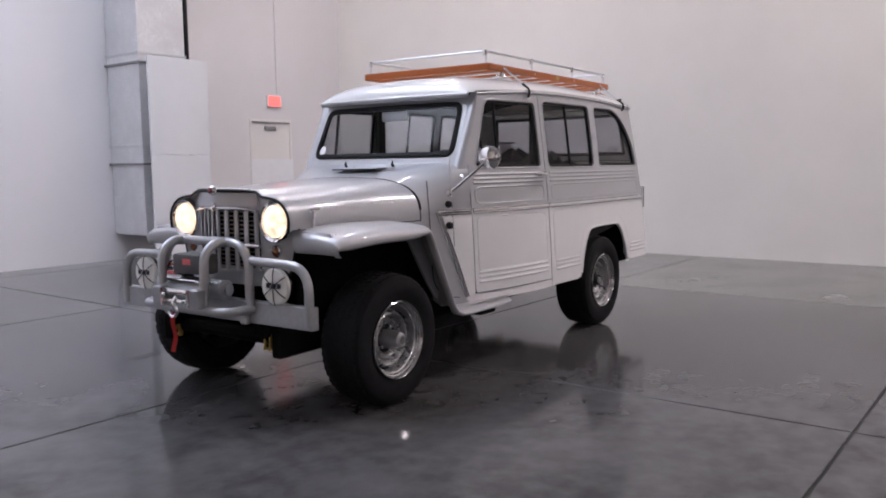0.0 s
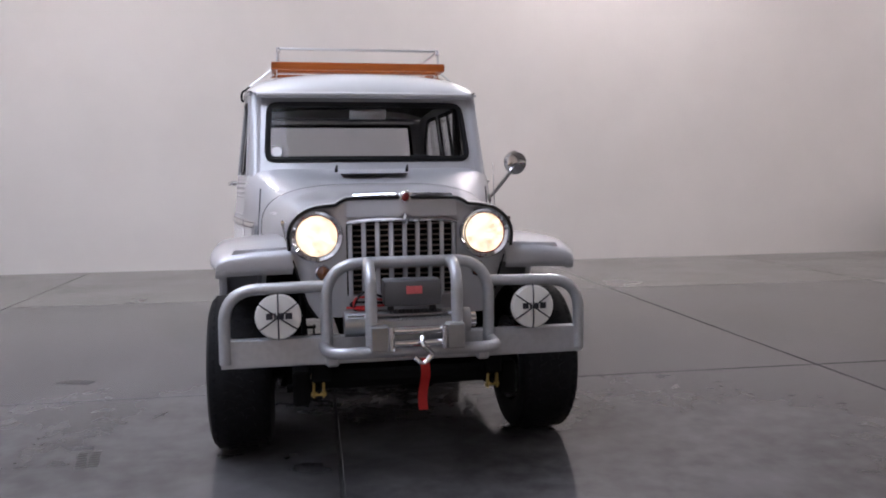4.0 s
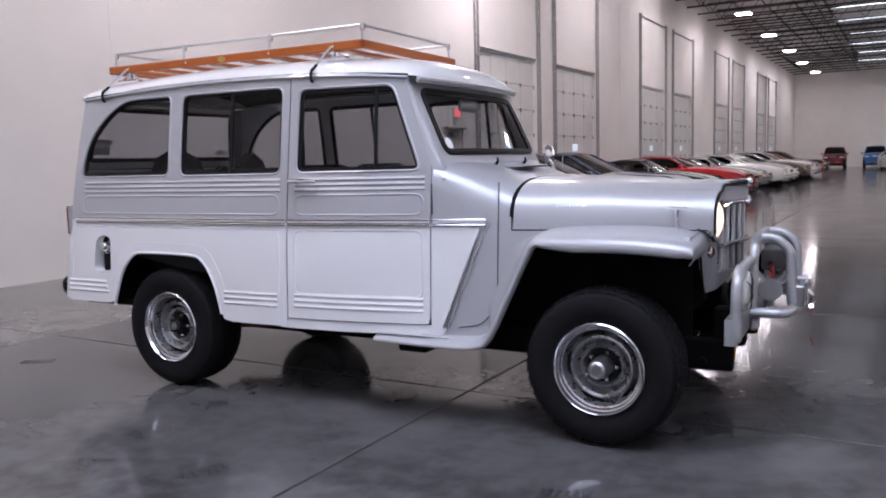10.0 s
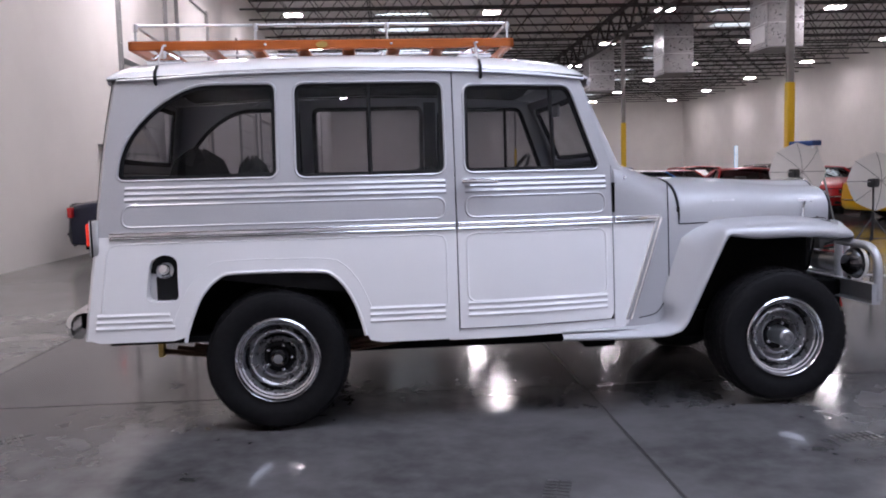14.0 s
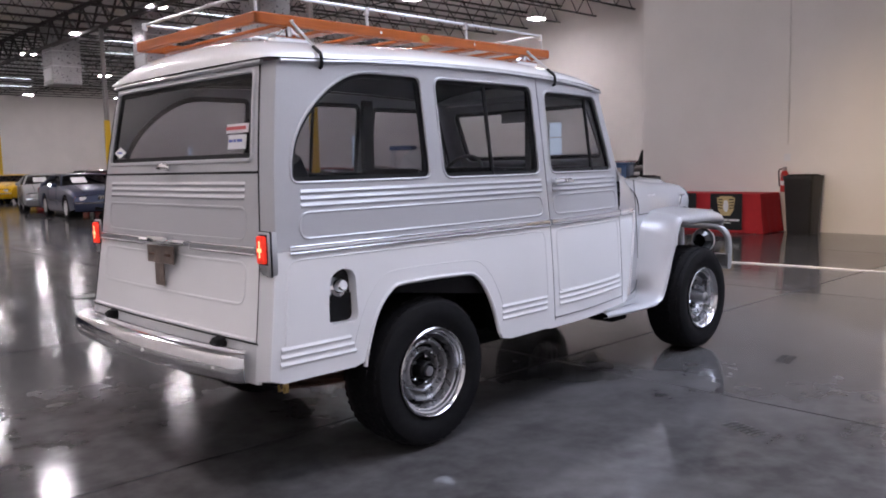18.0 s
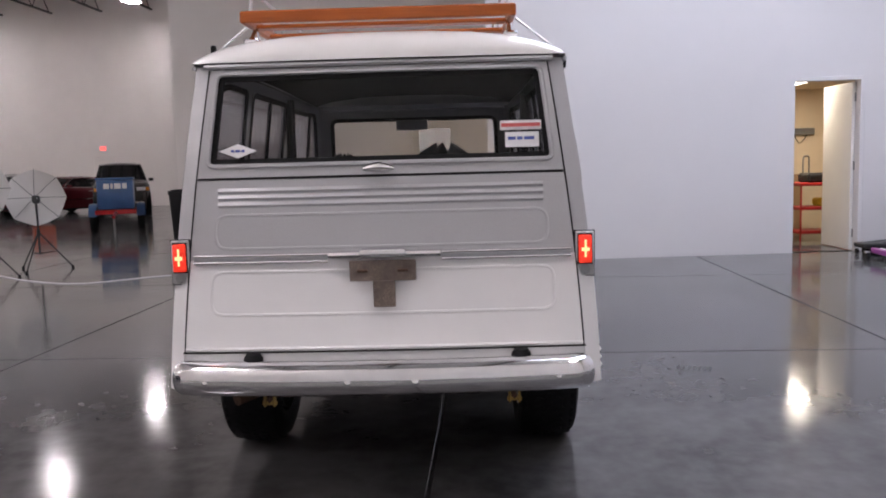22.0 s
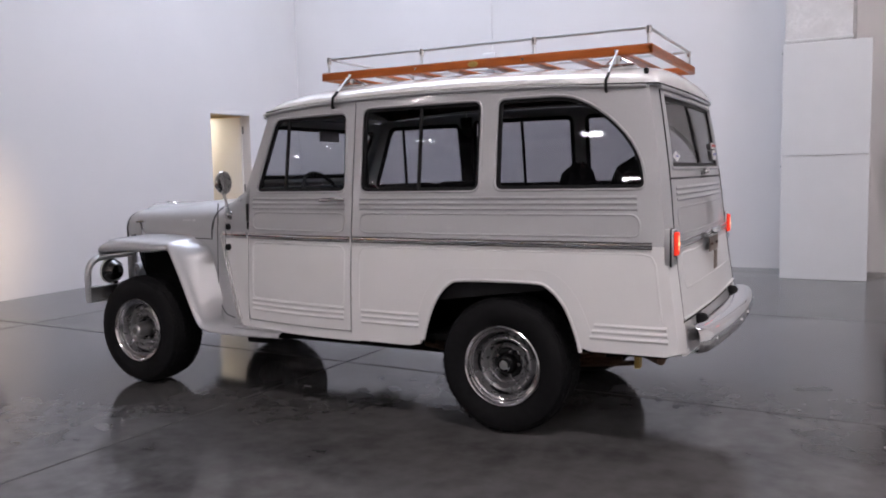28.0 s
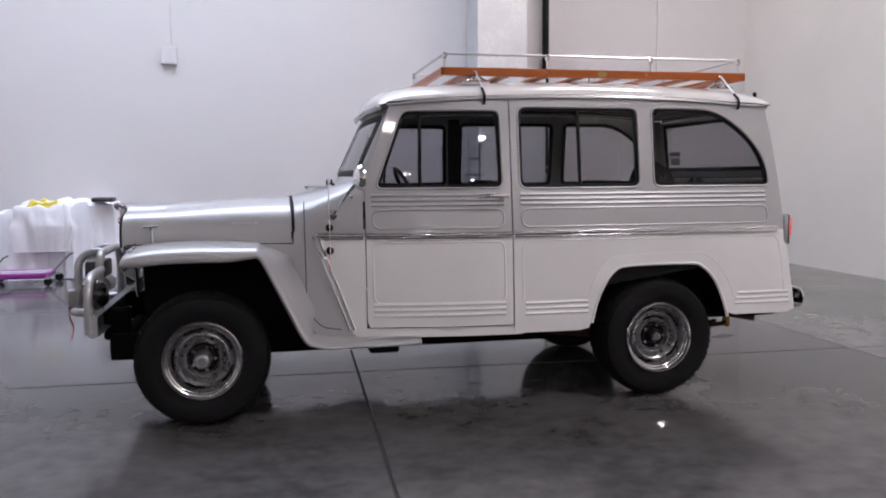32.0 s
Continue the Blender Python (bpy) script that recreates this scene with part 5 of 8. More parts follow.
for s in (-1, 1):
    rows = []
    for i, p in enumerate(fpth):
        d = (fpth[min(i + 1, len(fpth) - 1)] - fpth[max(i - 1, 0)]).normalized()
        n = Vector((-d.z, 0, d.x))
        n = -n if n.z < -0.05 else n
        if p.x > 1.69 and p.z < 0.95 and n.x < 0:
            n = -n
        yo = FOUT(p.x)
        yi = (WID(p.x) - 0.01) if p.x < 1.74 else 0.46
        yi = yi if p.z > 0.46 else WID(p.x) * 1.03 - 0.01
        yi = min(yi, yo - 0.1) if p.z > 0.46 else min(yi, yo - 0.05)
        sec = [(yi, 0.0), ((yi + yo) / 2, -0.012), (yo - 0.065, -0.024), (yo - 0.036, -0.032), (yo - 0.014, -0.046), (yo - 0.002, -0.064), (yo, -0.080), (yo - 0.006, -0.094), (yo - 0.02, -0.102), (yo - 0.04, -0.101)]
        k_ = 0.50 if p.z < 0.455 else 0.56 + 0.44 * side_smooth(p.x, 0.88, 1.22)
        if p.x > 1.5:
            n = Vector((0, 0, 1))
            k_ = min(1.0, max(0.12, (p.z - 0.872) / 0.10))
        leg = min(1.0, max(0.0, (0.955 - p.z) / 0.10)) * min(1.0, max(0.0, (p.z - 0.455) / 0.10)) if p.x < 1.1 else 0.0
        back = [0.115, 0.040, 0.006] + [0.0] * 7   # the leg hollows back to the body
        rows.append([Vector((p.x, s * y, p.z)) + n * (o * k_ + leg * q) for (y, o), q in zip(sec, back)])
    fe = part("front_fender", grid(rows), "silver", wagon, "silver flared front fender with step")
    part("fender_front", sheet([(0.44, 0.875), (0.70, 0.86), (0.73, 0.90), (0.70, 0.955), (0.47, 0.965)], [], lambda y, z: (1.702, s * y, z), 0.02, 0.08), "silver", fe)
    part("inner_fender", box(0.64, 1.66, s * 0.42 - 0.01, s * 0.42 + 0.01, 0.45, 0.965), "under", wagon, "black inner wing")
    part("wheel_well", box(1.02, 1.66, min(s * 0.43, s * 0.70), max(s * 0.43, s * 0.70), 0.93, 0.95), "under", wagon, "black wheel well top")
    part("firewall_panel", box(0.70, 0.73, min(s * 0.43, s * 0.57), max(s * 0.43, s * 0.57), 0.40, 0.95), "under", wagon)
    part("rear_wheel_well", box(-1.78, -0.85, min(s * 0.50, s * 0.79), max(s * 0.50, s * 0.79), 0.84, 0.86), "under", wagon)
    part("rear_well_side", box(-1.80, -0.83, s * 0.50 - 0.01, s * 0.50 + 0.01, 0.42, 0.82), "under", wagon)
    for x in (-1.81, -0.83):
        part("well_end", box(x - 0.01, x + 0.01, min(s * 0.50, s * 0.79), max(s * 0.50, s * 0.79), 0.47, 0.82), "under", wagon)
    part("step_bracket", box(0.25, 0.42, min(s * 0.60, s * 0.78), max(s * 0.60, s * 0.78), 0.345, 0.395, 0.01), "under", wagon, "black step bracket")

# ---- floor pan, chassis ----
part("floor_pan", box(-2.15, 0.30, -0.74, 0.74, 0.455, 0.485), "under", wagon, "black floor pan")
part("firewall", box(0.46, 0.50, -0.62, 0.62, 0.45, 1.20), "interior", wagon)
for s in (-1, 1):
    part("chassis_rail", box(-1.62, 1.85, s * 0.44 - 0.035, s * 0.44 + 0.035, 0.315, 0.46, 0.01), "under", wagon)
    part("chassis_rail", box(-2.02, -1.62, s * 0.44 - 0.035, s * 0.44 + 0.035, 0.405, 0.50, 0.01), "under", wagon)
    for x in (-1.3275, 1.3275):
        sp = bmesh.new()
        ys = 0.37 if x > 0 else 0.52
        for k in range(4):
            w = 0.64 - 0.09 * k
            tube([(x + w * q * (0.8 if x * q > 0 and x > 0 else 1.0), s * ys, 0.325 + 0.012 * k + 0.05 * abs(q) ** 2) for q in np.linspace(-1, 1, 9)], 0.014, 4, False, sp)
        part("leaf_spring", sp, "rust" if x < 0 else "under", wagon, "dark leaf spring")
        part("shock_absorber", tube([(x + 0.12, s * 0.50, 0.30), (x + 0.02, s * 0.44, 0.62)], 0.028, 8), "under", wagon)
        for q in (-0.63, 0.505 if x > 0 else 0.63):
            shk = bmesh.new()
            for dy in (-0.020, 0.020):
                box(x + q - 0.015, x + q + 0.015, s * ys + dy - 0.005, s * ys + dy + 0.005, 0.345, 0.45, 0.004, shk)
            for dz in (0.36, 0.435):
                tube([(x + q, s * ys - 0.031, dz), (x + q, s * ys + 0.031, dz)], 0.009, 7, False, shk)
            part("spring_shackle", shk, "gold" if q * x > 0 else "under", wagon, "gold zinc spring shackle")
for x in (-1.3275, 1.3275):
    part("axle_tube", tube([(x, -0.62, 0.36), (x, 0.62, 0.36)], 0.045, 10), "under", wagon)
    part("differential", lathe([(0.0, -0.12), (0.08, -0.1), (0.13, -0.03), (0.13, 0.03), (0.08, 0.1), (0.0, 0.12)], 14, Matrix.Translation((x, 0.12 if x > 0 else 0.0, 0.35)) @ pose(0, 0, 0, 0, 90, 0)), "under", wagon)
part("muffler", tube([(-1.92, -0.1, 0.45), (-1.64, -0.1, 0.45)], 0.08, 12, squash=(1.5, 0.8)), "under", wagon)
part("tail_pipe", tube([(-1.72, 0.25, 0.42), (-1.95, 0.5, 0.44), (-2.1, 0.62, 0.42)], 0.028, 8), "rust", wagon, "rusty tail pipe")
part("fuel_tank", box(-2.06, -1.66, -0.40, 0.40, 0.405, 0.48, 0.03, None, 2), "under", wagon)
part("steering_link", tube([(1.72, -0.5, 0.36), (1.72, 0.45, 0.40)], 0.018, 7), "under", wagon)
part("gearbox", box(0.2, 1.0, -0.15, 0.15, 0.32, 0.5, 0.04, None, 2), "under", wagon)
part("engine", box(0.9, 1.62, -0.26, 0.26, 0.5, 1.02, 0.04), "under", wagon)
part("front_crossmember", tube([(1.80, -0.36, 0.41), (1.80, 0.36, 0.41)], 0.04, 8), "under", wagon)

# ---- wheels ----
def wheel(front):
    w = thing("wheel", "", "")
    out = []
    R, HWID = 0.362, 0.128
    prof = [(0.215, -HWID + 0.01), (0.25, -HWID - 0.006), (0.30, -HWID - 0.010), (0.332, -HWID + 0.002), (0.3505, -HWID + 0.03), (0.357, -0.05), (0.357, 0.05), (0.3505, HWID - 0.03), (0.332, HWID - 0.002), (0.30, HWID + 0.010), (0.25, HWID + 0.006), (0.215, HWID - 0.01)]
    ty = lathe(prof, 56, None, None, False)
    for k in range(56):
        a = 6.28318 * k / 56
        for j, (h, wdt, da) in enumerate(((-0.09, 0.05, 0.0), (-0.043, 0.045, 0.5), (0.0, 0.03, 0.0), (0.043, 0.045, 0.5), (0.09, 0.05, 0.0))):
            ang = a + da * 6.28318 / 56
            r0, r1 = 0.347, (R - 0.002 if abs(h) < 0.08 else R - 0.0115)
            m = Matrix.Rotation(ang, 4, "Z") @ Matrix.Translation(((r0 + r1) / 2, 0, h)) @ Matrix.Rotation(0.35 * (1 if k % 2 else -1), 4, "X")
            b = bmesh.new()
            bmesh.ops.create_cube(b, size=1)
            bmesh.ops.transform(b, matrix=m @ Matrix.Diagonal((r1 - r0, 0.026, wdt * 0.8, 1)), verts=b.verts)
            out.append(b)
    vs, fs = [], []
    for b in out:
        k = len(vs)
        b.verts.index_update()
        vs += [tuple(v.co) for v in b.verts]
        fs += [tuple(k + v.index for v in f.verts) for f in b.faces]
        b.free()
    tread = bpy.data.meshes.new("tread")
    tread.from_pydata(vs, [], fs)
    t = part("tyre", ty, "rubber", w, "black all-terrain tyre")
    tread.materials.append(M["rubber"])
    tr_ = new("tread", tread)
    tr_.parent = w
    tagged(tr_, kind="stuff")
    part("rim", lathe([(0.212, HWID - 0.02), (0.213, HWID + 0.000), (0.208, HWID + 0.005), (0.203, HWID - 0.001), (0.198, HWID - 0.016), (0.190, HWID - 0.020), (0.186, HWID - 0.032), (0.178, HWID - 0.036)], 48, None, None, False), "wheelchrome", w, "chrome trim ring")
    part("rim_barrel", lathe([(0.205, -HWID), (0.18, -0.04), (0.168, 0.03), (0.170, HWID - 0.066), (0.178, HWID - 0.035)], 36, None, None, False), "wheelsilver", w)
    part("disc", lathe([(0.172, HWID - 0.075), (0.160, HWID - 0.090), (0.152, HWID - 0.074), (0.146, HWID - 0.060), (0.138, HWID - 0.056), (0.130, HWID - 0.062), (0.123, HWID - 0.088), (0.113, HWID - 0.098), (0.104, HWID - 0.078), (0.094, HWID - 0.070), (0.086, HWID - 0.078), (0.080, HWID - 0.108), (0.045, HWID - 0.112)], 40, None, None, False), "wheelsilver", w, "silver steel rally wheel centre")
    for k in range(5):
        a = 6.28318 * k / 5
        part("wheel_slot", tube([(0.163 * math.cos(a + q), 0.163 * math.sin(a + q), HWID - 0.083) for q in np.linspace(-0.36, 0.36, 9)], [0.003, 0.008, 0.010, 0.011, 0.011, 0.011, 0.010, 0.008, 0.003], 6), "seal", w, "dark slot")
        part("lug_nut", lathe([(0.011, 0.0), (0.011, 0.018), (0.006, 0.024), (0.0, 0.024)], 6, Matrix.Rotation(a + 0.6, 4, "Z") @ Matrix.Translation((0.064, 0, HWID - 0.092))), "chrome", w)
    # black ring added to paint the shade deep in the wheel centre
    part("hub_plate", lathe([(0.045, HWID - 0.106), (0.060, HWID - 0.092), (0.078, HWID - 0.096), (0.081, HWID - 0.104)], 28, None, None, False), "seal", w, "black brake drum face")
    if front:
        part("locking_hub", lathe([(0.05, HWID - 0.105), (0.048, HWID - 0.03), (0.042, HWID - 0.01), (0.04, HWID + 0.012), (0.03, HWID + 0.02), (0.0, HWID + 0.022)], 20), "steel", w, "steel locking hub")
        part("hub_badge", lathe([(0.0, HWID + 0.0245), (0.022, HWID + 0.024)], 14), "grey", w)
    else:
        part("centre_cap", lathe([(0.046, HWID - 0.105), (0.044, HWID - 0.045), (0.036, HWID - 0.035)], 20, None, None, False), "seal", w, "black centre ring")
        part("axle_end", lathe([(0.026, HWID - 0.105), (0.024, HWID - 0.03), (0.0, HWID - 0.028)], 14), "steel", w)
    return w


def fit_wheel(src, at, rz):
    """Places a wheel's parts as one part of the wagon."""
    src.parent = wagon
    src.matrix_basis = Matrix.Translation(at) @ Matrix.Rotation(radians(rz), 4, "Z") @ Matrix.Rotation(radians(-90), 4, "X")


for x, front in ((1.325, True), (-1.325, False)):
    a = wheel(front)
    b = copy_thing(a, Matrix.Identity(4))
    fit_wheel(a, (x, 0.70, 0.362), 0)
    fit_wheel(b, (x, -0.70, 0.362), 180)

# ---- front bumper, bar and winch ----
BX = 1.905
bmp = bmesh.new()
prof_ = [(BX - 0.05, 0.606), (BX - 0.05, 0.612), (BX - 0.003, 0.612), (BX, 0.609), (BX, 0.503), (BX - 0.003, 0.50), (BX - 0.05, 0.50), (BX - 0.05, 0.506), (BX - 0.012, 0.512), (BX - 0.012, 0.600)]
ends = [[bmp.verts.new((x, y, z)) for x, z in prof_] for y in (-0.745, 0.745)]
skin(bmp, ends, True)
for k, e_ in enumerate(ends):
    sgn = 1 if k else -1
    cap_ = [bmp.verts.new((x, sgn * 0.751, z)) for x, z in ((BX - 0.05, 0.612), (BX - 0.003, 0.612), (BX, 0.609), (BX, 0.503), (BX - 0.003, 0.50), (BX - 0.05, 0.50))]
    bmp.faces.new(cap_)
    for i, j, p_, q_ in ((1, 2, 0, 1), (2, 3, 1, 2), (3, 4, 2, 3), (4, 5, 3, 4), (5, 6, 4, 5)):
        bmp.faces.new((e_[i], e_[j], cap_[q_], cap_[p_]))
bumper = part("front_bumper", bmp, "hammer", wagon, "silver channel bumper", False)
for s in (-1, 1):
    part("bumper_mount", box(1.75, BX - 0.012, s * 0.36 - 0.04, s * 0.36 + 0.04, 0.42, 0.60, 0.01), "under", bumper)
    part("tow_bracket", box(BX, BX + 0.04, s * 0.31 - 0.03, s * 0.31 + 0.02, 0.495, 0.55, 0.008), "hammer", bumper, "tow tab")
    part("outer_hoop", tube(rounded_path([(BX - 0.006, s * 0.735, 0.52), (BX - 0.006, s * 0.735, 0.812), (BX + 0.0, s * 0.34, 0.820)], 0.135, 9), 0.0235, 12), "hammer", bumper, "bent tube lamp guard")
    part("centre_arch", tube(rounded_path([(BX + 0.01, s * 0.17, 0.905), (BX + 0.08, s * 0.17, 0.915), (BX + 0.155, s * 0.17, 0.86), (BX + 0.165, s * 0.17, 0.60)], 0.10, 8), 0.0235, 12), "hammer", bumper, "bent tube winch guard")
part("push_bar", tube(rounded_path([(BX + 0.01, -0.335, 0.56), (BX + 0.01, -0.335, 0.91), (BX + 0.01, 0.335, 0.91), (BX + 0.01, 0.335, 0.56)], 0.15, 9), 0.0235, 12), "hammer", bumper, "bent tube push bar")
part("lower_loop", tube(rounded_path([(BX + 0.0, -0.345, 0.575), (BX + 0.165, -0.335, 0.575), (BX + 0.165, 0.335, 0.575), (BX + 0.0, 0.345, 0.575)], 0.12, 9), 0.0235, 12), "hammer", bumper, "bent tube winch loop")
for s in (-1, 1):
    fm = Matrix.Translation((BX - 0.02, s * 0.525, 0.705)) @ pose(0, 0, 0, 0, 90, 0)
    fl = part("driving_lamp", lathe([(0.0, -0.05), (0.05, -0.045), (0.08, -0.015), (0.09, 0.01), (0.09, 0.03)], 28, fm), "glossblack", wagon, "round driving lamp with a white cover")
    part("lamp_cover", lathe([(0.091, 0.018), (0.091, 0.034), (0.085, 0.042), (0.05, 0.046), (0.0, 0.047)], 28, fm), "cover", fl, "white plastic cover")
    wires = bmesh.new()
    for a in (35, 90, 145):
        c, d = math.cos(radians(a)), math.sin(radians(a))
        tube([(BX + 0.03 - 0.012 * abs(q) ** 6, s * 0.525 + 0.092 * q * c, 0.705 + 0.092 * q * d) for q in np.linspace(-1, 1, 9)], 0.003, 4, False, wires)
    part("cover_strap", wires, "ink", fl, "thin black straps")
    part("cover_mark", text_bars([0.026, 0.008, 0.026, 0.027], 0.025, 0.005, (BX + 0.0285, s * 0.525 - 0.047, 0.697), (0, 1, 0), (0, 0, 1)), "ink", fl, "dark print", False)
    part("lamp_bracket", box(BX - 0.04, BX - 0.01, s * 0.525 - 0.02, s * 0.525 + 0.02, 0.605, 0.63), "chrome", fl)
winch = part("winch", tube([(BX + 0.08, -0.27, 0.675), (BX + 0.08, -0.09, 0.675)], 0.052, 20), "steel", wagon, "electric winch with grey housing")
part("winch_motor", tube([(BX + 0.08, 0.12, 0.675), (BX + 0.08, 0.235, 0.675)], 0.05, 20), "hammer", winch)
part("winch_drum", tube([(BX + 0.08, -0.09, 0.675), (BX + 0.08, 0.12, 0.675)], 0.036, 18), "steel", winch)
rope = bmesh.new()
for k in range(13):
    y = -0.08 + k * 0.0155
    tube([(BX + 0.08 + 0.045 * math.cos(a), y, 0.675 + 0.045 * math.sin(a)) for a in np.linspace(0, 6.283, 17)[:-1]], 0.007, 5, True, rope)
part("winch_rope", rope, "steel", winch, "steel winch cable")
cb = part("winch_control_box", box(BX + 0.02, BX + 0.135, -0.115, 0.115, 0.745, 0.848, 0.012, None, 2), "boxgrey", winch, "dark grey control box")
part("box_label", box(BX + 0.134, BX + 0.137, -0.028, 0.035, 0.795, 0.825), "sticker_red", cb, "red label plate", False)
for y in (-0.085, 0.085):
    part("box_post", box(BX + 0.07, BX + 0.095, y - 0.012, y + 0.012, 0.70, 0.75), "black", cb)
part("winch_end_cap", tube([(BX + 0.08, 0.235, 0.675), (BX + 0.08, 0.26, 0.675)], 0.03, 14), "chrome", winch)
part("tie_rod", tube([(BX + 0.13, -0.26, 0.71), (BX + 0.13, 0.2, 0.71)], 0.008, 6), "chrome", winch)
for k in range(4):
    cabl = tube(smooth_path([(BX + 0.05, -0.10, 0.77 - 0.01 * k), (BX + 0.08, -0.19 - 0.02 * k, 0.80 - 0.02 * k), (BX + 0.085, -0.23, 0.74), (BX + 0.08, -0.2 + 0.02 * k, 0.72)], 5), 0.005, 5)
    part("winch_cable", cabl, "red" if k % 2 else "seal", winch, "red power cable" if k % 2 else "black power cable")
fa = bmesh.new()
for y in (-0.145, 0.155):
    box(BX + 0.15, BX + 0.22, y - 0.035, y + 0.035, 0.585, 0.685, 0.006, fa)
box(BX + 0.155, BX + 0.165, -0.15, 0.16, 0.575, 0.695, 0, fa)
part("fairlead_frame", fa, "steel", winch, "steel roller fairlead")
for z in (0.61, 0.66):
    part("fairlead_roller", tube([(BX + 0.19, -0.11, z), (BX + 0.19, 0.12, z)], 0.017, 12), "chrome", winch)
for y in (-0.1, 0.11):
    part("side_roller", tube([(BX + 0.215, y, 0.59), (BX + 0.215, y, 0.68)], 0.014, 10), "chrome", winch)
hk = part("winch_hook", tube(smooth_path([(BX + 0.22, 0.02, 0.64), (BX + 0.24, 0.02, 0.61), (BX + 0.24, 0.05, 0.575), (BX + 0.24, 0.02, 0.54), (BX + 0.24, -0.015, 0.565)], 6), 0.011, 8), "chrome", winch, "steel cable hook")
st = grid([[(BX + 0.242 + 0.01 * math.sin(k * 0.9), 0.02 + dy + 0.006 * math.sin(k * 0.7), 0.56 - k * 0.025) for dy in (-0.018, 0.0, 0.018)] for k in range(9)])
ext = bmesh.ops.solidify(st, geom=st.faces[:], thickness=0.003)
part("hook_strap", st, "redstrap", hk, "red nylon hook strap")

# ---- mirror, aerial, bolts ----
mp = smooth_path([(0.60, 0.672, 1.13), (0.585, 0.71, 1.16), (0.53, 0.80, 1.25), (0.485, 0.855, 1.31)], 4)
mi = part("door_mirror", tube(mp, 0.010, 8), "chrome", wagon, "chrome stalk mirror")
mh = Matrix.Translation((0.468, 0.872, 1.335)) @ pose(0, 0, 0, 0, 90, 8)
part("mirror_head", lathe([(0.07, -0.012), (0.072, 0.0), (0.062, 0.02), (0.03, 0.034), (0.0, 0.038)], 24, mh), "chrome", mi, "round chrome mirror head")
part("mirror_face", lathe([(0.0, -0.0125), (0.066, -0.0125)], 24, mh), "mirror", mi, "mirror glass")
part("mirror_foot", lathe([(0.03, 0.0), (0.026, 0.012), (0.0, 0.016)], 14, Matrix.Translation((0.605, 0.668, 1.125)) @ pose(0, 0, 0, -90, 0, 0)), "chrome", mi)
ps = on_side(1)
for z in (1.055, 0.925):
    c = Vector(ps(0.625, z, 0.0))
    part("aerial_base", lathe([(0.022, -0.01), (0.022, 0.012), (0.014, 0.026), (0.0, 0.03)], 14, Matrix.Translation(c) @ pose(0, 0, 0, -90, 0, 0)), "seal", wagon, "black aerial mount")
part("aerial", tube([ps(0.625, 0.80, 0.032), ps(0.625, 1.05, 0.034), ps(0.63, 1.33, 0.05)], 0.003, 5), "chrome", wagon, "thin radio aerial")
part("roof_aerial", lathe([(0.012, 0.0), (0.012, 0.03), (0.0, 0.036)], 8, Matrix.Translation((-2.03, 0.66, DROOF(-2.0) + 0.06))), "seal", wagon)
for s in (-1, 1):
    part("cowl_mirror_stub", tube([(0.50, s * 0.655, 1.22), (0.50, s * 0.70, 1.225)], 0.008, 6), "chrome", wagon)

# ---- interior ----
def seat(x, w, y, z, h, name):
    st_ = part(name, box(x - 0.04, x + 0.46, y - w, y + w, z, z + 0.16, 0.05, None, 3), "seat", wagon, "dark grey cloth seat")
    bk = box(-0.07, 0.07, -w, w, 0.0, h, 0.06, None, 3)
    bmesh.ops.transform(bk, matrix=pose(x - 0.02, y, z + 0.1, 0, -12, 0), verts=bk.verts)
    part("seat_back", bk, "seat", st_)


for y in (-0.34, 0.34):
    seat(-0.42, 0.27, y, 0.72, 0.50, "front_seat")
seat(-1.30, 0.58, 0.0, 0.74, 0.47, "rear_seat")
part("cargo_floor", box(-2.08, -1.35, -0.49, 0.49, 0.83, 0.85), "interior", wagon)
for q, (x, y, a, b_, h) in enumerate(((-1.78, -0.25, 0.26, 0.30, 0.58), (-1.55, 0.22, 0.17, 0.22, 0.55), (-1.86, 0.26, 0.14, 0.2, 0.46))):
    lump = []
    for f in (1.0, 1.03, 0.96, 0.8, 0.5, 0.12):
        z = 0.85 + h * (1 - f ** 3 * 0.94) if f < 1.0 else 0.85
        lump.append([(x + a * f * math.cos(t) * (1 + 0.12 * math.sin(3 * t + q)), y + b_ * f * math.sin(t), z + 0.02 * math.sin(5 * t + q)) for t in np.linspace(0, 6.283, 25)[:-1]])
    part("cargo_bundle", grid(lump, None, True), "seat", wagon, "dark cargo under the rear glass")
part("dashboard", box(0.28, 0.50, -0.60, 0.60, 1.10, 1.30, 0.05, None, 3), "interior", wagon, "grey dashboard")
sw = tube([(0.10 + 0.19 * 0.5 * math.sin(a), 0.34 + 0.19 * math.cos(a), 1.22 + 0.19 * 0.87 * math.sin(a)) for a in np.linspace(0, 6.283, 29)[:-1]], 0.012, 8, True)
stw = part("steering_wheel", sw, "black", wagon, "black steering wheel")
part("steering_column", tube([(0.10, 0.34, 1.22), (0.40, 0.34, 1.06)], 0.02, 8), "black", stw)
for a in (0.3, 2.84, 4.71):
    part("spoke", tube([(0.10, 0.34, 1.22), (0.10 + 0.095 * math.sin(a), 0.34 + 0.18 * math.cos(a), 1.22 + 0.165 * math.sin(a))], 0.009, 6), "black", stw)
part("inner_mirror", box(0.285, 0.305, -0.10, 0.12, 1.595, 1.665, 0.012, None, 2), "steel", wagon, "inside rear-view mirror")
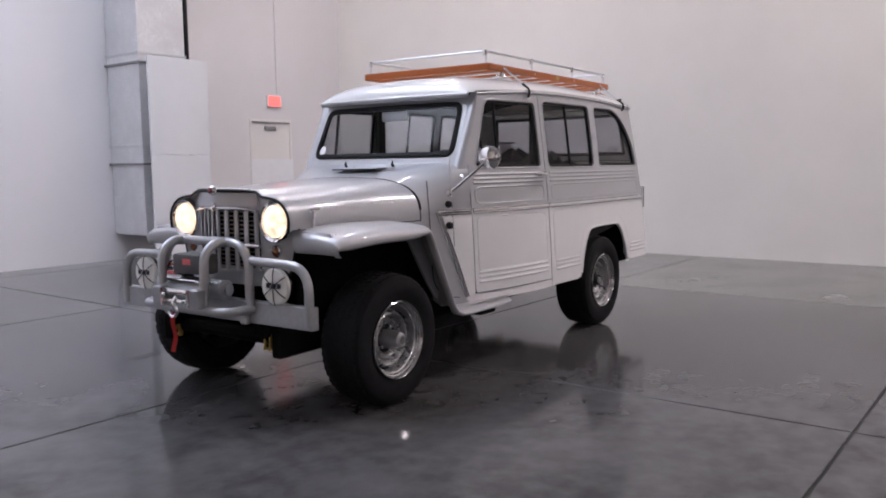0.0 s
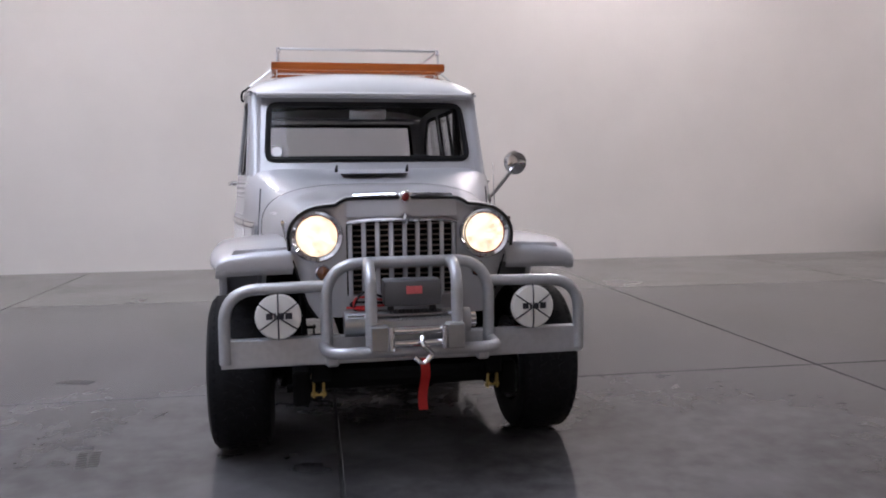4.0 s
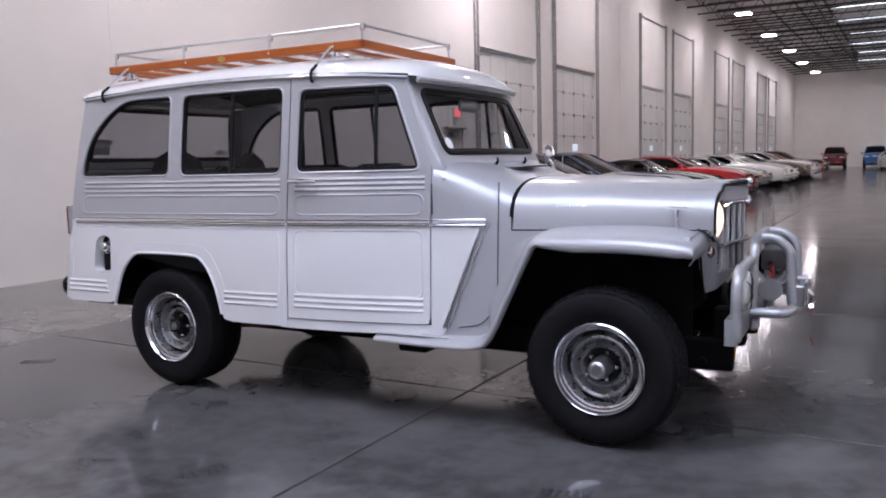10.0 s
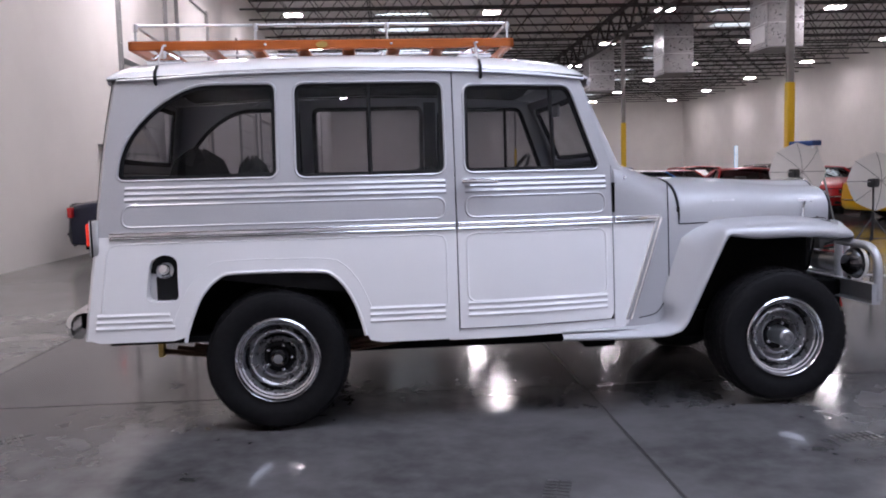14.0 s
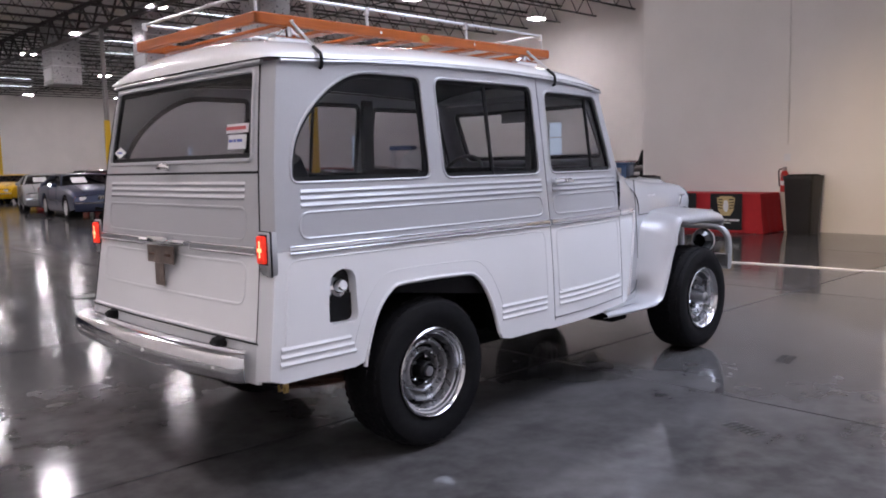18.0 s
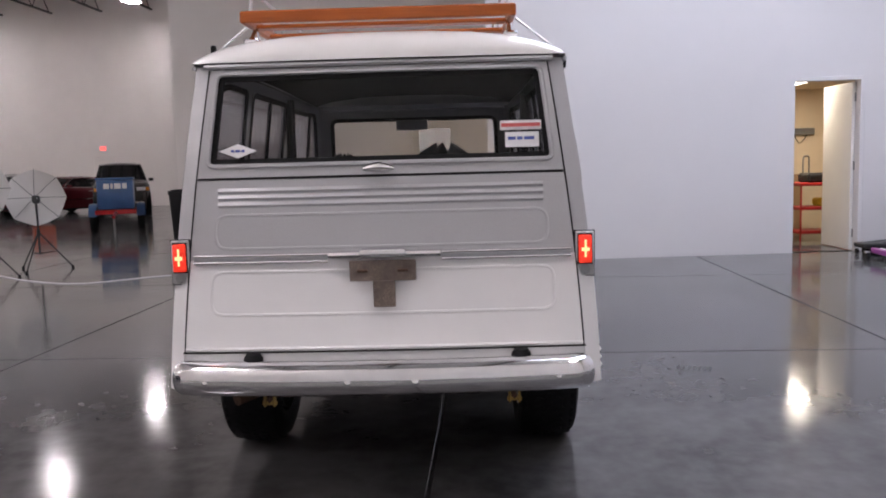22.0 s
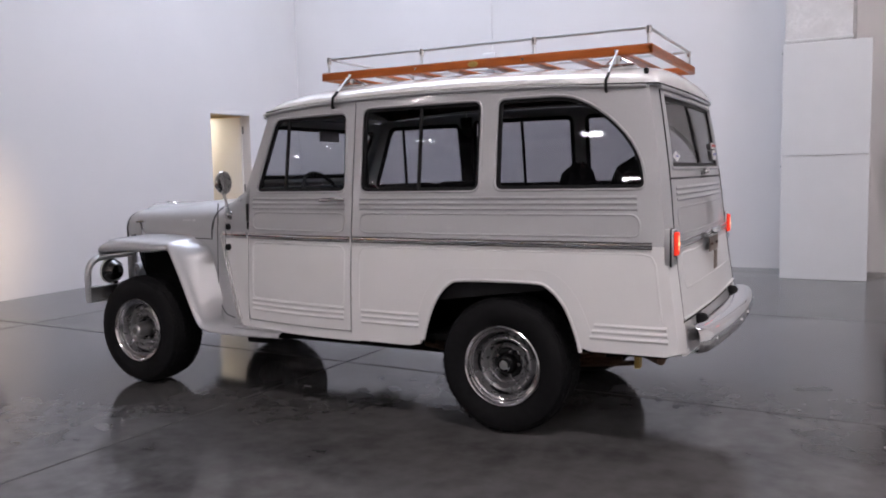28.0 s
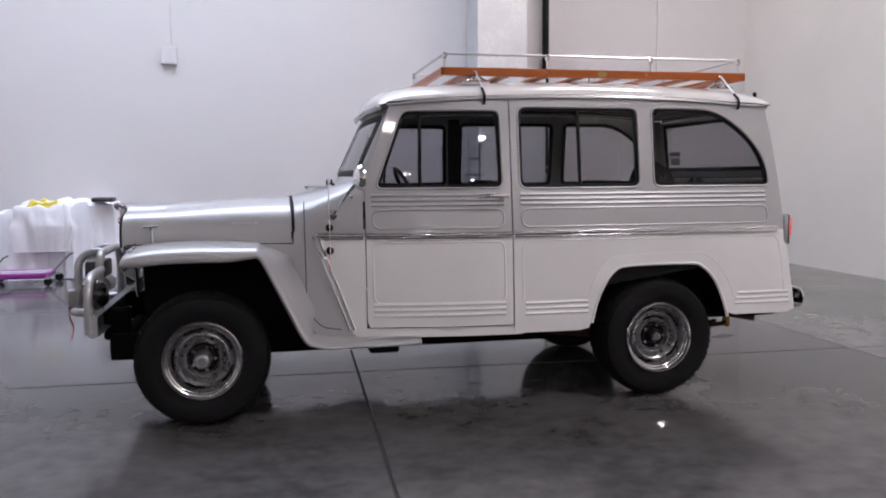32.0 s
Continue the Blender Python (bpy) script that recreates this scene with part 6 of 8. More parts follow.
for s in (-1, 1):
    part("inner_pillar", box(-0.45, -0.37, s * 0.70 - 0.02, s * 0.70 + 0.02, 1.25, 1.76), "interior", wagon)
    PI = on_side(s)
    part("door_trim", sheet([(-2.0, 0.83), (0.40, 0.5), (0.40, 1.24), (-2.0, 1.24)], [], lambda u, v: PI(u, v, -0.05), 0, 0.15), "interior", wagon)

# ---- decals ----
def decal(name, place, outline, out, material, label, parent):
    return part(name, sheet(outline, [], lambda u, v: place(u, v, out), 0, 0.05), material, parent, label, False)


decal("sticker", gate_place, [(0.44, 1.425), (0.55, 1.40), (0.66, 1.435), (0.55, 1.462)][::-1] and [(0.475, 1.424), (0.55, 1.396), (0.625, 1.424), (0.55, 1.452)], 0.002, "paper", "white diamond sticker", gate)
part("sticker_print", text_bars([0.014, 0.02, 0.014], 0.010, 0.003, gate_place(0.577, 1.419, 0.004), (0, -1, 0), (0, 0, 1)), "sticker_blue", gate, "", False)
decal("sticker", gate_place, [(-0.63, 1.478), (-0.47, 1.478), (-0.47, 1.515), (-0.63, 1.515)], 0.002, "paper", "red and white sticker", gate)
part("sticker_print", text_bars([0.15], 0.014, 0.0, gate_place(-0.475, 1.49, 0.004), (0, -1, 0), (0, 0, 1)), "sticker_red", gate, "", False)
decal("sticker", gate_place, [(-0.62, 1.412), (-0.49, 1.412), (-0.49, 1.470), (-0.62, 1.470)], 0.002, "paper", "white printed sticker", gate)
part("sticker_print", text_bars([0.03, 0.02, 0.04], 0.012, 0.006, gate_place(-0.50, 1.44, 0.004), (0, -1, 0), (0, 0, 1)), "sticker_blue", gate, "", False)
part("inspection_sticker", sheet(arc(-0.525, 1.405, 0.03, 0.03, 0, 340, 17), [], lambda u, v: ws_place(u, v, 0.007), 0, 0.03), "paper", wagon, "round white inspection sticker", False)

# ---- roof rack ----
rack = thing("roof_rack", "varnished wooden roof rack with polished rails, on the wagon roof", "roof rack", (0, 0, 0), TURN)
RX0, RX1, RY, RZ = -2.035, -0.05, 0.535, 1.925
for s in (-1, 1):
    part("side_board", box(RX0, RX1, s * RY - 0.014, s * RY + 0.014, RZ + 0.006, RZ + 0.054, 0.006), "wood", rack, "varnished wooden side board")
    part("badge", lathe([(0.0, 0.004), (0.022, 0.003), (0.024, 0.0)], 14, Matrix.Translation((-1.06, s * (RY + 0.014), RZ + 0.028)) @ pose(0, 0, 0, -90 * s, 0, 0) @ Matrix.Diagonal((1.3, 0.7, 1, 1))), "gold", rack, "oval brass badge")
    for x in (-1.85, -1.35, -0.7, -0.25):
        part("screw", lathe([(0.0, 0.004), (0.007, 0.002)], 8, Matrix.Translation((x, s * (RY + 0.014), RZ + 0.03)) @ pose(0, 0, 0, -90 * s, 0, 0)), "chrome", rack)
wb = bpy.data.meshes
for x in (RX0 + 0.014, RX1 - 0.014):
    e = box(-RY - 0.014, RY + 0.014, -0.014, 0.014, 0.006, 0.054, 0.006)
    o = part("end_board", e, "wood", rack, "varnished wooden end board")
    o.matrix_basis = pose(x, 0, RZ, 0, 0, 90)
for k in range(8):
    x = RX0 + 0.16 + k * (RX1 - RX0 - 0.32) / 7
    e = box(-RY + 0.02, RY - 0.02, -0.035, 0.035, 0, 0.016, 0.004)
    o = part("slat", e, "wood", rack, "varnished wooden slat")
    o.matrix_basis = pose(x, 0, RZ + 0.004, 0, 0, 90)
RAIL = 2.062
part("top_rail", tube(rounded_path([(RX0 + 0.03, -RY + 0.03, RAIL), (RX1 - 0.03, -RY + 0.03, RAIL), (RX1 - 0.03, RY - 0.03, RAIL), (RX0 + 0.03, RY - 0.03, RAIL)], 0.03, 4, True), 0.008, 8, True), "alu", rack, "polished tube rail")
for x in (RX0 + 0.03, -1.4, -0.72, RX1 - 0.03):
    for s in (-1, 1):
        po = part("rail_post", tube([(x, s * (RY - 0.02), RZ + 0.02), (x, s * (RY - 0.03), RAIL)], 0.0075, 7), "alu", rack, "rail post")
        part("post_fitting", lathe([(0.013, -0.018), (0.015, 0.0), (0.013, 0.018)], 10, Matrix.Translation((x, s * (RY - 0.03), RAIL - 0.01))), "chrome", po)
for x in (-1.86, -0.26):
    for s in (-1, 1):
        z0 = roof_z(x, 0.72)
        f = part("rack_foot", box(x - 0.09, x + 0.09, s * 0.53 - 0.03, s * 0.53 + 0.03, roof_z(x, 0.72) - 0.005, roof_z(x, 0.72) + 0.018, 0.008), "chrome", rack, "chrome foot on a pad")
        part("foot_post", tube([(x, s * 0.53, z0 + 0.01), (x, s * 0.53, RZ + 0.02)], 0.014, 8), "chrome", f)
        part("foot_strut", tube([(x - 0.07, s * 0.53, z0 + 0.015), (x, s * 0.53, RZ + 0.01), (x + 0.07, s * 0.53, z0 + 0.015)], 0.008, 6), "chrome", f)
        yw = roof_w(x)
        cl_ = [(x, s * t * yw, roof_z(x, t) + 0.012) for t in (0.95, 0.985)] + [(x, s * (yw + 0.014), DROOF(x) + 0.03), (x, s * (yw + 0.016), DROOF(x) - 0.012), (x, s * (yw + 0.002), DROOF(x) - 0.022)]
        part("gutter_clamp", tube(smooth_path(cl_, 3), 0.008, 6), "seal", f, "black gutter clamp strap")
        part("clamp_bolt", tube([(x, s * 0.55, RZ + 0.03), (x, s * (0.955 * yw), roof_z(x, 0.955) + 0.014)], 0.006, 6), "alu", f)


# ---- parked cars ----
def paint(name, c, metal=0.3, rough=0.3):
    M[name] = mat("car_" + name, c, rough, metal, 0.03, 4, coat=0.7, spec=0.2)


for n_, c_ in dict(navy=(0.007, 0.010, 0.027), blue=(0.03, 0.075, 0.22), sky=(0.05, 0.16, 0.42), jet=(0.010, 0.010, 0.011), crimson=(0.38, 0.012, 0.014), maroon=(0.11, 0.008, 0.014), ivory=(0.72, 0.71, 0.68), sun=(0.72, 0.44, 0.015), ash=(0.10, 0.11, 0.11), bronze=(0.10, 0.07, 0.05), forest=(0.02, 0.06, 0.04), silverc=(0.38, 0.39, 0.40), slate=(0.05, 0.065, 0.12), teal=(0.05, 0.22, 0.24)).items():
    paint(n_, c_)
M["rimpaint"] = mat("rim_paint", (0.52, 0.52, 0.53), 0.35, 0.3, 0.05, 10)
M["cardboard"] = mat("cardboard_brown", (0.30, 0.19, 0.10), 0.85, 0, 0.12, 5)
M["trailerblue"] = mat("trailer_blue", (0.03, 0.10, 0.26), 0.4, 0, 0.1, 6, coat=0.4)
M["orange"] = mat("machine_orange", (0.62, 0.13, 0.06), 0.5, 0, 0.08, 6)
M["amber"] = mat("amber_lens", (0.7, 0.25, 0.03), 0.25)
M["redlens"] = mat("red_lens", (0.35, 0.01, 0.01), 0.2, 0, 0.03, 5, coat=1.0)


def parked_car(name, label, L, W, H, wb, axle, hood, belt, trunk, ws0, ws1, rw1, rw0, nose=0.62, open_top=False, wheel_r=0.33, round_=0.10, chrome=True):
    """A parked car, nose to +x. ws0, ws1: foot and top of the windscreen; rw1, rw0: top and foot of the rear glass; axle: front axle's x."""
    c = thing(name, label, "car")
    a, b = -L / 2, L / 2
    sh = table([(a - 0.2, trunk - 0.10), (a + 0.02, trunk - 0.04), (a + 0.3, trunk), (rw0, trunk + 0.01), ((rw0 + ws0) / 2, belt), (ws0, hood + 0.02), (b - 0.9, hood - 0.03), (b - 0.25, nose + 0.12), (b, nose)])

    def wf(x):
        e = max(0.0, (abs(x) - (L / 2 - 0.75)) / 0.75)
        return W / 2 * (1 - round_ * e ** 2.2)

    def prof(z):
        return 1.0 - 0.05 * max(0, (z - 0.55) / 0.5) ** 2 - 0.06 * max(0, (0.42 - z) / 0.25) ** 2

    axr = axle - wb
    out = [(a, 0.27), (b, 0.27)]
    arches = []
    R = wheel_r + 0.055
    bottom = [(a, 0.30), (axr - R, 0.24)] + arc(axr, wheel_r, R, R, 195, -15, 12) + [(axr + R, 0.22), (axle - R, 0.22)] + arc(axle, wheel_r, R, R, 195, -15, 12) + [(axle + R, 0.24), (b, 0.30)]
    topl = [(x, sh(x) - 0.075) for x in np.linspace(b, a, 22)]
    for s in (-1, 1):
        pl = lambda x, z, o=0.0: (x, s * (wf(x) * prof(z) + o), z)
        part("body_side", sheet(bottom + topl, [], pl, 0, 0.14), "navy", c)
        part("door_gap", merge(bead(pl, [(ws0 - 0.25, 0.35), (ws0 - 0.25, sh(ws0 - 0.25) - 0.02)], 0.006, 0, 4), bead(pl, [((ws0 + rw0) / 2 - 0.1, 0.35), ((ws0 + rw0) / 2 - 0.1, belt - 0.02)], 0.006, 0, 4)), "seal", c)
        part("door_handle", tube([pl((ws0 + rw0) / 2 - 0.02, belt - 0.12, 0.015), pl((ws0 + rw0) / 2 + 0.14, belt - 0.12, 0.015)], 0.013, 6), "chrome" if chrome else "jet", c)
        part("rub_strip", bead(pl, [(axr + R + 0.05, 0.52), (axle - R - 0.05, 0.52)], 0.012, 0.002, 5), "chrome" if chrome else "jet", c)
        part("sill", box(axr + R, axle - R, min(s * (W / 2 - 0.12), s * (W / 2 - 0.07)), max(s * (W / 2 - 0.12), s * (W / 2 - 0.07)), 0.17, 0.26), "seal", c, "", False)
        mirror_ = part("wing_mirror", box(ws0 - 0.22, ws0 - 0.12, min(s * (W / 2 - 0.02), s * (W / 2 + 0.14)), max(s * (W / 2 - 0.02), s * (W / 2 + 0.14)), belt + 0.02, belt + 0.13, 0.03, None, 2), "navy", c)
    T = np.linspace(-1, 1, 9)
    def deck_row(x):
        w, z = wf(x), sh(x)
        half = [(w * prof(z - 0.075), -0.075), (w * prof(z) - 0.004, -0.05), (w * prof(z) - 0.018, -0.025), (w * prof(z) - 0.05, -0.006), (w * prof(z) - 0.11, 0.006), (w * 0.62, 0.026), (w * 0.3, 0.038), (0.0, 0.042)]
        return [(x, -y, z + d) for y, d in half] + [(x, y, z + d) for y, d in half[-2::-1]]

    part("bonnet_and_deck", grid([deck_row(x) for x in np.linspace(a, b, 34)]), "navy", c)
    for y in (-0.5, 0.5):
        part("bonnet_crease", tube([(x, y * W * 0.62, sh(x) + 0.024) for x in np.linspace(ws0 + 0.2, b - 0.12, 10)], 0.012, 5), "navy", c)
    for e, nm in ((b, "front_bumper"), (a, "rear_bumper")):
        sg = 1 if e > 0 else -1
        ztop = sh(e) - 0.03
        rows = []
        for z, o in ((0.24, -0.04), (0.32, 0.02), (0.45, 0.045), (0.55, 0.03), (ztop - 0.03, 0.015), (ztop, 0.0)):
            rows.append([(e + sg * (o + 0.19 * (1 - abs(t) ** 2.2)), t * wf(e) * prof(z), z + (0.065 * (1 - t * t) if z == ztop else 0)) for t in T])
        f = part(nm, grid(rows), "navy", c)
        part("bumper_strip", tube([(e + sg * (0.05 + 0.19 * (1 - abs(t) ** 2.2)), t * wf(e) * 0.99, 0.47) for t in T], 0.022 if chrome else 0.012, 6), "chrome" if chrome else "seal", f)
        if sg > 0:
            gr = part("grille", box(b + 0.12, b + 0.205, -W * 0.15, W * 0.15, nose - 0.13, nose + 0.01, 0.015), "chrome" if chrome else "seal", c, "chrome grille" if chrome else "")
            for k in range(7):
                y = -W * 0.13 + k * W * 0.26 / 6
                part("grille_slot", box(b + 0.20, b + 0.209, y - 0.014, y + 0.014, nose - 0.11, nose - 0.01), "seal", gr, "", False)
            for s in (-1, 1):
                part("headlamp", box(b - 0.04, b + 0.125, min(s * W * 0.24, s * W * 0.40), max(s * W * 0.24, s * W * 0.40), nose - 0.12, nose - 0.01, 0.03, None, 2), "clear_lamp", c, "clear headlamp")
                part("turn_lamp", box(b - 0.16, b + 0.02, min(s * W * 0.40, s * W * 0.462), max(s * W * 0.40, s * W * 0.462), nose - 0.12, nose - 0.02, 0.02), "amber", c)
            part("lower_grille", box(b + 0.05, b + 0.2, -W * 0.2, W * 0.2, 0.27, 0.36, 0.01), "seal", c, "", False)
        else:
            for s in (-1, 1):
                part("tail_lamp", box(a - 0.025, a + 0.06, min(s * W * 0.26, s * W * 0.472), max(s * W * 0.26, s * W * 0.472), trunk - 0.24, trunk - 0.06, 0.02, None, 2), "redlens", c, "red tail lamp")
    # cabin
    zr = H
    hw0, hw1 = W / 2 - 0.10, W / 2 - 0.26
    if not open_top:
        roof_rows = [[(x, t * hw1, zr - 0.035 * t * t - 0.05 * max(0, (x - ws1 + 0.3) / 0.3) ** 2 - 0.05 * max(0, (rw1 + 0.3 - x) / 0.3) ** 2) for t in T] for x in np.linspace(rw1, ws1, 10)]
        part("roof", grid(roof_rows), "navy", c)
    ze = zr - 0.085
    for s in (-1, 1):
        A, B, C, D = (ws0, s * hw0, sh(ws0)), (ws1, s * hw1, ze), (rw1, s * hw1, ze), (rw0, s * hw0, sh(rw0))
        part("windscreen_pillar", tube([A, B], 0.032, 6), "navy", c)
        if not open_top:
            mid = ((ws0 + rw0) / 2 - 0.1, (ws1 + rw1) / 2 - 0.05)
            part("roof_rail", tube([B, ((ws1 + rw1) / 2, s * hw1, ze + 0.03), C], 0.03, 6), "navy", c)
            part("rear_pillar", tube([C, D], [0.05, 0.09], 8), "navy", c)
            part("centre_pillar", tube([(mid[0], s * hw0, sh(mid[0])), (mid[1], s * hw1, ze + 0.03)], 0.026, 6), "seal", c)
            g = part("side_glass", grid([[A, (mid[0], s * hw0, sh(mid[0])), D], [B, (mid[1], s * hw1, ze + 0.02), C]]), "carglass", c)
            g.visible_shadow = False
            if chrome:
                up = (mid[1], s * (hw1 + 0.03), ze + 0.03)
                part("window_trim", tube([(A[0], A[1] * 1.02, A[2]), (mid[0], s * (hw0 + 0.012), sh(mid[0]) + 0.01), (D[0], D[1] * 1.02, D[2])], 0.012, 5), "chrome", c)
                part("window_trim", tube([(A[0], A[1] * 1.02, A[2]), (B[0], B[1] * 1.06, B[2]), up, (C[0] + 0.05, C[1] * 1.06, C[2] - 0.02), (D[0] + 0.22, D[1] * 1.02, D[2] + 0.02)], 0.011, 5), "chrome", c)
    g = part("windscreen", grid([[(ws0 + 0.08 * (1 - t * t), t * hw0, sh(ws0) + 0.04 * (1 - t * t)) for t in T], [(ws1 + 0.05 * (1 - t * t), t * hw1, ze + 0.02 * (1 - t * t)) for t in T]]), "carglass", c)
    g.visible_shadow = False
    if not open_top:
        g = part("rear_window", grid([[(rw0 - 0.05 * (1 - t * t), t * hw0, sh(rw0) + 0.03 * (1 - t * t)) for t in T], [(rw1 - 0.03 * (1 - t * t), t * hw1, ze + 0.02 * (1 - t * t)) for t in T]]), "carglass", c)
        g.visible_shadow = False
    part("cabin_floor", box(rw0, ws0, -hw0, hw0, belt - 0.35, belt - 0.3), "interior", c, "", False)
    for y in (-0.36, 0.36):
        sb = box(-0.06, 0.06, y - 0.24, y + 0.24, 0, 0.55, 0.05, None, 2)
        bmesh.ops.transform(sb, matrix=pose((ws0 + rw0) / 2 - 0.15, 0, belt - 0.35, 0, -14, 0), verts=sb.verts)
        part("seat_back", sb, "seat", c)
    part("dashboard", box(ws0 - 0.35, ws0 - 0.02, -hw0 + 0.06, hw0 - 0.06, belt - 0.2, belt - 0.02, 0.04), "interior", c)
    # wheels
    for x in (axle, axr):
        for s in (-1, 1):
            mt = Matrix.Translation((x, s * (W / 2 - 0.115), wheel_r)) @ Matrix.Rotation(radians(-90 * s), 4, "X")
            r = wheel_r
            w = part("wheel", lathe([(r * 0.62, -0.1), (r * 0.95, -0.1), (r, -0.06), (r, 0.06), (r * 0.95, 0.1), (r * 0.66, 0.105), (r * 0.63, 0.09)], 30, mt, None, False), "rubber", c, "black tyre")
            part("rim", lathe([(r * 0.64, 0.098), (r * 0.60, 0.09), (r * 0.56, 0.05), (r * 0.2, 0.06), (r * 0.17, 0.085), (0.0, 0.088)], 24, mt, None, False), "seal", w, "alloy wheel")
            sp_ = bmesh.new()
            for k in range(12):
                an = 6.28318 * k / 12
                merge(sp_, box(r * 0.25, r * 0.58, -0.017, 0.017, 0.062, 0.085, 0.004), mt @ Matrix.Rotation(an, 4, "Z"))
            part("spokes", sp_, "rimpaint", w)
            part("rim_ring", lathe([(r * 0.655, 0.098), (r * 0.64, 0.106), (r * 0.58, 0.098), (r * 0.55, 0.075)], 24, mt, None, False), "rimpaint", w)
            part("hub_cap", lathe([(r * 0.30, 0.07), (r * 0.28, 0.092), (0.0, 0.10)], 18, mt), "rimpaint", w)
    part("underbody", box(a + 0.2, b - 0.2, -W / 2 + 0.2, W / 2 - 0.2, 0.2, 0.3), "under", c, "", False)
    for x in (axle, axr):
        part("wheel_housing", box(x - R, x + R, -W / 2 + 0.14, W / 2 - 0.14, 0.25, wheel_r + R - 0.02), "under", c, "", False)
    return c


M["clear_lamp"] = mat("lamp_lens", (0.75, 0.76, 0.78), 0.12, 0.2, 0.04, 20, coat=1.0)

BODY = ("body_side", "bonnet_and_deck", "front_bumper", "rear_bumper", "roof", "windscreen_pillar", "roof_rail", "rear_pillar", "wing_mirror", "fender", "bonnet", "cab")


def recolour(car, colour, label, roof=None):
    for o in car.children_recursive:
        base = o.name.split(".")[0]
        if base in BODY:
            o.material_slots[0].link = "OBJECT"
            o.material_slots[0].material = M[roof if roof and base in ("roof", "roof_rail", "rear_pillar") else colour]
    car["label"] = label
    return car


sedan = parked_car("sedan", "dark blue four-door sedan parked by the dock wall", 4.86, 1.96, 1.45, 2.82, 1.475, 0.95, 0.92, 0.98, 0.905, 0.175, -1.0, -1.70, 0.76, False, 0.33, 0.15)
coupe = parked_car("coupe", "blue two-door muscle coupe", 4.75, 1.86, 1.32, 2.75, 1.55, 0.92, 0.90, 0.93, 0.72, 0.15, -0.95, -1.75, 0.66, False, 0.33, 0.06)
road = parked_car("roadster", "black two-seat roadster with a folded soft top", 4.1, 1.78, 1.26, 2.42, 1.32, 0.86, 0.88, 0.90, 0.55, 0.10, -0.75, -1.25, 0.60, False, 0.33, 0.14, False)
vint = parked_car("vintage_car", "maroon pre-war saloon with an upright cabin", 4.4, 1.72, 1.72, 2.85, 1.62, 1.12, 1.08, 0.95, 0.62, 0.42, -1.15, -1.75, 0.95, False, 0.37, 0.30)
DESC = dict(navy="dark navy", blue="metallic blue", sky="bright blue", jet="black", crimson="glossy red", maroon="maroon", ivory="white", sun="bright yellow", ash="dark grey", bronze="dark bronze", forest="dark green", silverc="silver", slate="slate blue", teal="teal")
KIND = {"sedan": (sedan, "four-door sedan"), "coupe": (coupe, "two-door coupe"), "roadster": (road, "low two-seat roadster"), "vintage": (vint, "pre-war saloon")}
PARK = [("sedan", "navy", -3.655, 9.75, 0), ("sedan", "slate", -3.72, 12.25, 0), ("roadster", "jet", -4.05, 18.57, 0), ("coupe", "crimson", -4.05, 21.66, 0), ("roadster", "ash", -4.05, 23.97, 0), ("roadster", "silverc", -4.05, 26.88, 0), ("coupe", "ivory", -4.05, 29.86, 0), ("coupe", "ivory", -4.05, 31.84, 0), ("roadster", "ivory", -4.05, 34.17, 0), ("coupe", "bronze", -4.05, 36.56, 0), ("sedan", "ivory", -4.05, 38.87, 0), ("coupe", "silverc", -4.05, 41.25, 0), ("coupe", "crimson", -4.05, 43.54, 0), ("sedan", "jet", -4.05, 45.76, 0),
        ("vintage", "maroon", -2.82, 68.44, -88), ("vintage", "sky", 0.06, 68.54, -88), ("vintage", "maroon", 2.76, 68.64, -88), ("vintage", "jet", 5.39, 67.80, -88), ("vintage", "forest", 8.21, 66.97, -88),
        ("coupe", "slate", 5.23, 22.10, -96), ("coupe", "sky", 7.55, 21.2, -73), ("coupe", "silverc", 5.93, 27.82, -103), ("coupe", "sun", 7.67, 38.29, -128), ("coupe", "crimson", 8.74, 27.72, -90), ("sedan", "crimson", 11.01, 25.60, -82), ("coupe", "crimson", 9.29, 23.24, -78), ("sedan", "jet", 13.10, 23.27, -76), ("coupe", "crimson", 14.92, 25.44, -78), ("coupe", "ivory", 14.91, 19.93, -68),
        ("coupe", "sun", 12.7, 13.7, 8), ("coupe", "crimson", 9.38, 17.94, -103), ("coupe", "crimson", 11.86, 18.43, -101), ("sedan", "ivory", 23.79, 17.84, 167), ("coupe", "maroon", 22.70, 14.70, 162), ("vintage", "jet", 21.00, 11.69, 205), ("coupe", "ivory", 4.01, 37.97, -88), ("coupe", "forest", 4.70, 52.89, -93), ("coupe", "ivory", 1.85, 57.44, -78), ("coupe", "teal", 7.18, 53.90, -88), ("sedan", "jet", 10.94, 36.40, -88), ("coupe", "crimson", 13.67, 35.50, -88), ("coupe", "ivory", 16.39, 29.09, -88), ("coupe", "crimson", 18.95, 24.68, -78), ("sedan", "ivory", 24.25, 21.86, -118), ("coupe", "bronze", 20.88, 18.14, -138), ("coupe", "ash", 18.92, 31.18, -88), ("coupe", "crimson", 8.20, 40.31, -88), ("coupe", "navy", 7.41, 44.61, -88)]
SHEETS = {(5.23, 22.10), (7.24, 21.87), (9.11, 22.93), (11.01, 25.60), (14.91, 19.93), (5.93, 27.82)}
used = set()
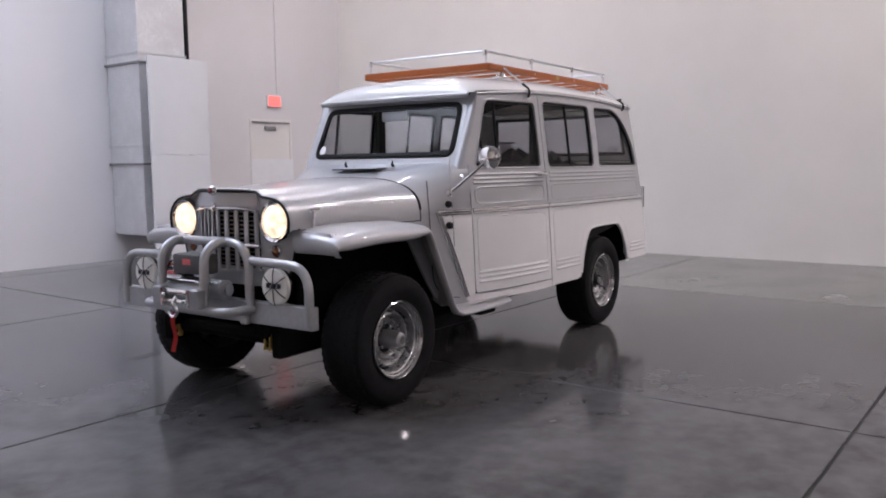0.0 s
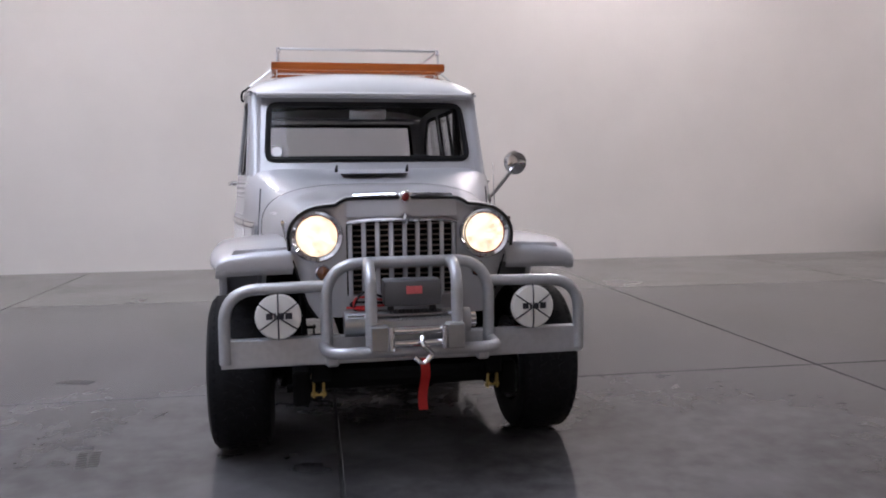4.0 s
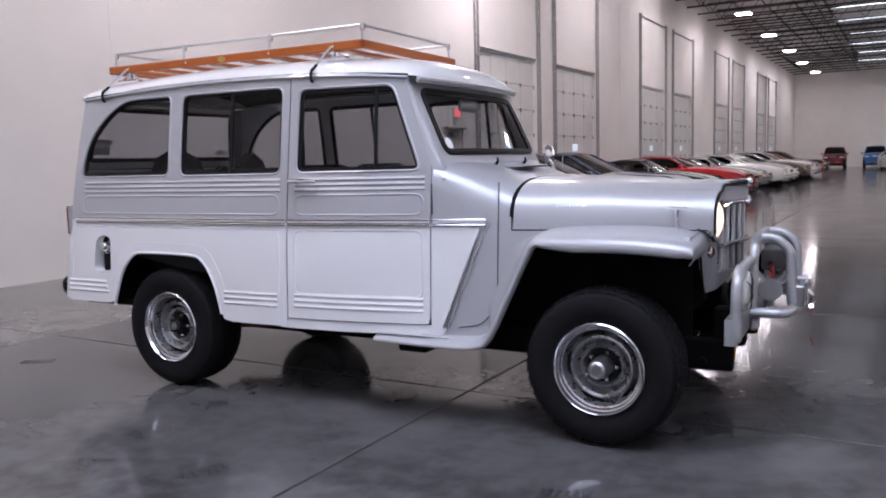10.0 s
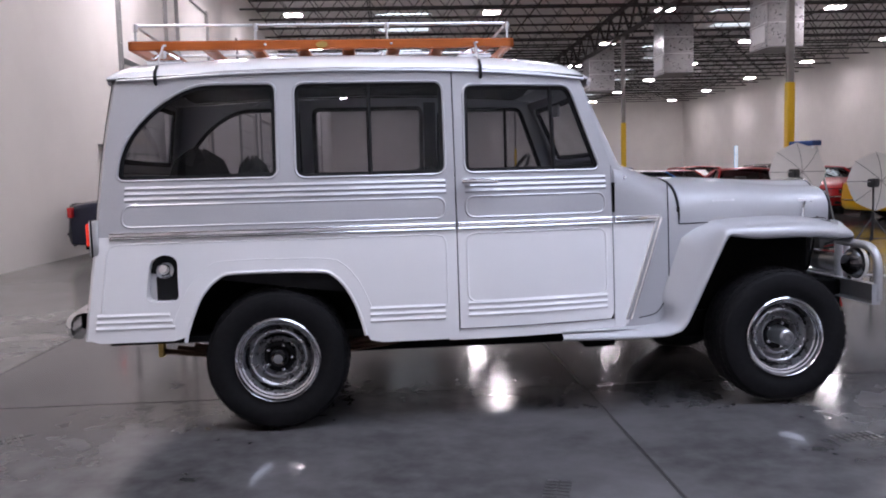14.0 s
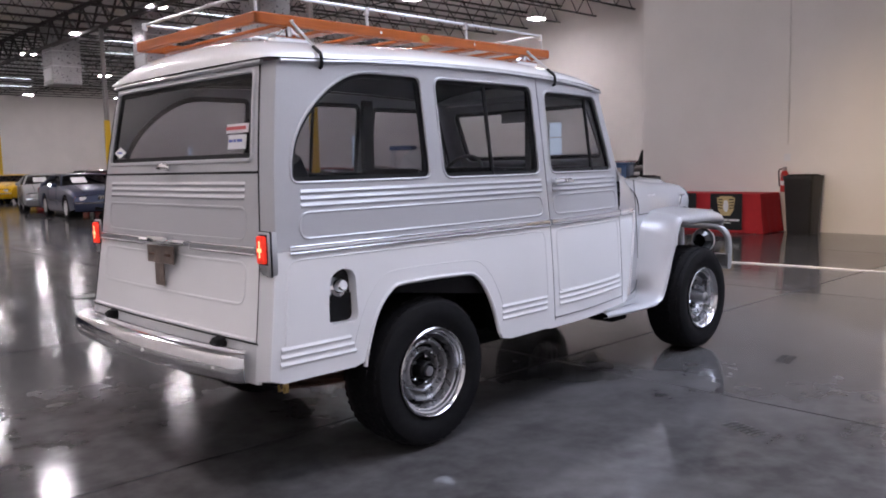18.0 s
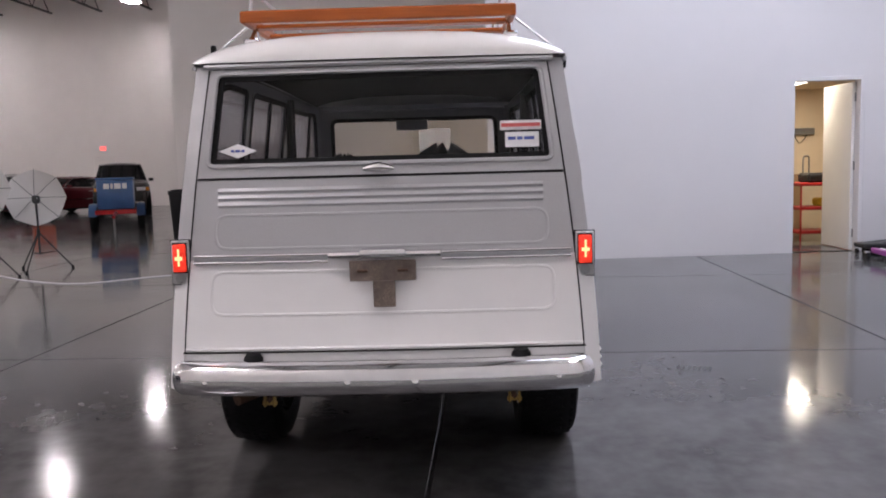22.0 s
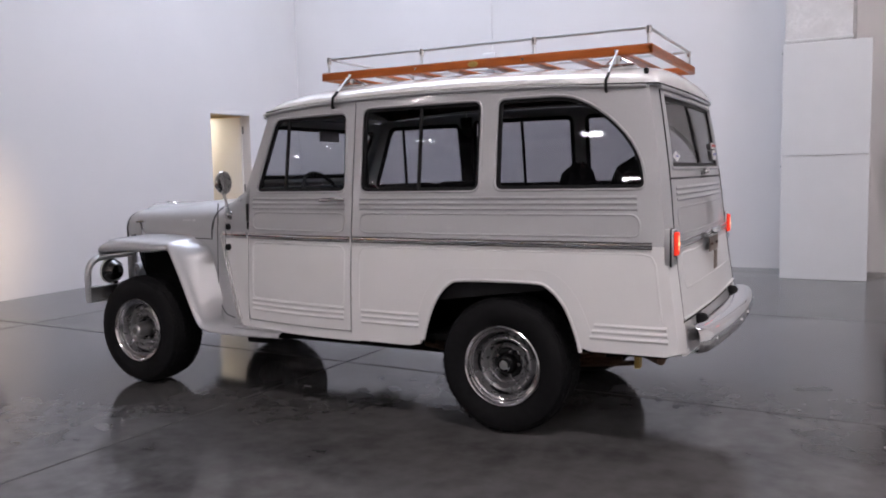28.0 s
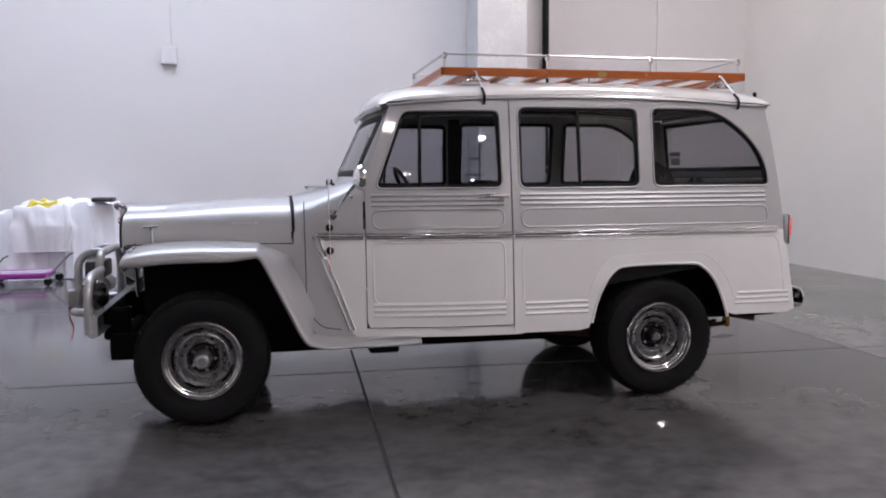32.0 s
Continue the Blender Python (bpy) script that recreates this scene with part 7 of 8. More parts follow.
for kind_, col, x, y, rz in PARK:
    src, text = KIND[kind_]
    where = "parked by the dock wall" if x < -2 else "parked in the far hall" if y > 40 else "parked in the hall"
    m_ = pose(x, y, 0, 0, 0, rz)
    if kind_ in used:
        ob = copy_thing(src, m_)
    else:
        ob = src
        ob.matrix_basis = m_
        used.add(kind_)
    recolour(ob, col, f"{DESC[col]} {text} {where}", "ivory" if col == "sky" and y < 30 else None)
    tagged(ob, group="parked cars")
    if (x, y) in SHEETS:
        z0, z1, x0, x1 = (0.97, 1.365, 1.02, 0.30) if kind_ == "sedan" else (0.94, 1.235, 0.72, 0.15)
        part("price_sheet", grid([[(x0 + (x1 - x0) * k + 0.10, q, z0 + (z1 - z0) * k + 0.03) for q in (-0.50, -0.08)] for k in (0.2, 0.75)]), "paper", ob, "white paper sheet on the windscreen", False)

# the trailer and a machine past the office corner
tr = thing("trailer", "small blue box trailer on a red chassis", "trailer", (13.22, 8.22, 0), 22)
body_ = part("box_body", box(-0.45, 0.45, -0.39, 0.39, 0.55, 1.22, 0.03, None, 2), "trailerblue", tr, "blue painted box")
part("lid", box(-0.47, 0.47, -0.41, 0.41, 1.22, 1.27, 0.02, None, 2), "trailerblue", body_)
part("side_mark", text_bars([0.12, 0.05, 0.14, 0.10], 0.12, 0.03, (-0.454, 0.24, 1.02), (0, -1, 0), (0, 0, 1)), "paper", body_, "white painted bars", False)
part("chassis", box(-0.60, 0.60, -0.44, 0.44, 0.44, 0.54, 0.01), "crimson", tr, "red steel chassis")
part("drawbar", tube([(-0.60, 0, 0.48), (-1.5, 0, 0.42)], 0.035, 8), "crimson", tr)
part("jack_leg", tube([(-1.4, 0, 0.42), (-1.4, 0, 0.0)], 0.022, 8), "grey", tr)
for s in (-1, 1):
    mt = Matrix.Translation((0.1, s * 0.52, 0.31)) @ Matrix.Rotation(radians(-90 * s), 4, "X")
    wl = part("wheel", lathe([(0.19, -0.08), (0.29, -0.08), (0.31, -0.05), (0.31, 0.05), (0.29, 0.08), (0.19, 0.08)], 26, mt, None, False), "rubber", tr, "black tyre")
    part("rim", lathe([(0.195, 0.07), (0.17, 0.05), (0.07, 0.06), (0.0, 0.065)], 20, mt, None, False), "crimson", wl)
    part("mudguard", tube([(0.1 + 0.36 * math.cos(a), s * 0.52, 0.31 + 0.36 * math.sin(a)) for a in np.linspace(0.2, 2.94, 11)], 0.02, 4, squash=(4.5, 0.5)), "trailerblue", tr)
mc = thing("machine_cabinet", "orange-red machine cabinet on castors", "machine", (17.97, 12.73, 0), 32)
part("cabinet", box(-0.34, 0.34, -0.30, 0.30, 0.12, 0.96, 0.03, None, 2), "orange", mc)
part("control_panel", box(-0.35, -0.34, -0.20, 0.20, 0.62, 0.82), "ink", mc, "dark control panel", False)
for sx in (-0.3, 0.3):
    for sy in (-0.24, 0.24):
        part("castor", tube([(sx, sy - 0.02, 0.06), (sx, sy + 0.02, 0.06)], 0.06, 12), "seal", mc)

# ---- photo area things ----
fl = thing("foam_flat", "white foam board flat standing on the floor", "panel board", (-2.31, -6.1, 0), 0, "standing flats")
part("lower_board", box(-0.475, 0.475, -0.025, 0.0, 0.0, 1.485, 0.004), "panel", fl, "", False)
part("upper_board", box(-0.475, 0.475, -0.03, 0.006, 1.49, 2.81, 0.004), "panel", fl, "", False)
dc = thing("air_duct", "bright galvanised rectangular duct down the wall", "duct", (-2.20, YS, 0), 0)
for k in range(7):
    part("duct_section", box(-0.37, 0.37, 0.03, 0.80, 0.38 + k * 1.25, 0.38 + (k + 1) * 1.25 - 0.012, 0.006), "galv", dc)
    part("duct_seam", box(-0.385, 0.385, 0.015, 0.815, 0.38 + (k + 1) * 1.25 - 0.03, 0.38 + (k + 1) * 1.25 + 0.006, 0.004), "alu", dc)
for z in (1.35, 2.72):
    part("strap", box(-0.395, 0.395, 0.0, 0.822, z, z + 0.03), "grey", dc, "grey steel strap", False)
ri = thing("sprinkler_riser", "black sprinkler drop pipe with a red valve at its end", "pipe", (-3.05, -6.95, 0))
part("pipe", tube([(0, 0, 1.42), (0, 0, 8.4)], 0.05, 14), "seal", ri)
part("pipe_clamp", box(-0.11, 0.11, -0.14, 0.06, 1.46, 1.49, 0.006), "galv", ri, "galvanised wall clamp")
part("clamp_plate", box(0.085, 0.105, -0.14, 0.06, 1.34, 1.56, 0.004), "galv", ri, "galvanised wall clamp")
part("valve", lathe([(0.0, 1.0), (0.05, 1.0), (0.05, 1.05), (0.075, 1.06), (0.075, 1.13), (0.055, 1.14), (0.055, 1.22), (0.08, 1.23), (0.08, 1.29), (0.06, 1.30), (0.06, 1.42)], 16), "seal", ri, "black valve body")
part("red_collar", lathe([(0.05, 1.055), (0.088, 1.06), (0.088, 1.125), (0.05, 1.13)], 16), "rust", ri, "rust-red collar")
part("red_cap", lathe([(0.0, 0.955), (0.055, 0.96), (0.06, 0.995), (0.03, 1.0)], 16), "red", ri, "dull red end cap")
part("gauge", lathe([(0.05, 0.0), (0.05, 0.03), (0.0, 0.034)], 14, pose(0.02, 0.05, 1.34, -90, 0, 0)), "steel", ri)
wb_ = thing("junction_box", "white square junction box on the wall", "junction box", (2.55, YS, 3.1))
part("box_body", box(-0.11, 0.11, 0.0, 0.06, -0.13, 0.13, 0.01), "wallcool", wb_)
part("box_cover", box(-0.10, 0.10, 0.06, 0.066, -0.12, 0.12, 0.003), "wallcool", wb_)
kp = thing("keypad", "dark grey access keypad on the wall", "keypad", (XE + SKEW * (-0.87 - YR), -0.87, 1.18), 95)
part("housing", box(-0.075, 0.075, 0.0, 0.05, -0.11, 0.11, 0.012, None, 2), "black", kp)
part("hood", box(-0.075, 0.075, 0.05, 0.07, 0.03, 0.11, 0.01), "black", kp)
for i in range(3):
    for j in range(3):
        part("key", box(-0.04 + i * 0.03, -0.02 + i * 0.03, 0.05, 0.055, -0.08 + j * 0.03, -0.06 + j * 0.03), "grey", kp, "", False)

# covered equipment under a sheet
cv = thing("covered_equipment", "equipment draped in white sheets with a yellow cloth", "covered goods", (0, 0, 0))


def drape(x0, x1, y0, y1, h, seed, n=64, flare=0.16, hang=0.0):
    cx, cy = (x0 + x1) / 2, (y0 + y1) / 2
    rows = []
    for f, z in ((0.12, 1.03), (0.45, 1.02), (0.75, 1.0), (0.92, 0.975), (0.99, 0.90), (1.02, 0.78), (1.04, 0.62), (1.06, 0.45), (1.09, 0.28), (1.13, 0.12), (1.0 + flare, 0.02), (1.06 + flare, 0.0)):
        row = []
        for i in range(n):
            a = 6.28318 * i / n
            c, s = math.cos(a), math.sin(a)
            sq = 1 / max(abs(c), abs(s)) ** 0.85
            fold = 1.6 - 2.6 * abs(math.sin(a * 5.5 + seed + 2.2 * noise.noise(Vector((c * 2 + seed, s * 2, z * 0.8))))) ** 0.7 + 0.5 * math.sin(a * 19 + seed * 2 + 2 * z)
            w = noise.noise(Vector((c * 2.2 + seed, s * 2.2, z * 1.8))) * 0.20 * (1.15 - z) + fold * 0.045 * max(0, 1.02 - z) ** 0.8
            zz = max(0.002, h * z + noise.noise(Vector((c * 1.8 * f, s * 1.8 * f + seed, 0))) * 0.11 * min(1, z * 1.2) + hang * (1 - z)) if z > 0.05 else 0.004 + 0.03 * z
            row.append((cx + (x1 - x0) / 2 * c * sq * (f + w), cy + (y1 - y0) / 2 * s * sq * (f + w), zz))
        rows.append(row)
    bm = grid(rows, None, True)
    bm.faces.new([v for v in bm.verts][:n])
    return bm


part("sheet", drape(3.22, 4.08, -6.98, -6.32, 1.01, 1.0, 120, 0.04), "whitecloth", cv, "draped white sheet")
part("sheet", drape(3.55, 4.12, -6.80, -6.30, 1.0, 5.1, 120, 0.16), "whitecloth", cv, "draped white sheet").location = (0, 0.02, 0.015)
part("sheet", drape(4.06, 4.86, -6.78, -6.22, 0.88, 4.2, 120, 0.10), "whitecloth", cv, "draped white sheet")
part("sheet", drape(3.80, 4.46, -6.62, -6.12, 0.62, 7.7, 110, -0.02, 0.28), "whitecloth", cv, "bunched white towel on top").location = (0, 0.0, 0.38)
part("sheet", drape(4.0, 4.40, -6.55, -6.25, 0.16, 3.3, 60, 0.1), "whitecloth", cv, "crumpled white cloth heap").location = (-0.02, 0.0, 0.83)
part("yellow_cloth", drape(3.92, 4.30, -6.5, -6.22, 0.05, 2.2, 40, 0.3), "yellowcloth", cv, "crumpled yellow cloth").location = (0.0, 0.02, 0.965)
part("black_edge", box(3.22, 3.50, -6.45, -6.2, 1.03, 1.09, 0.02), "black", cv)
rf = thing("photo_umbrella", "white ribbed photo umbrella resting on its rim", "umbrella", (5.28, -6.15, 0.0), 25)
gore = [[((0.42 * math.sin(q) * (1 - 0.035 * abs(math.sin(4 * a)))) * math.cos(a), -0.17 * math.cos(q) - 0.02, 0.44 + 0.42 * math.sin(q) * (1 - 0.035 * abs(math.sin(4 * a))) * math.sin(a)) for a in np.linspace(0, 2 * math.pi, 65)[:-1]] for q in np.linspace(0.06, math.pi / 2, 9)]
part("canopy", grid(gore, None, True), "whitecloth", rf, "white ribbed fabric")
for k in range(8):
    a = math.pi * k / 4
    part("rib", tube([(0.425 * math.sin(q) * math.cos(a), -0.165 * math.cos(q) - 0.012, 0.44 + 0.425 * math.sin(q) * math.sin(a)) for q in np.linspace(0.0, 1.6, 8)], 0.004, 5), "grey", rf)
part("shaft", tube([(0, -0.2, 0.44), (0, 0.30, 0.46)], 0.006, 6), "grey", rf)
bk = thing("black_flag", "black board leaning behind the umbrella", "board", (5.0, -6.52, 0), 30)
part("board", box(-0.02, 0.02, -0.12, 0.12, 0.0, 0.89, 0.008), "black", bk)


def dolly(x, y, rz):
    d = thing("wheel_dolly", "purple car wheel dolly with castors and a handle", "dolly", (x, y, 0), rz, "purple dollies")
    for s in (-1, 1):
        part("side_rail", box(-0.33, 0.33, s * 0.22 - 0.035, s * 0.22 + 0.035, 0.09, 0.16, 0.012), "purple", d, "purple painted rail")
        part("roller", tube([(-0.3, s * 0.14, 0.13), (0.3, s * 0.14, 0.13)], 0.028, 10), "alu", d)
    part("cross_beam", box(0.26, 0.33, -0.185, 0.185, 0.09, 0.15, 0.01), "purple", d)
    for cx in (-0.36, 0.36):
        for cy in (-0.28, 0.28):
            w = part("castor", tube([(cx, cy - 0.022, 0.05), (cx, cy + 0.022, 0.05)], 0.05, 14), "seal", d, "black castor wheel")
            part("fork", box(cx - 0.025, cx + 0.025, cy - 0.03, cy + 0.03, 0.085, 0.11), "alu", w)
    part("handle", tube([(0.33, 0, 0.13), (0.55, 0.05, 0.36), (0.60, 0.06, 0.38)], 0.012, 7), "grey", d)
    return d


dolly(4.98, -5.62, 178)
dolly(4.27, -5.84, 182)
jk = thing("floor_jack", "black floor jack with an upright handle", "floor jack", (6.05, -5.92, 0), -60)
part("chassis", box(-0.3, 0.3, -0.13, 0.13, 0.05, 0.17, 0.02), "black", jk)
part("handle", tube([(0.1, 0, 0.15), (0.1, 0, 0.62)], 0.022, 8), "black", jk, "black handle grip")
part("handle_tube", tube([(0.1, 0, 0.62), (0.1, 0, 1.22)], 0.013, 8), "grey", jk, "grey handle tube")
for cx in (-0.25, 0.25):
    part("wheel", tube([(cx, -0.15, 0.05), (cx, 0.15, 0.05)], 0.05, 12), "seal", jk)
cr = thing("creeper_seat", "low black mechanic's seat on castors", "creeper", (5.86, -5.62, 0))
part("pad", box(-0.16, 0.16, -0.16, 0.16, 0.10, 0.17, 0.03, None, 2), "black", cr)
for cx in (-0.12, 0.12):
    for cy in (-0.12, 0.12):
        part("castor", tube([(cx, cy - 0.015, 0.04), (cx, cy + 0.015, 0.04)], 0.04, 10), "seal", cr)

# the open door and the room behind it
d = tagged(thing("door_5", "open white door into a warm-lit workshop room", "door", (XE + SKEW * (-5.18 - YR), -0.13, 0)), kind="structure")
fr = bmesh.new()
for y0, y1, z0, z1 in ((-5.55, -5.495, 0, 2.43), (-4.605, -4.55, 0, 2.43), (-5.495, -4.605, 2.375, 2.43)):
    box(-0.012, 0.16, y0, y1, z0, z1, 0.004, fr)
part("door_frame", fr, "wallcool", d, "", False)
lf = box(0, 0.88, -0.022, 0.022, 0.012, 2.36, 0.004)
bmesh.ops.transform(lf, matrix=pose(0.16, -5.475, 0, 0, 0, 2), verts=lf.verts)
leaf = part("leaf", lf, "door", d, "white door leaf, standing open", False)
for z in (0.25, 1.2, 2.15):
    part("hinge", box(0.13, 0.165, -5.497, -5.485, z - 0.06, z + 0.06), "grey", leaf, "", False)
for nm, q in (("wall_room_back", (9.4, 9.5, -7.1, -3.4)), ("wall_room_side", (6.3, 9.4, -3.5, -3.4)), ("wall_room_end", (6.62, 9.4, -7.1, -7.0))):
    tagged(part(nm, box(*q, 0, 2.8), "cream", None, "", False), "cream painted workshop room wall", "wall", "", "structure")
tagged(part("ceiling_room", box(6.62, 9.5, -7.1, -3.4, 2.52, 2.57), "cream", None, "", False), "plain room ceiling", "ceiling", "", "structure")
rl = thing("room_light", "bright ceiling panel light in the room", "ceiling light", (7.75, -5.32, 2.515))
part("diffuser", box(-0.5, 0.5, -0.14, 0.14, -0.03, -0.002), "roomglow", rl, "", False)
area_lamp("room_lamp", (7.75, -5.32, 2.47), (7.75, -5.32, 0), 1.0, 0.3, 45, (1.0, 0.89, 0.74))
ct = thing("tool_cart", "red wheeled tool cart in the workshop room", "tool cart", (8.05, -5.78, 0), 6)
for k, z in enumerate((0.12, 0.5, 0.88)):
    part("tray", box(-0.25, 0.25, -0.4, 0.4, z, z + 0.05, 0.01), "red", ct)
for sx in (-0.24, 0.24):
    for sy in (-0.39, 0.39):
        part("post", tube([(sx, sy, 0.0), (sx, sy, 0.92)], 0.015, 6), "red", ct)
part("yellow_tool", box(-0.15, 0.1, -0.2, 0.05, 0.55, 0.68, 0.03), "yellow", ct)
part("black_case", box(-0.18, 0.18, -0.25, 0.25, 0.93, 1.08, 0.03), "black", ct)
part("push_handle", tube(rounded_path([(-0.1, 0.3, 1.05), (-0.1, 0.3, 1.35), (0.1, 0.1, 1.35), (0.1, 0.1, 1.05)], 0.08), 0.012, 6), "grey", ct)

ps = thing("power_strip", "grey power box with sagging cables on the room wall", "power box", (9.4, -6.0, 1.78))
part("case", box(-0.06, -0.002, -0.22, 0.16, -0.06, 0.06, 0.01), "grey", ps)
part("cable", tube(smooth_path([(-0.03, 0.16, 0.0), (-0.03, 0.26, 0.03), (-0.03, 0.34, 0.5), (-0.03, 0.30, 0.68)], 4), 0.012, 6), "seal", ps, "black cable")
part("cable", tube(smooth_path([(-0.03, -0.1, -0.06), (-0.03, 0.02, -0.2), (-0.03, 0.12, -0.06)], 4), 0.007, 5), "seal", ps, "black cable")
cb = thing("cardboard_box", "tall brown cardboard box behind the tool cart", "cardboard box", (8.95, -5.62, 0), 4)
part("carton", box(-0.2, 0.2, -0.16, 0.16, 0.0, 1.05, 0.006), "cardboard", cb)

# the office door and what stands before that wall
d = tagged(thing("door_6", "white framed glazed office door, closed", "door", (XB, 0.535, 0)), kind="structure")
st_ = bmesh.new()
w2 = 0.435
for y0, y1, z0, z1 in ((-w2, -w2 + 0.13, 0.02, 2.2), (w2 - 0.13, w2, 0.02, 2.2), (-w2 + 0.13, w2 - 0.13, 0.02, 0.28), (-w2 + 0.13, w2 - 0.13, 2.08, 2.2)):
    box(0.04, 0.085, y0, y1, z0, z1, 0.004, st_)
part("leaf_frame", st_, "door", d, "white door stile frame", False)
g = part("pane", box(0.06, 0.066, -w2 + 0.13, w2 - 0.13, 0.28, 2.08), "clear", d, "clear glass pane", False)
g.visible_shadow = False
part("notice", box(0.054, 0.058, -0.14, 0.04, 1.32, 1.52), "ink", d, "dark notice on the glass", False)
part("notice", box(0.054, 0.058, -0.16, 0.22, 1.16, 1.30), "paper", d, "white notice on the glass", False)
part("push_bar", tube([(0.03, -w2 + 0.05, 1.0), (0.03, w2 - 0.05, 1.0)], 0.014, 8), "grey", d, "grey push bar")
fr = bmesh.new()
for y0, y1, z0, z1 in ((-w2 - 0.05, -w2, 0, 2.265), (w2, w2 + 0.05, 0, 2.265), (-w2, w2, 2.205, 2.265)):
    box(-0.012, 0.12, y0, y1, z0, z1, 0.003, fr)
part("door_frame", fr, "door", d, "", False)
for nm, q in (("wall_showroom_back", (15.6, 15.7, -2.6, 4.0)), ("wall_showroom_side", (10.95, 15.6, 3.9, 4.0)), ("wall_showroom_end", (10.95, 15.6, -2.6, -2.5))):
    tagged(part(nm, box(*q, 0, 3.2), "wallcool", None, "", False), "white painted showroom wall", "wall", "", "structure")
tagged(part("ceiling_showroom", box(10.95, 15.7, -2.6, 4.0, 3.15, 3.2), "cream", None, "", False), "plain showroom ceiling", "ceiling", "", "structure")
w = tagged(thing("window_3", "bright shop window at the back of the showroom", "window", (15.59, 0, 0)), kind="structure")
part("pane", box(-0.01, 0.0, -1.2, 0.05, 0.9, 2.6), "skyglow", w, "", False)
area_lamp("showroom_lamp", (13.2, 1.0, 3.1), (13.2, 1.0, 0), 1.5, 1.5, 190, (1.0, 0.93, 0.84))
ob = copy_thing(coupe, pose(13.4, 0.7, 0, 0, 0, -80))
recolour(ob, "crimson", "orange-red coupe inside the showroom")
ob["group"] = "parked cars"
cb_ = thing("stanchion", "thin black barrier post in the showroom", "barrier post", (11.8, 0.4, 0))
part("post", tube([(0, 0, 0.02), (0, 0, 0.95)], 0.02, 8), "black", cb_)
part("foot", lathe([(0.15, 0.0), (0.15, 0.015), (0.03, 0.03)], 16), "black", cb_)


def trash_bin(x, y, label="tall black plastic rubbish bin"):
    b = thing("rubbish_bin", label, "rubbish bin", (x, y, 0), 0, "rubbish bins")
    rows = []
    for z, w in ((0.0, 0.19), (0.02, 0.20), (0.92, 0.245), (0.94, 0.258), (1.0, 0.258), (1.0, 0.24), (0.6, 0.22)):
        rows.append([(p.x, p.y, z) for p in rounded_path([(-w, -w, 0), (w, -w, 0), (w, w, 0), (-w, w, 0)], 0.06, 4, True)])
    bm = grid(rows, None, True)
    part("tub", bm, "black", b)
    part("bin_bag", lathe([(0.235, 0.93), (0.258, 1.012), (0.248, 1.02), (0.2, 0.96), (0.0, 0.9)], 26, pose(0, 0, 0, 0, 0, 10)), "seal", b, "black bin liner")
    return b


trash_bin(XB - 0.42, 2.26)
trash_bin(XB - 0.46, 5.40)
trash_bin(XB - 0.95, -0.28)
dr = thing("drawer_unit", "low wooden drawer unit by the wall", "drawer unit", (XB - 1.55, -0.36, 0))
part("carcass", box(-0.32, 0.32, -0.22, 0.22, 0.0, 0.70, 0.01), "cream", dr)
for z in (0.40, 0.55, 0.70):
    part("drawer", box(-0.30, 0.30, 0.222, 0.24, z - 0.13, z - 0.01, 0.005), "cream", dr)
part("top", box(-0.34, 0.34, -0.23, 0.25, 0.70, 0.73, 0.006), "wood", dr)
ex = thing("fire_extinguisher", "red fire extinguisher hung on the wall", "fire extinguisher", (XB, 2.73, 0.70), 90)
part("cylinder", lathe([(0.0, 0.0), (0.065, 0.005), (0.07, 0.03), (0.07, 0.30), (0.05, 0.36), (0.025, 0.38)], 18, pose(0, 0.09, 0)), "red", ex)
part("label_band", lathe([(0.0715, 0.12), (0.0715, 0.20)], 18, pose(0, 0.09, 0), None, False), "paper", ex, "pale label band")
part("valve", box(-0.03, 0.03, 0.06, 0.13, 0.38, 0.45, 0.01), "steel", ex)
part("hose", tube(smooth_path([(0.02, 0.1, 0.42), (0.10, 0.1, 0.38), (0.10, 0.09, 0.2), (0.09, 0.09, 0.1)], 5), 0.012, 7), "seal", ex)
part("wall_sign", box(-0.06, 0.06, 0.0, 0.004, 0.55, 0.68), "paper", ex, "small white sign", False)
tb = thing("display_table", "table with a red cloth and two black banners", "table", (XB - 0.50, 3.92, 0))
part("tabletop", box(-0.36, 0.36, -1.10, 1.10, 0.66, 0.69, 0.004), "grey", tb)
for sx in (-0.3, 0.3):
    for sy in (-1.0, 1.0):
        part("leg", tube([(sx, sy, 0), (sx, sy, 0.66)], 0.016, 6), "grey", tb)
cl = thing("tablecloth", "red tablecloth hanging to the floor on the table", "tablecloth", (XB - 0.50, 3.92, 0))
rows = []
for f, z in ((0.0, 0.700), (1.0, 0.700), (1.012, 0.67), (1.03, 0.45), (1.05, 0.2), (1.075, 0.012)):
    loop = densify([(-0.37 * f - 0.001, -1.11 * f - 0.001), (0.37 * f + 0.001, -1.11 * f - 0.001), (0.37 * f + 0.001, 1.11 * f + 0.001), (-0.37 * f - 0.001, 1.11 * f + 0.001)], 10)
    per = []
    base_loop = densify([(-0.37, -1.11), (0.37, -1.11), (0.37, 1.11), (-0.37, 1.11)], 0.05)
    for i, (px_, py_) in enumerate(base_loop):
        wv = 0.02 * math.sin(i * 1.35) * max(0, 0.69 - z) / 0.69 + 0.012 * math.sin(i * 0.57)*max(0, 0.69 - z)
        per.append((px_ * (f + wv * 1.4), py_ * (f + wv * 0.5), z))
    rows.append(per)
part("cloth", grid(rows, None, True), "redcloth", cl)
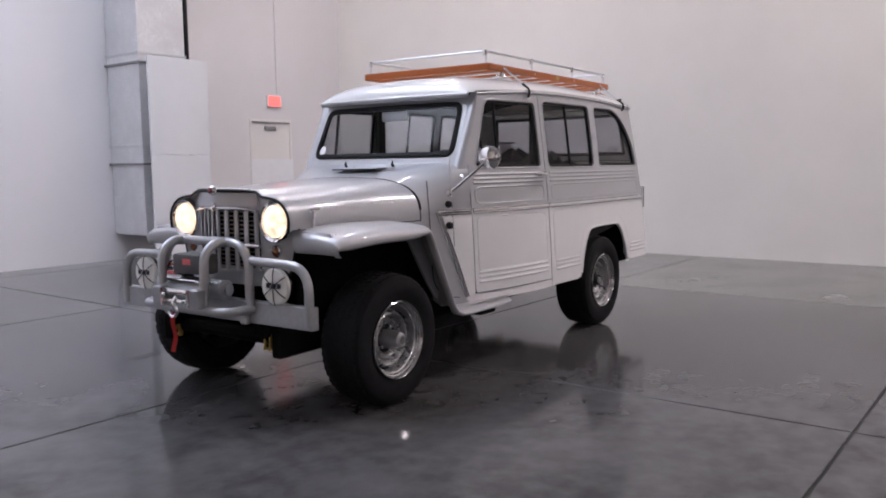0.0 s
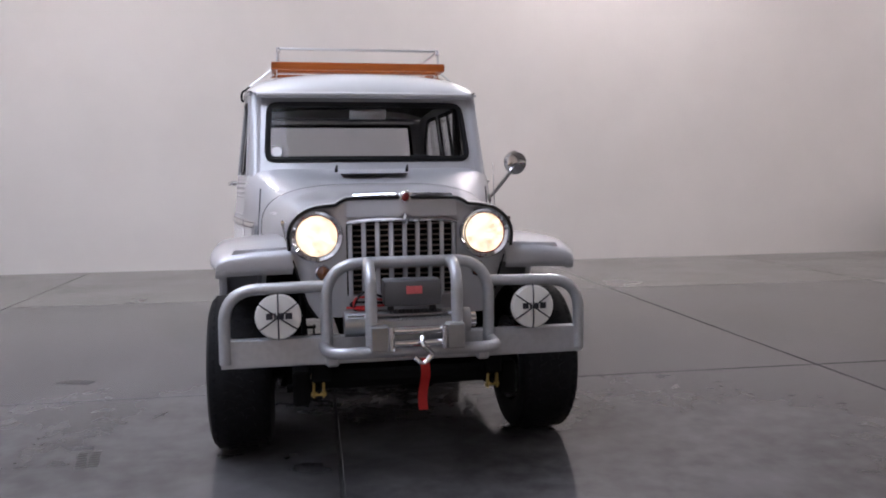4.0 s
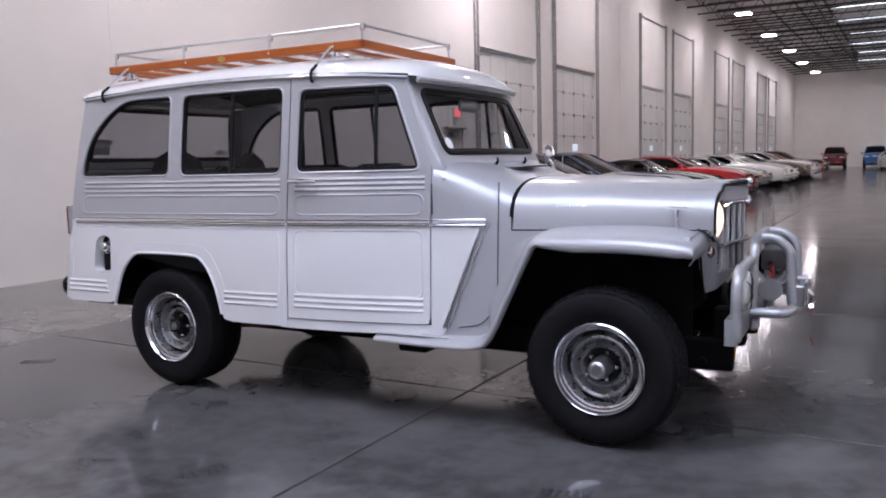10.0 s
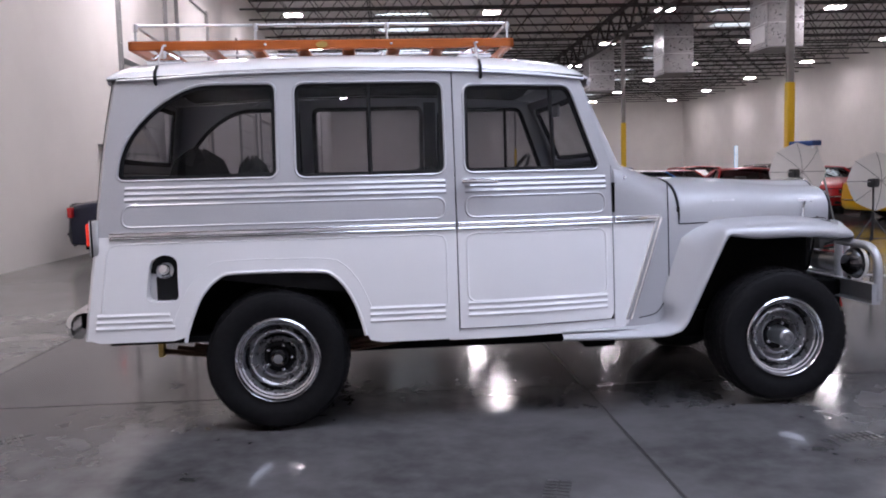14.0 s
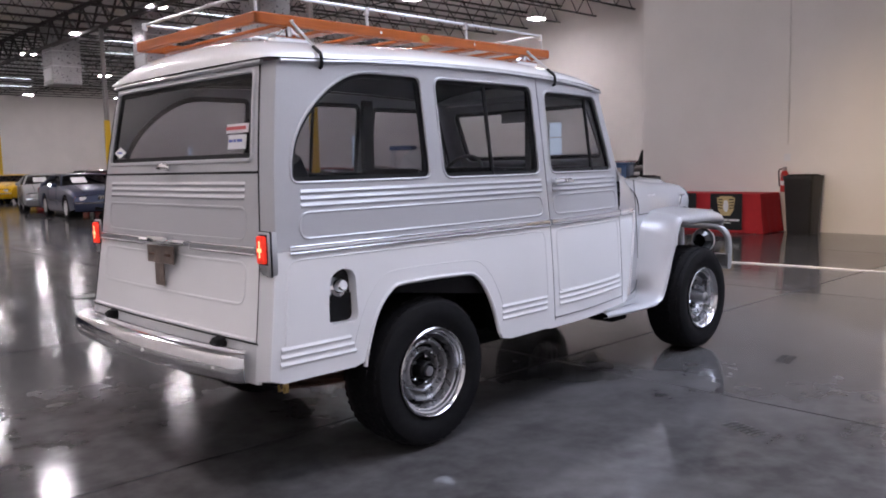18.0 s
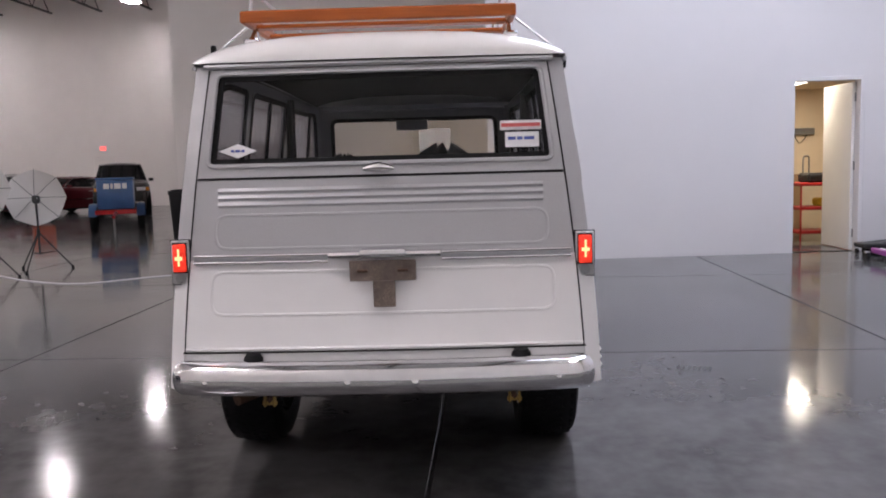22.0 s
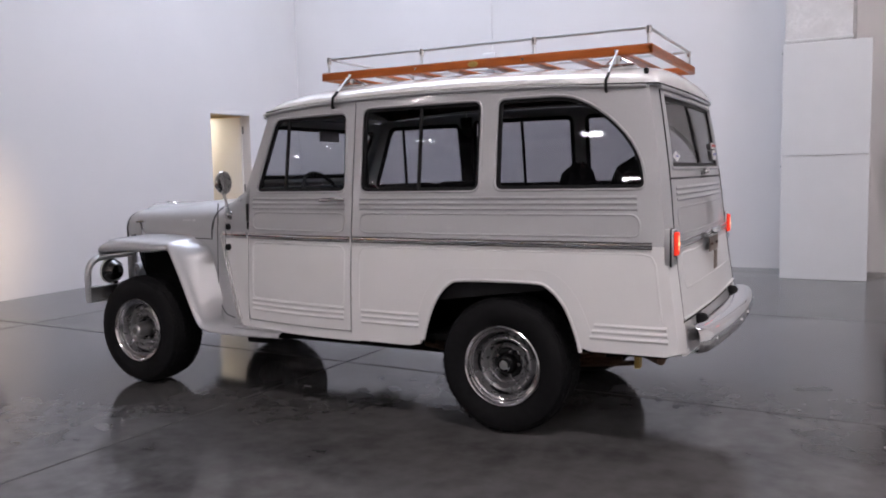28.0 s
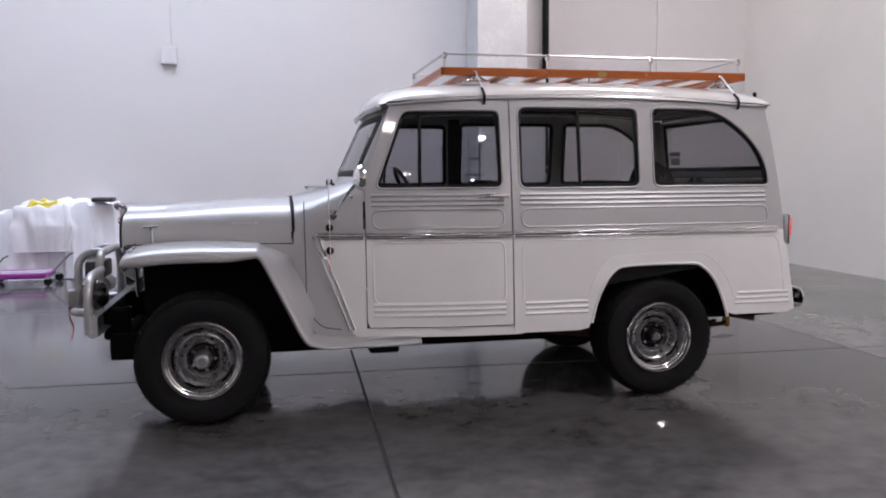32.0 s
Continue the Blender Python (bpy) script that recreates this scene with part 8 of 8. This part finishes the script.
for k, y in enumerate((-0.52, 0.36)):
    bn = part("banner", box(-0.425, -0.418, y - 0.30, y + 0.30, 0.06, 0.700, 0.002), "blackcloth", cl, "black banner with a gold crest", False)
    ft = sheet([(-0.17, 0.62), (-0.10, 0.655), (0.10, 0.655), (0.17, 0.62), (0.15, 0.42), (0.08, 0.31), (-0.08, 0.31), (-0.15, 0.42)], [], lambda u, v: (-0.4275, y + u, v), 0, 0.1)
    part("crest", ft, "goldprint", bn, "gold shield shape", False)
    part("crest_centre", sheet(arc(0, 0.48, 0.05, 0.11, 0, 345, 15), [], lambda u, v: (-0.4295, y + u, v), 0, 0.08), "paper", bn, "pale centre", False)
    for q in range(4):
        part("crest_stripe", sheet([(-0.155, 0.44 + q * 0.05), (-0.06, 0.43 + q * 0.05), (-0.06, 0.448 + q * 0.05), (-0.155, 0.458 + q * 0.05)], [], lambda u, v: (-0.4290, y + u, v), 0, 0.1), "blackcloth", bn, "", False)
        part("crest_stripe", sheet([(0.06, 0.43 + q * 0.05), (0.155, 0.44 + q * 0.05), (0.155, 0.458 + q * 0.05), (0.06, 0.448 + q * 0.05)], [], lambda u, v: (-0.4290, y + u, v), 0, 0.1), "blackcloth", bn, "", False)
    part("banner_print", text_bars([0.30, 0.20], 0.035, 0.015, (-0.4285, y + 0.26, 0.215), (0, -1, 0), (0, 0, 1)), "paper", bn, "white bar of print", False)
    part("banner_print", text_bars([0.24], 0.014, 0.015, (-0.4285, y + 0.14, 0.175), (0, -1, 0), (0, 0, 1)), "paper", bn, "", False)

# white line on the floor
tp = thing("floor_cable", "thin white cable lying across the floor", "cable")
part("cable", tube(smooth_path([(6.05, -0.66, 0.008), (5.95, 0.8, 0.008), (5.75, 2.0, 0.008), (5.45, 3.0, 0.008), (4.9, 3.9, 0.008), (4.4, 4.6, 0.008), (4.7, 5.4, 0.008), (5.3, 6.2, 0.008)], 8), 0.007, 6), "whitecloth", tp)


# light stands, ladder
def stand(x, y, rz, umbrella, h, label):
    s = thing("light_stand", label, "light stand", (x, y, 0), rz, "light stands")
    part("pole", tube([(0, 0, 0.22), (0, 0, h)], 0.014, 8), "black" if umbrella else "alu", s)
    part("riser", tube([(0, 0, h * 0.5), (0, 0, h * 0.5 + 0.1)], 0.024, 8), "black", s, "black clamp collar")
    for k in range(3):
        a = radians(90 + 120 * k)
        e = (0.42 * math.cos(a), 0.42 * math.sin(a), 0.02)
        part("leg", tube([(0, 0, 0.55), e], 0.011, 6), "black" if umbrella else "alu", s)
        part("brace", tube([(0, 0, 0.24), (e[0] * 0.55, e[1] * 0.55, 0.26)], 0.007, 5), "black", s)
        part("foot", lathe([(0.0, 0.0), (0.02, 0.0), (0.02, 0.035), (0.0, 0.04)], 8, Matrix.Translation((e[0], e[1], 0.0))), "seal", s)
    part("lamp_head", box(-0.10, 0.10, -0.05, 0.05, h - 0.02, h + 0.10, 0.03, None, 2), "black", s, "black flash head")
    if umbrella:
        rows = []
        R, D = 0.41, 0.18
        for i in range(7):
            r = R * i / 6
            rows.append([(-0.25 + D * (r / R) ** 2 * (1 - 0.06 * (1 if j % 3 == 0 else 0)), r * math.cos(6.28318 * j / 24) * (1 - 0.05 * (0 if j % 3 == 0 else 1) * i / 6), h + 0.06 + r * math.sin(6.28318 * j / 24) * (1 - 0.05 * (0 if j % 3 == 0 else 1) * i / 6)) for j in range(24)])
        bm = grid(rows, None, True)
        bmesh.ops.remove_doubles(bm, verts=bm.verts, dist=0.0005)
        u = part("umbrella", bm, "umbrella", s, "white shoot-through umbrella")
        part("shaft", tube([(-0.3, 0, h + 0.06), (0.3, 0, h + 0.06)], 0.006, 6), "steel", u)
        for j in range(8):
            a = 6.28318 * j / 8
            part("rib", tube([(-0.245 + D * q * q, R * q * math.cos(a), h + 0.06 + R * q * math.sin(a)) for q in (0, 0.33, 0.66, 1)], 0.004, 4), "grey", u)
    return s


stand(4.91, 6.17, 217, True, 1.14, "black light stand with a white umbrella")
stand(5.95, 5.98, 214, True, 0.98, "black light stand with a white umbrella")
stand(4.92, 7.95, 22, False, 1.05, "aluminium tripod stand with a black head")
ld = thing("step_ladder", "aluminium step ladder with a blue top", "step ladder", (5.62, 7.62, 0), 22)
for s in (-1, 1):
    part("front_rail", tube([(0.0, s * 0.27, 0.0), (0.22, s * 0.19, 1.62)], 0.02, 4), "alu", ld)
    part("rear_rail", tube([(0.75, s * 0.29, 0.0), (0.30, s * 0.19, 1.60)], 0.016, 4), "alu", ld)
for k in range(5):
    z = 0.28 + k * 0.27
    part("step", box(0.0 + 0.136 * z - 0.02, 0.136 * z + 0.08, -0.27 + 0.05 * z, 0.27 - 0.05 * z, z - 0.015, z + 0.015, 0.004), "alu", ld)
part("top_cap", box(0.16, 0.38, -0.23, 0.23, 1.60, 1.68, 0.015), "blue", ld, "blue plastic top")
for y in (17.45, 22.6):
    bo = thing("bollard", "yellow steel bollard beside the dock door", "bollard", (XW + 0.55, y, 0), 0, "bollards")
    part("post", lathe([(0.09, 0.0), (0.09, 1.05), (0.06, 1.1), (0.0, 1.12)], 16), "yellow", bo)
for x, y in ((14.0, 25.6), (12.6, 33.0), (10.9, 40.3)):
    u = thing("hvac_unit", "galvanised air handling unit under the roof", "duct", (x, y, 0))
    part("casing", box(-0.7, 0.7, -0.75, 0.75, 5.8, 8.75, 0.02), "galvdark", u)
    part("grille", box(-0.72, -0.70, -0.55, 0.55, 6.0, 6.6), "alu", u, "", False)
    for z in (6.65, 7.4):
        part("seam", box(-0.715, 0.715, -0.765, 0.765, z, z + 0.04, 0.004), "alu", u)
    for hx in (-0.6, 0.6):
        part("hanger", tube([(hx, 0.6, 8.7), (hx, 0.6, 9.05)], 0.03, 6), "grey", u)
    part("bottom_pan", box(-0.73, 0.73, -0.78, 0.78, 5.75, 5.8), "grey", u)
gr_ = tagged(thing("floor_grate", "small rusty floor access plate", "floor plate", (-0.65, 5.31, 0)), kind="structure")
part("plate", box(-0.2, 0.2, -0.13, 0.13, -0.004, 0.004, 0.001), "grey", gr_, "", False)
part("rim", box(-0.23, 0.23, -0.16, 0.16, -0.004, 0.002), "joint", gr_, "", False)
for x, y, rz in ((1.42, -1.34, 10), (-0.08, -1.8, 72), (-2.68, -0.84, 32)):
    mk = thing("floor_mark", "dark scuffed tyre print on the floor", "floor mark", (x, y, 0), rz, "floor marks")
    bm = bmesh.new()
    for k in range(7):
        for q in range(2):
            box(-0.11 + k * 0.033, -0.092 + k * 0.033, -0.05 + q * 0.055, -0.005 + q * 0.055, 0.0006, 0.0016, 0, bm)
    part("print", bm, "stain", mk, "", False)

# ---- floor slabs ----
for i in range(-1, 9):
    for j in range(-3, 29):
        w_, kind_ = (3.12 if i < 0 else DX), ("strip" if i < 0 or j == -3 else "floor")
        o = new("slab", SLAB[(w_, kind_)])
        o.parent = floor
        o.location = (X0 - 3.12 if i < 0 else X0 + DX * i, Y0 + DY * j, 0)
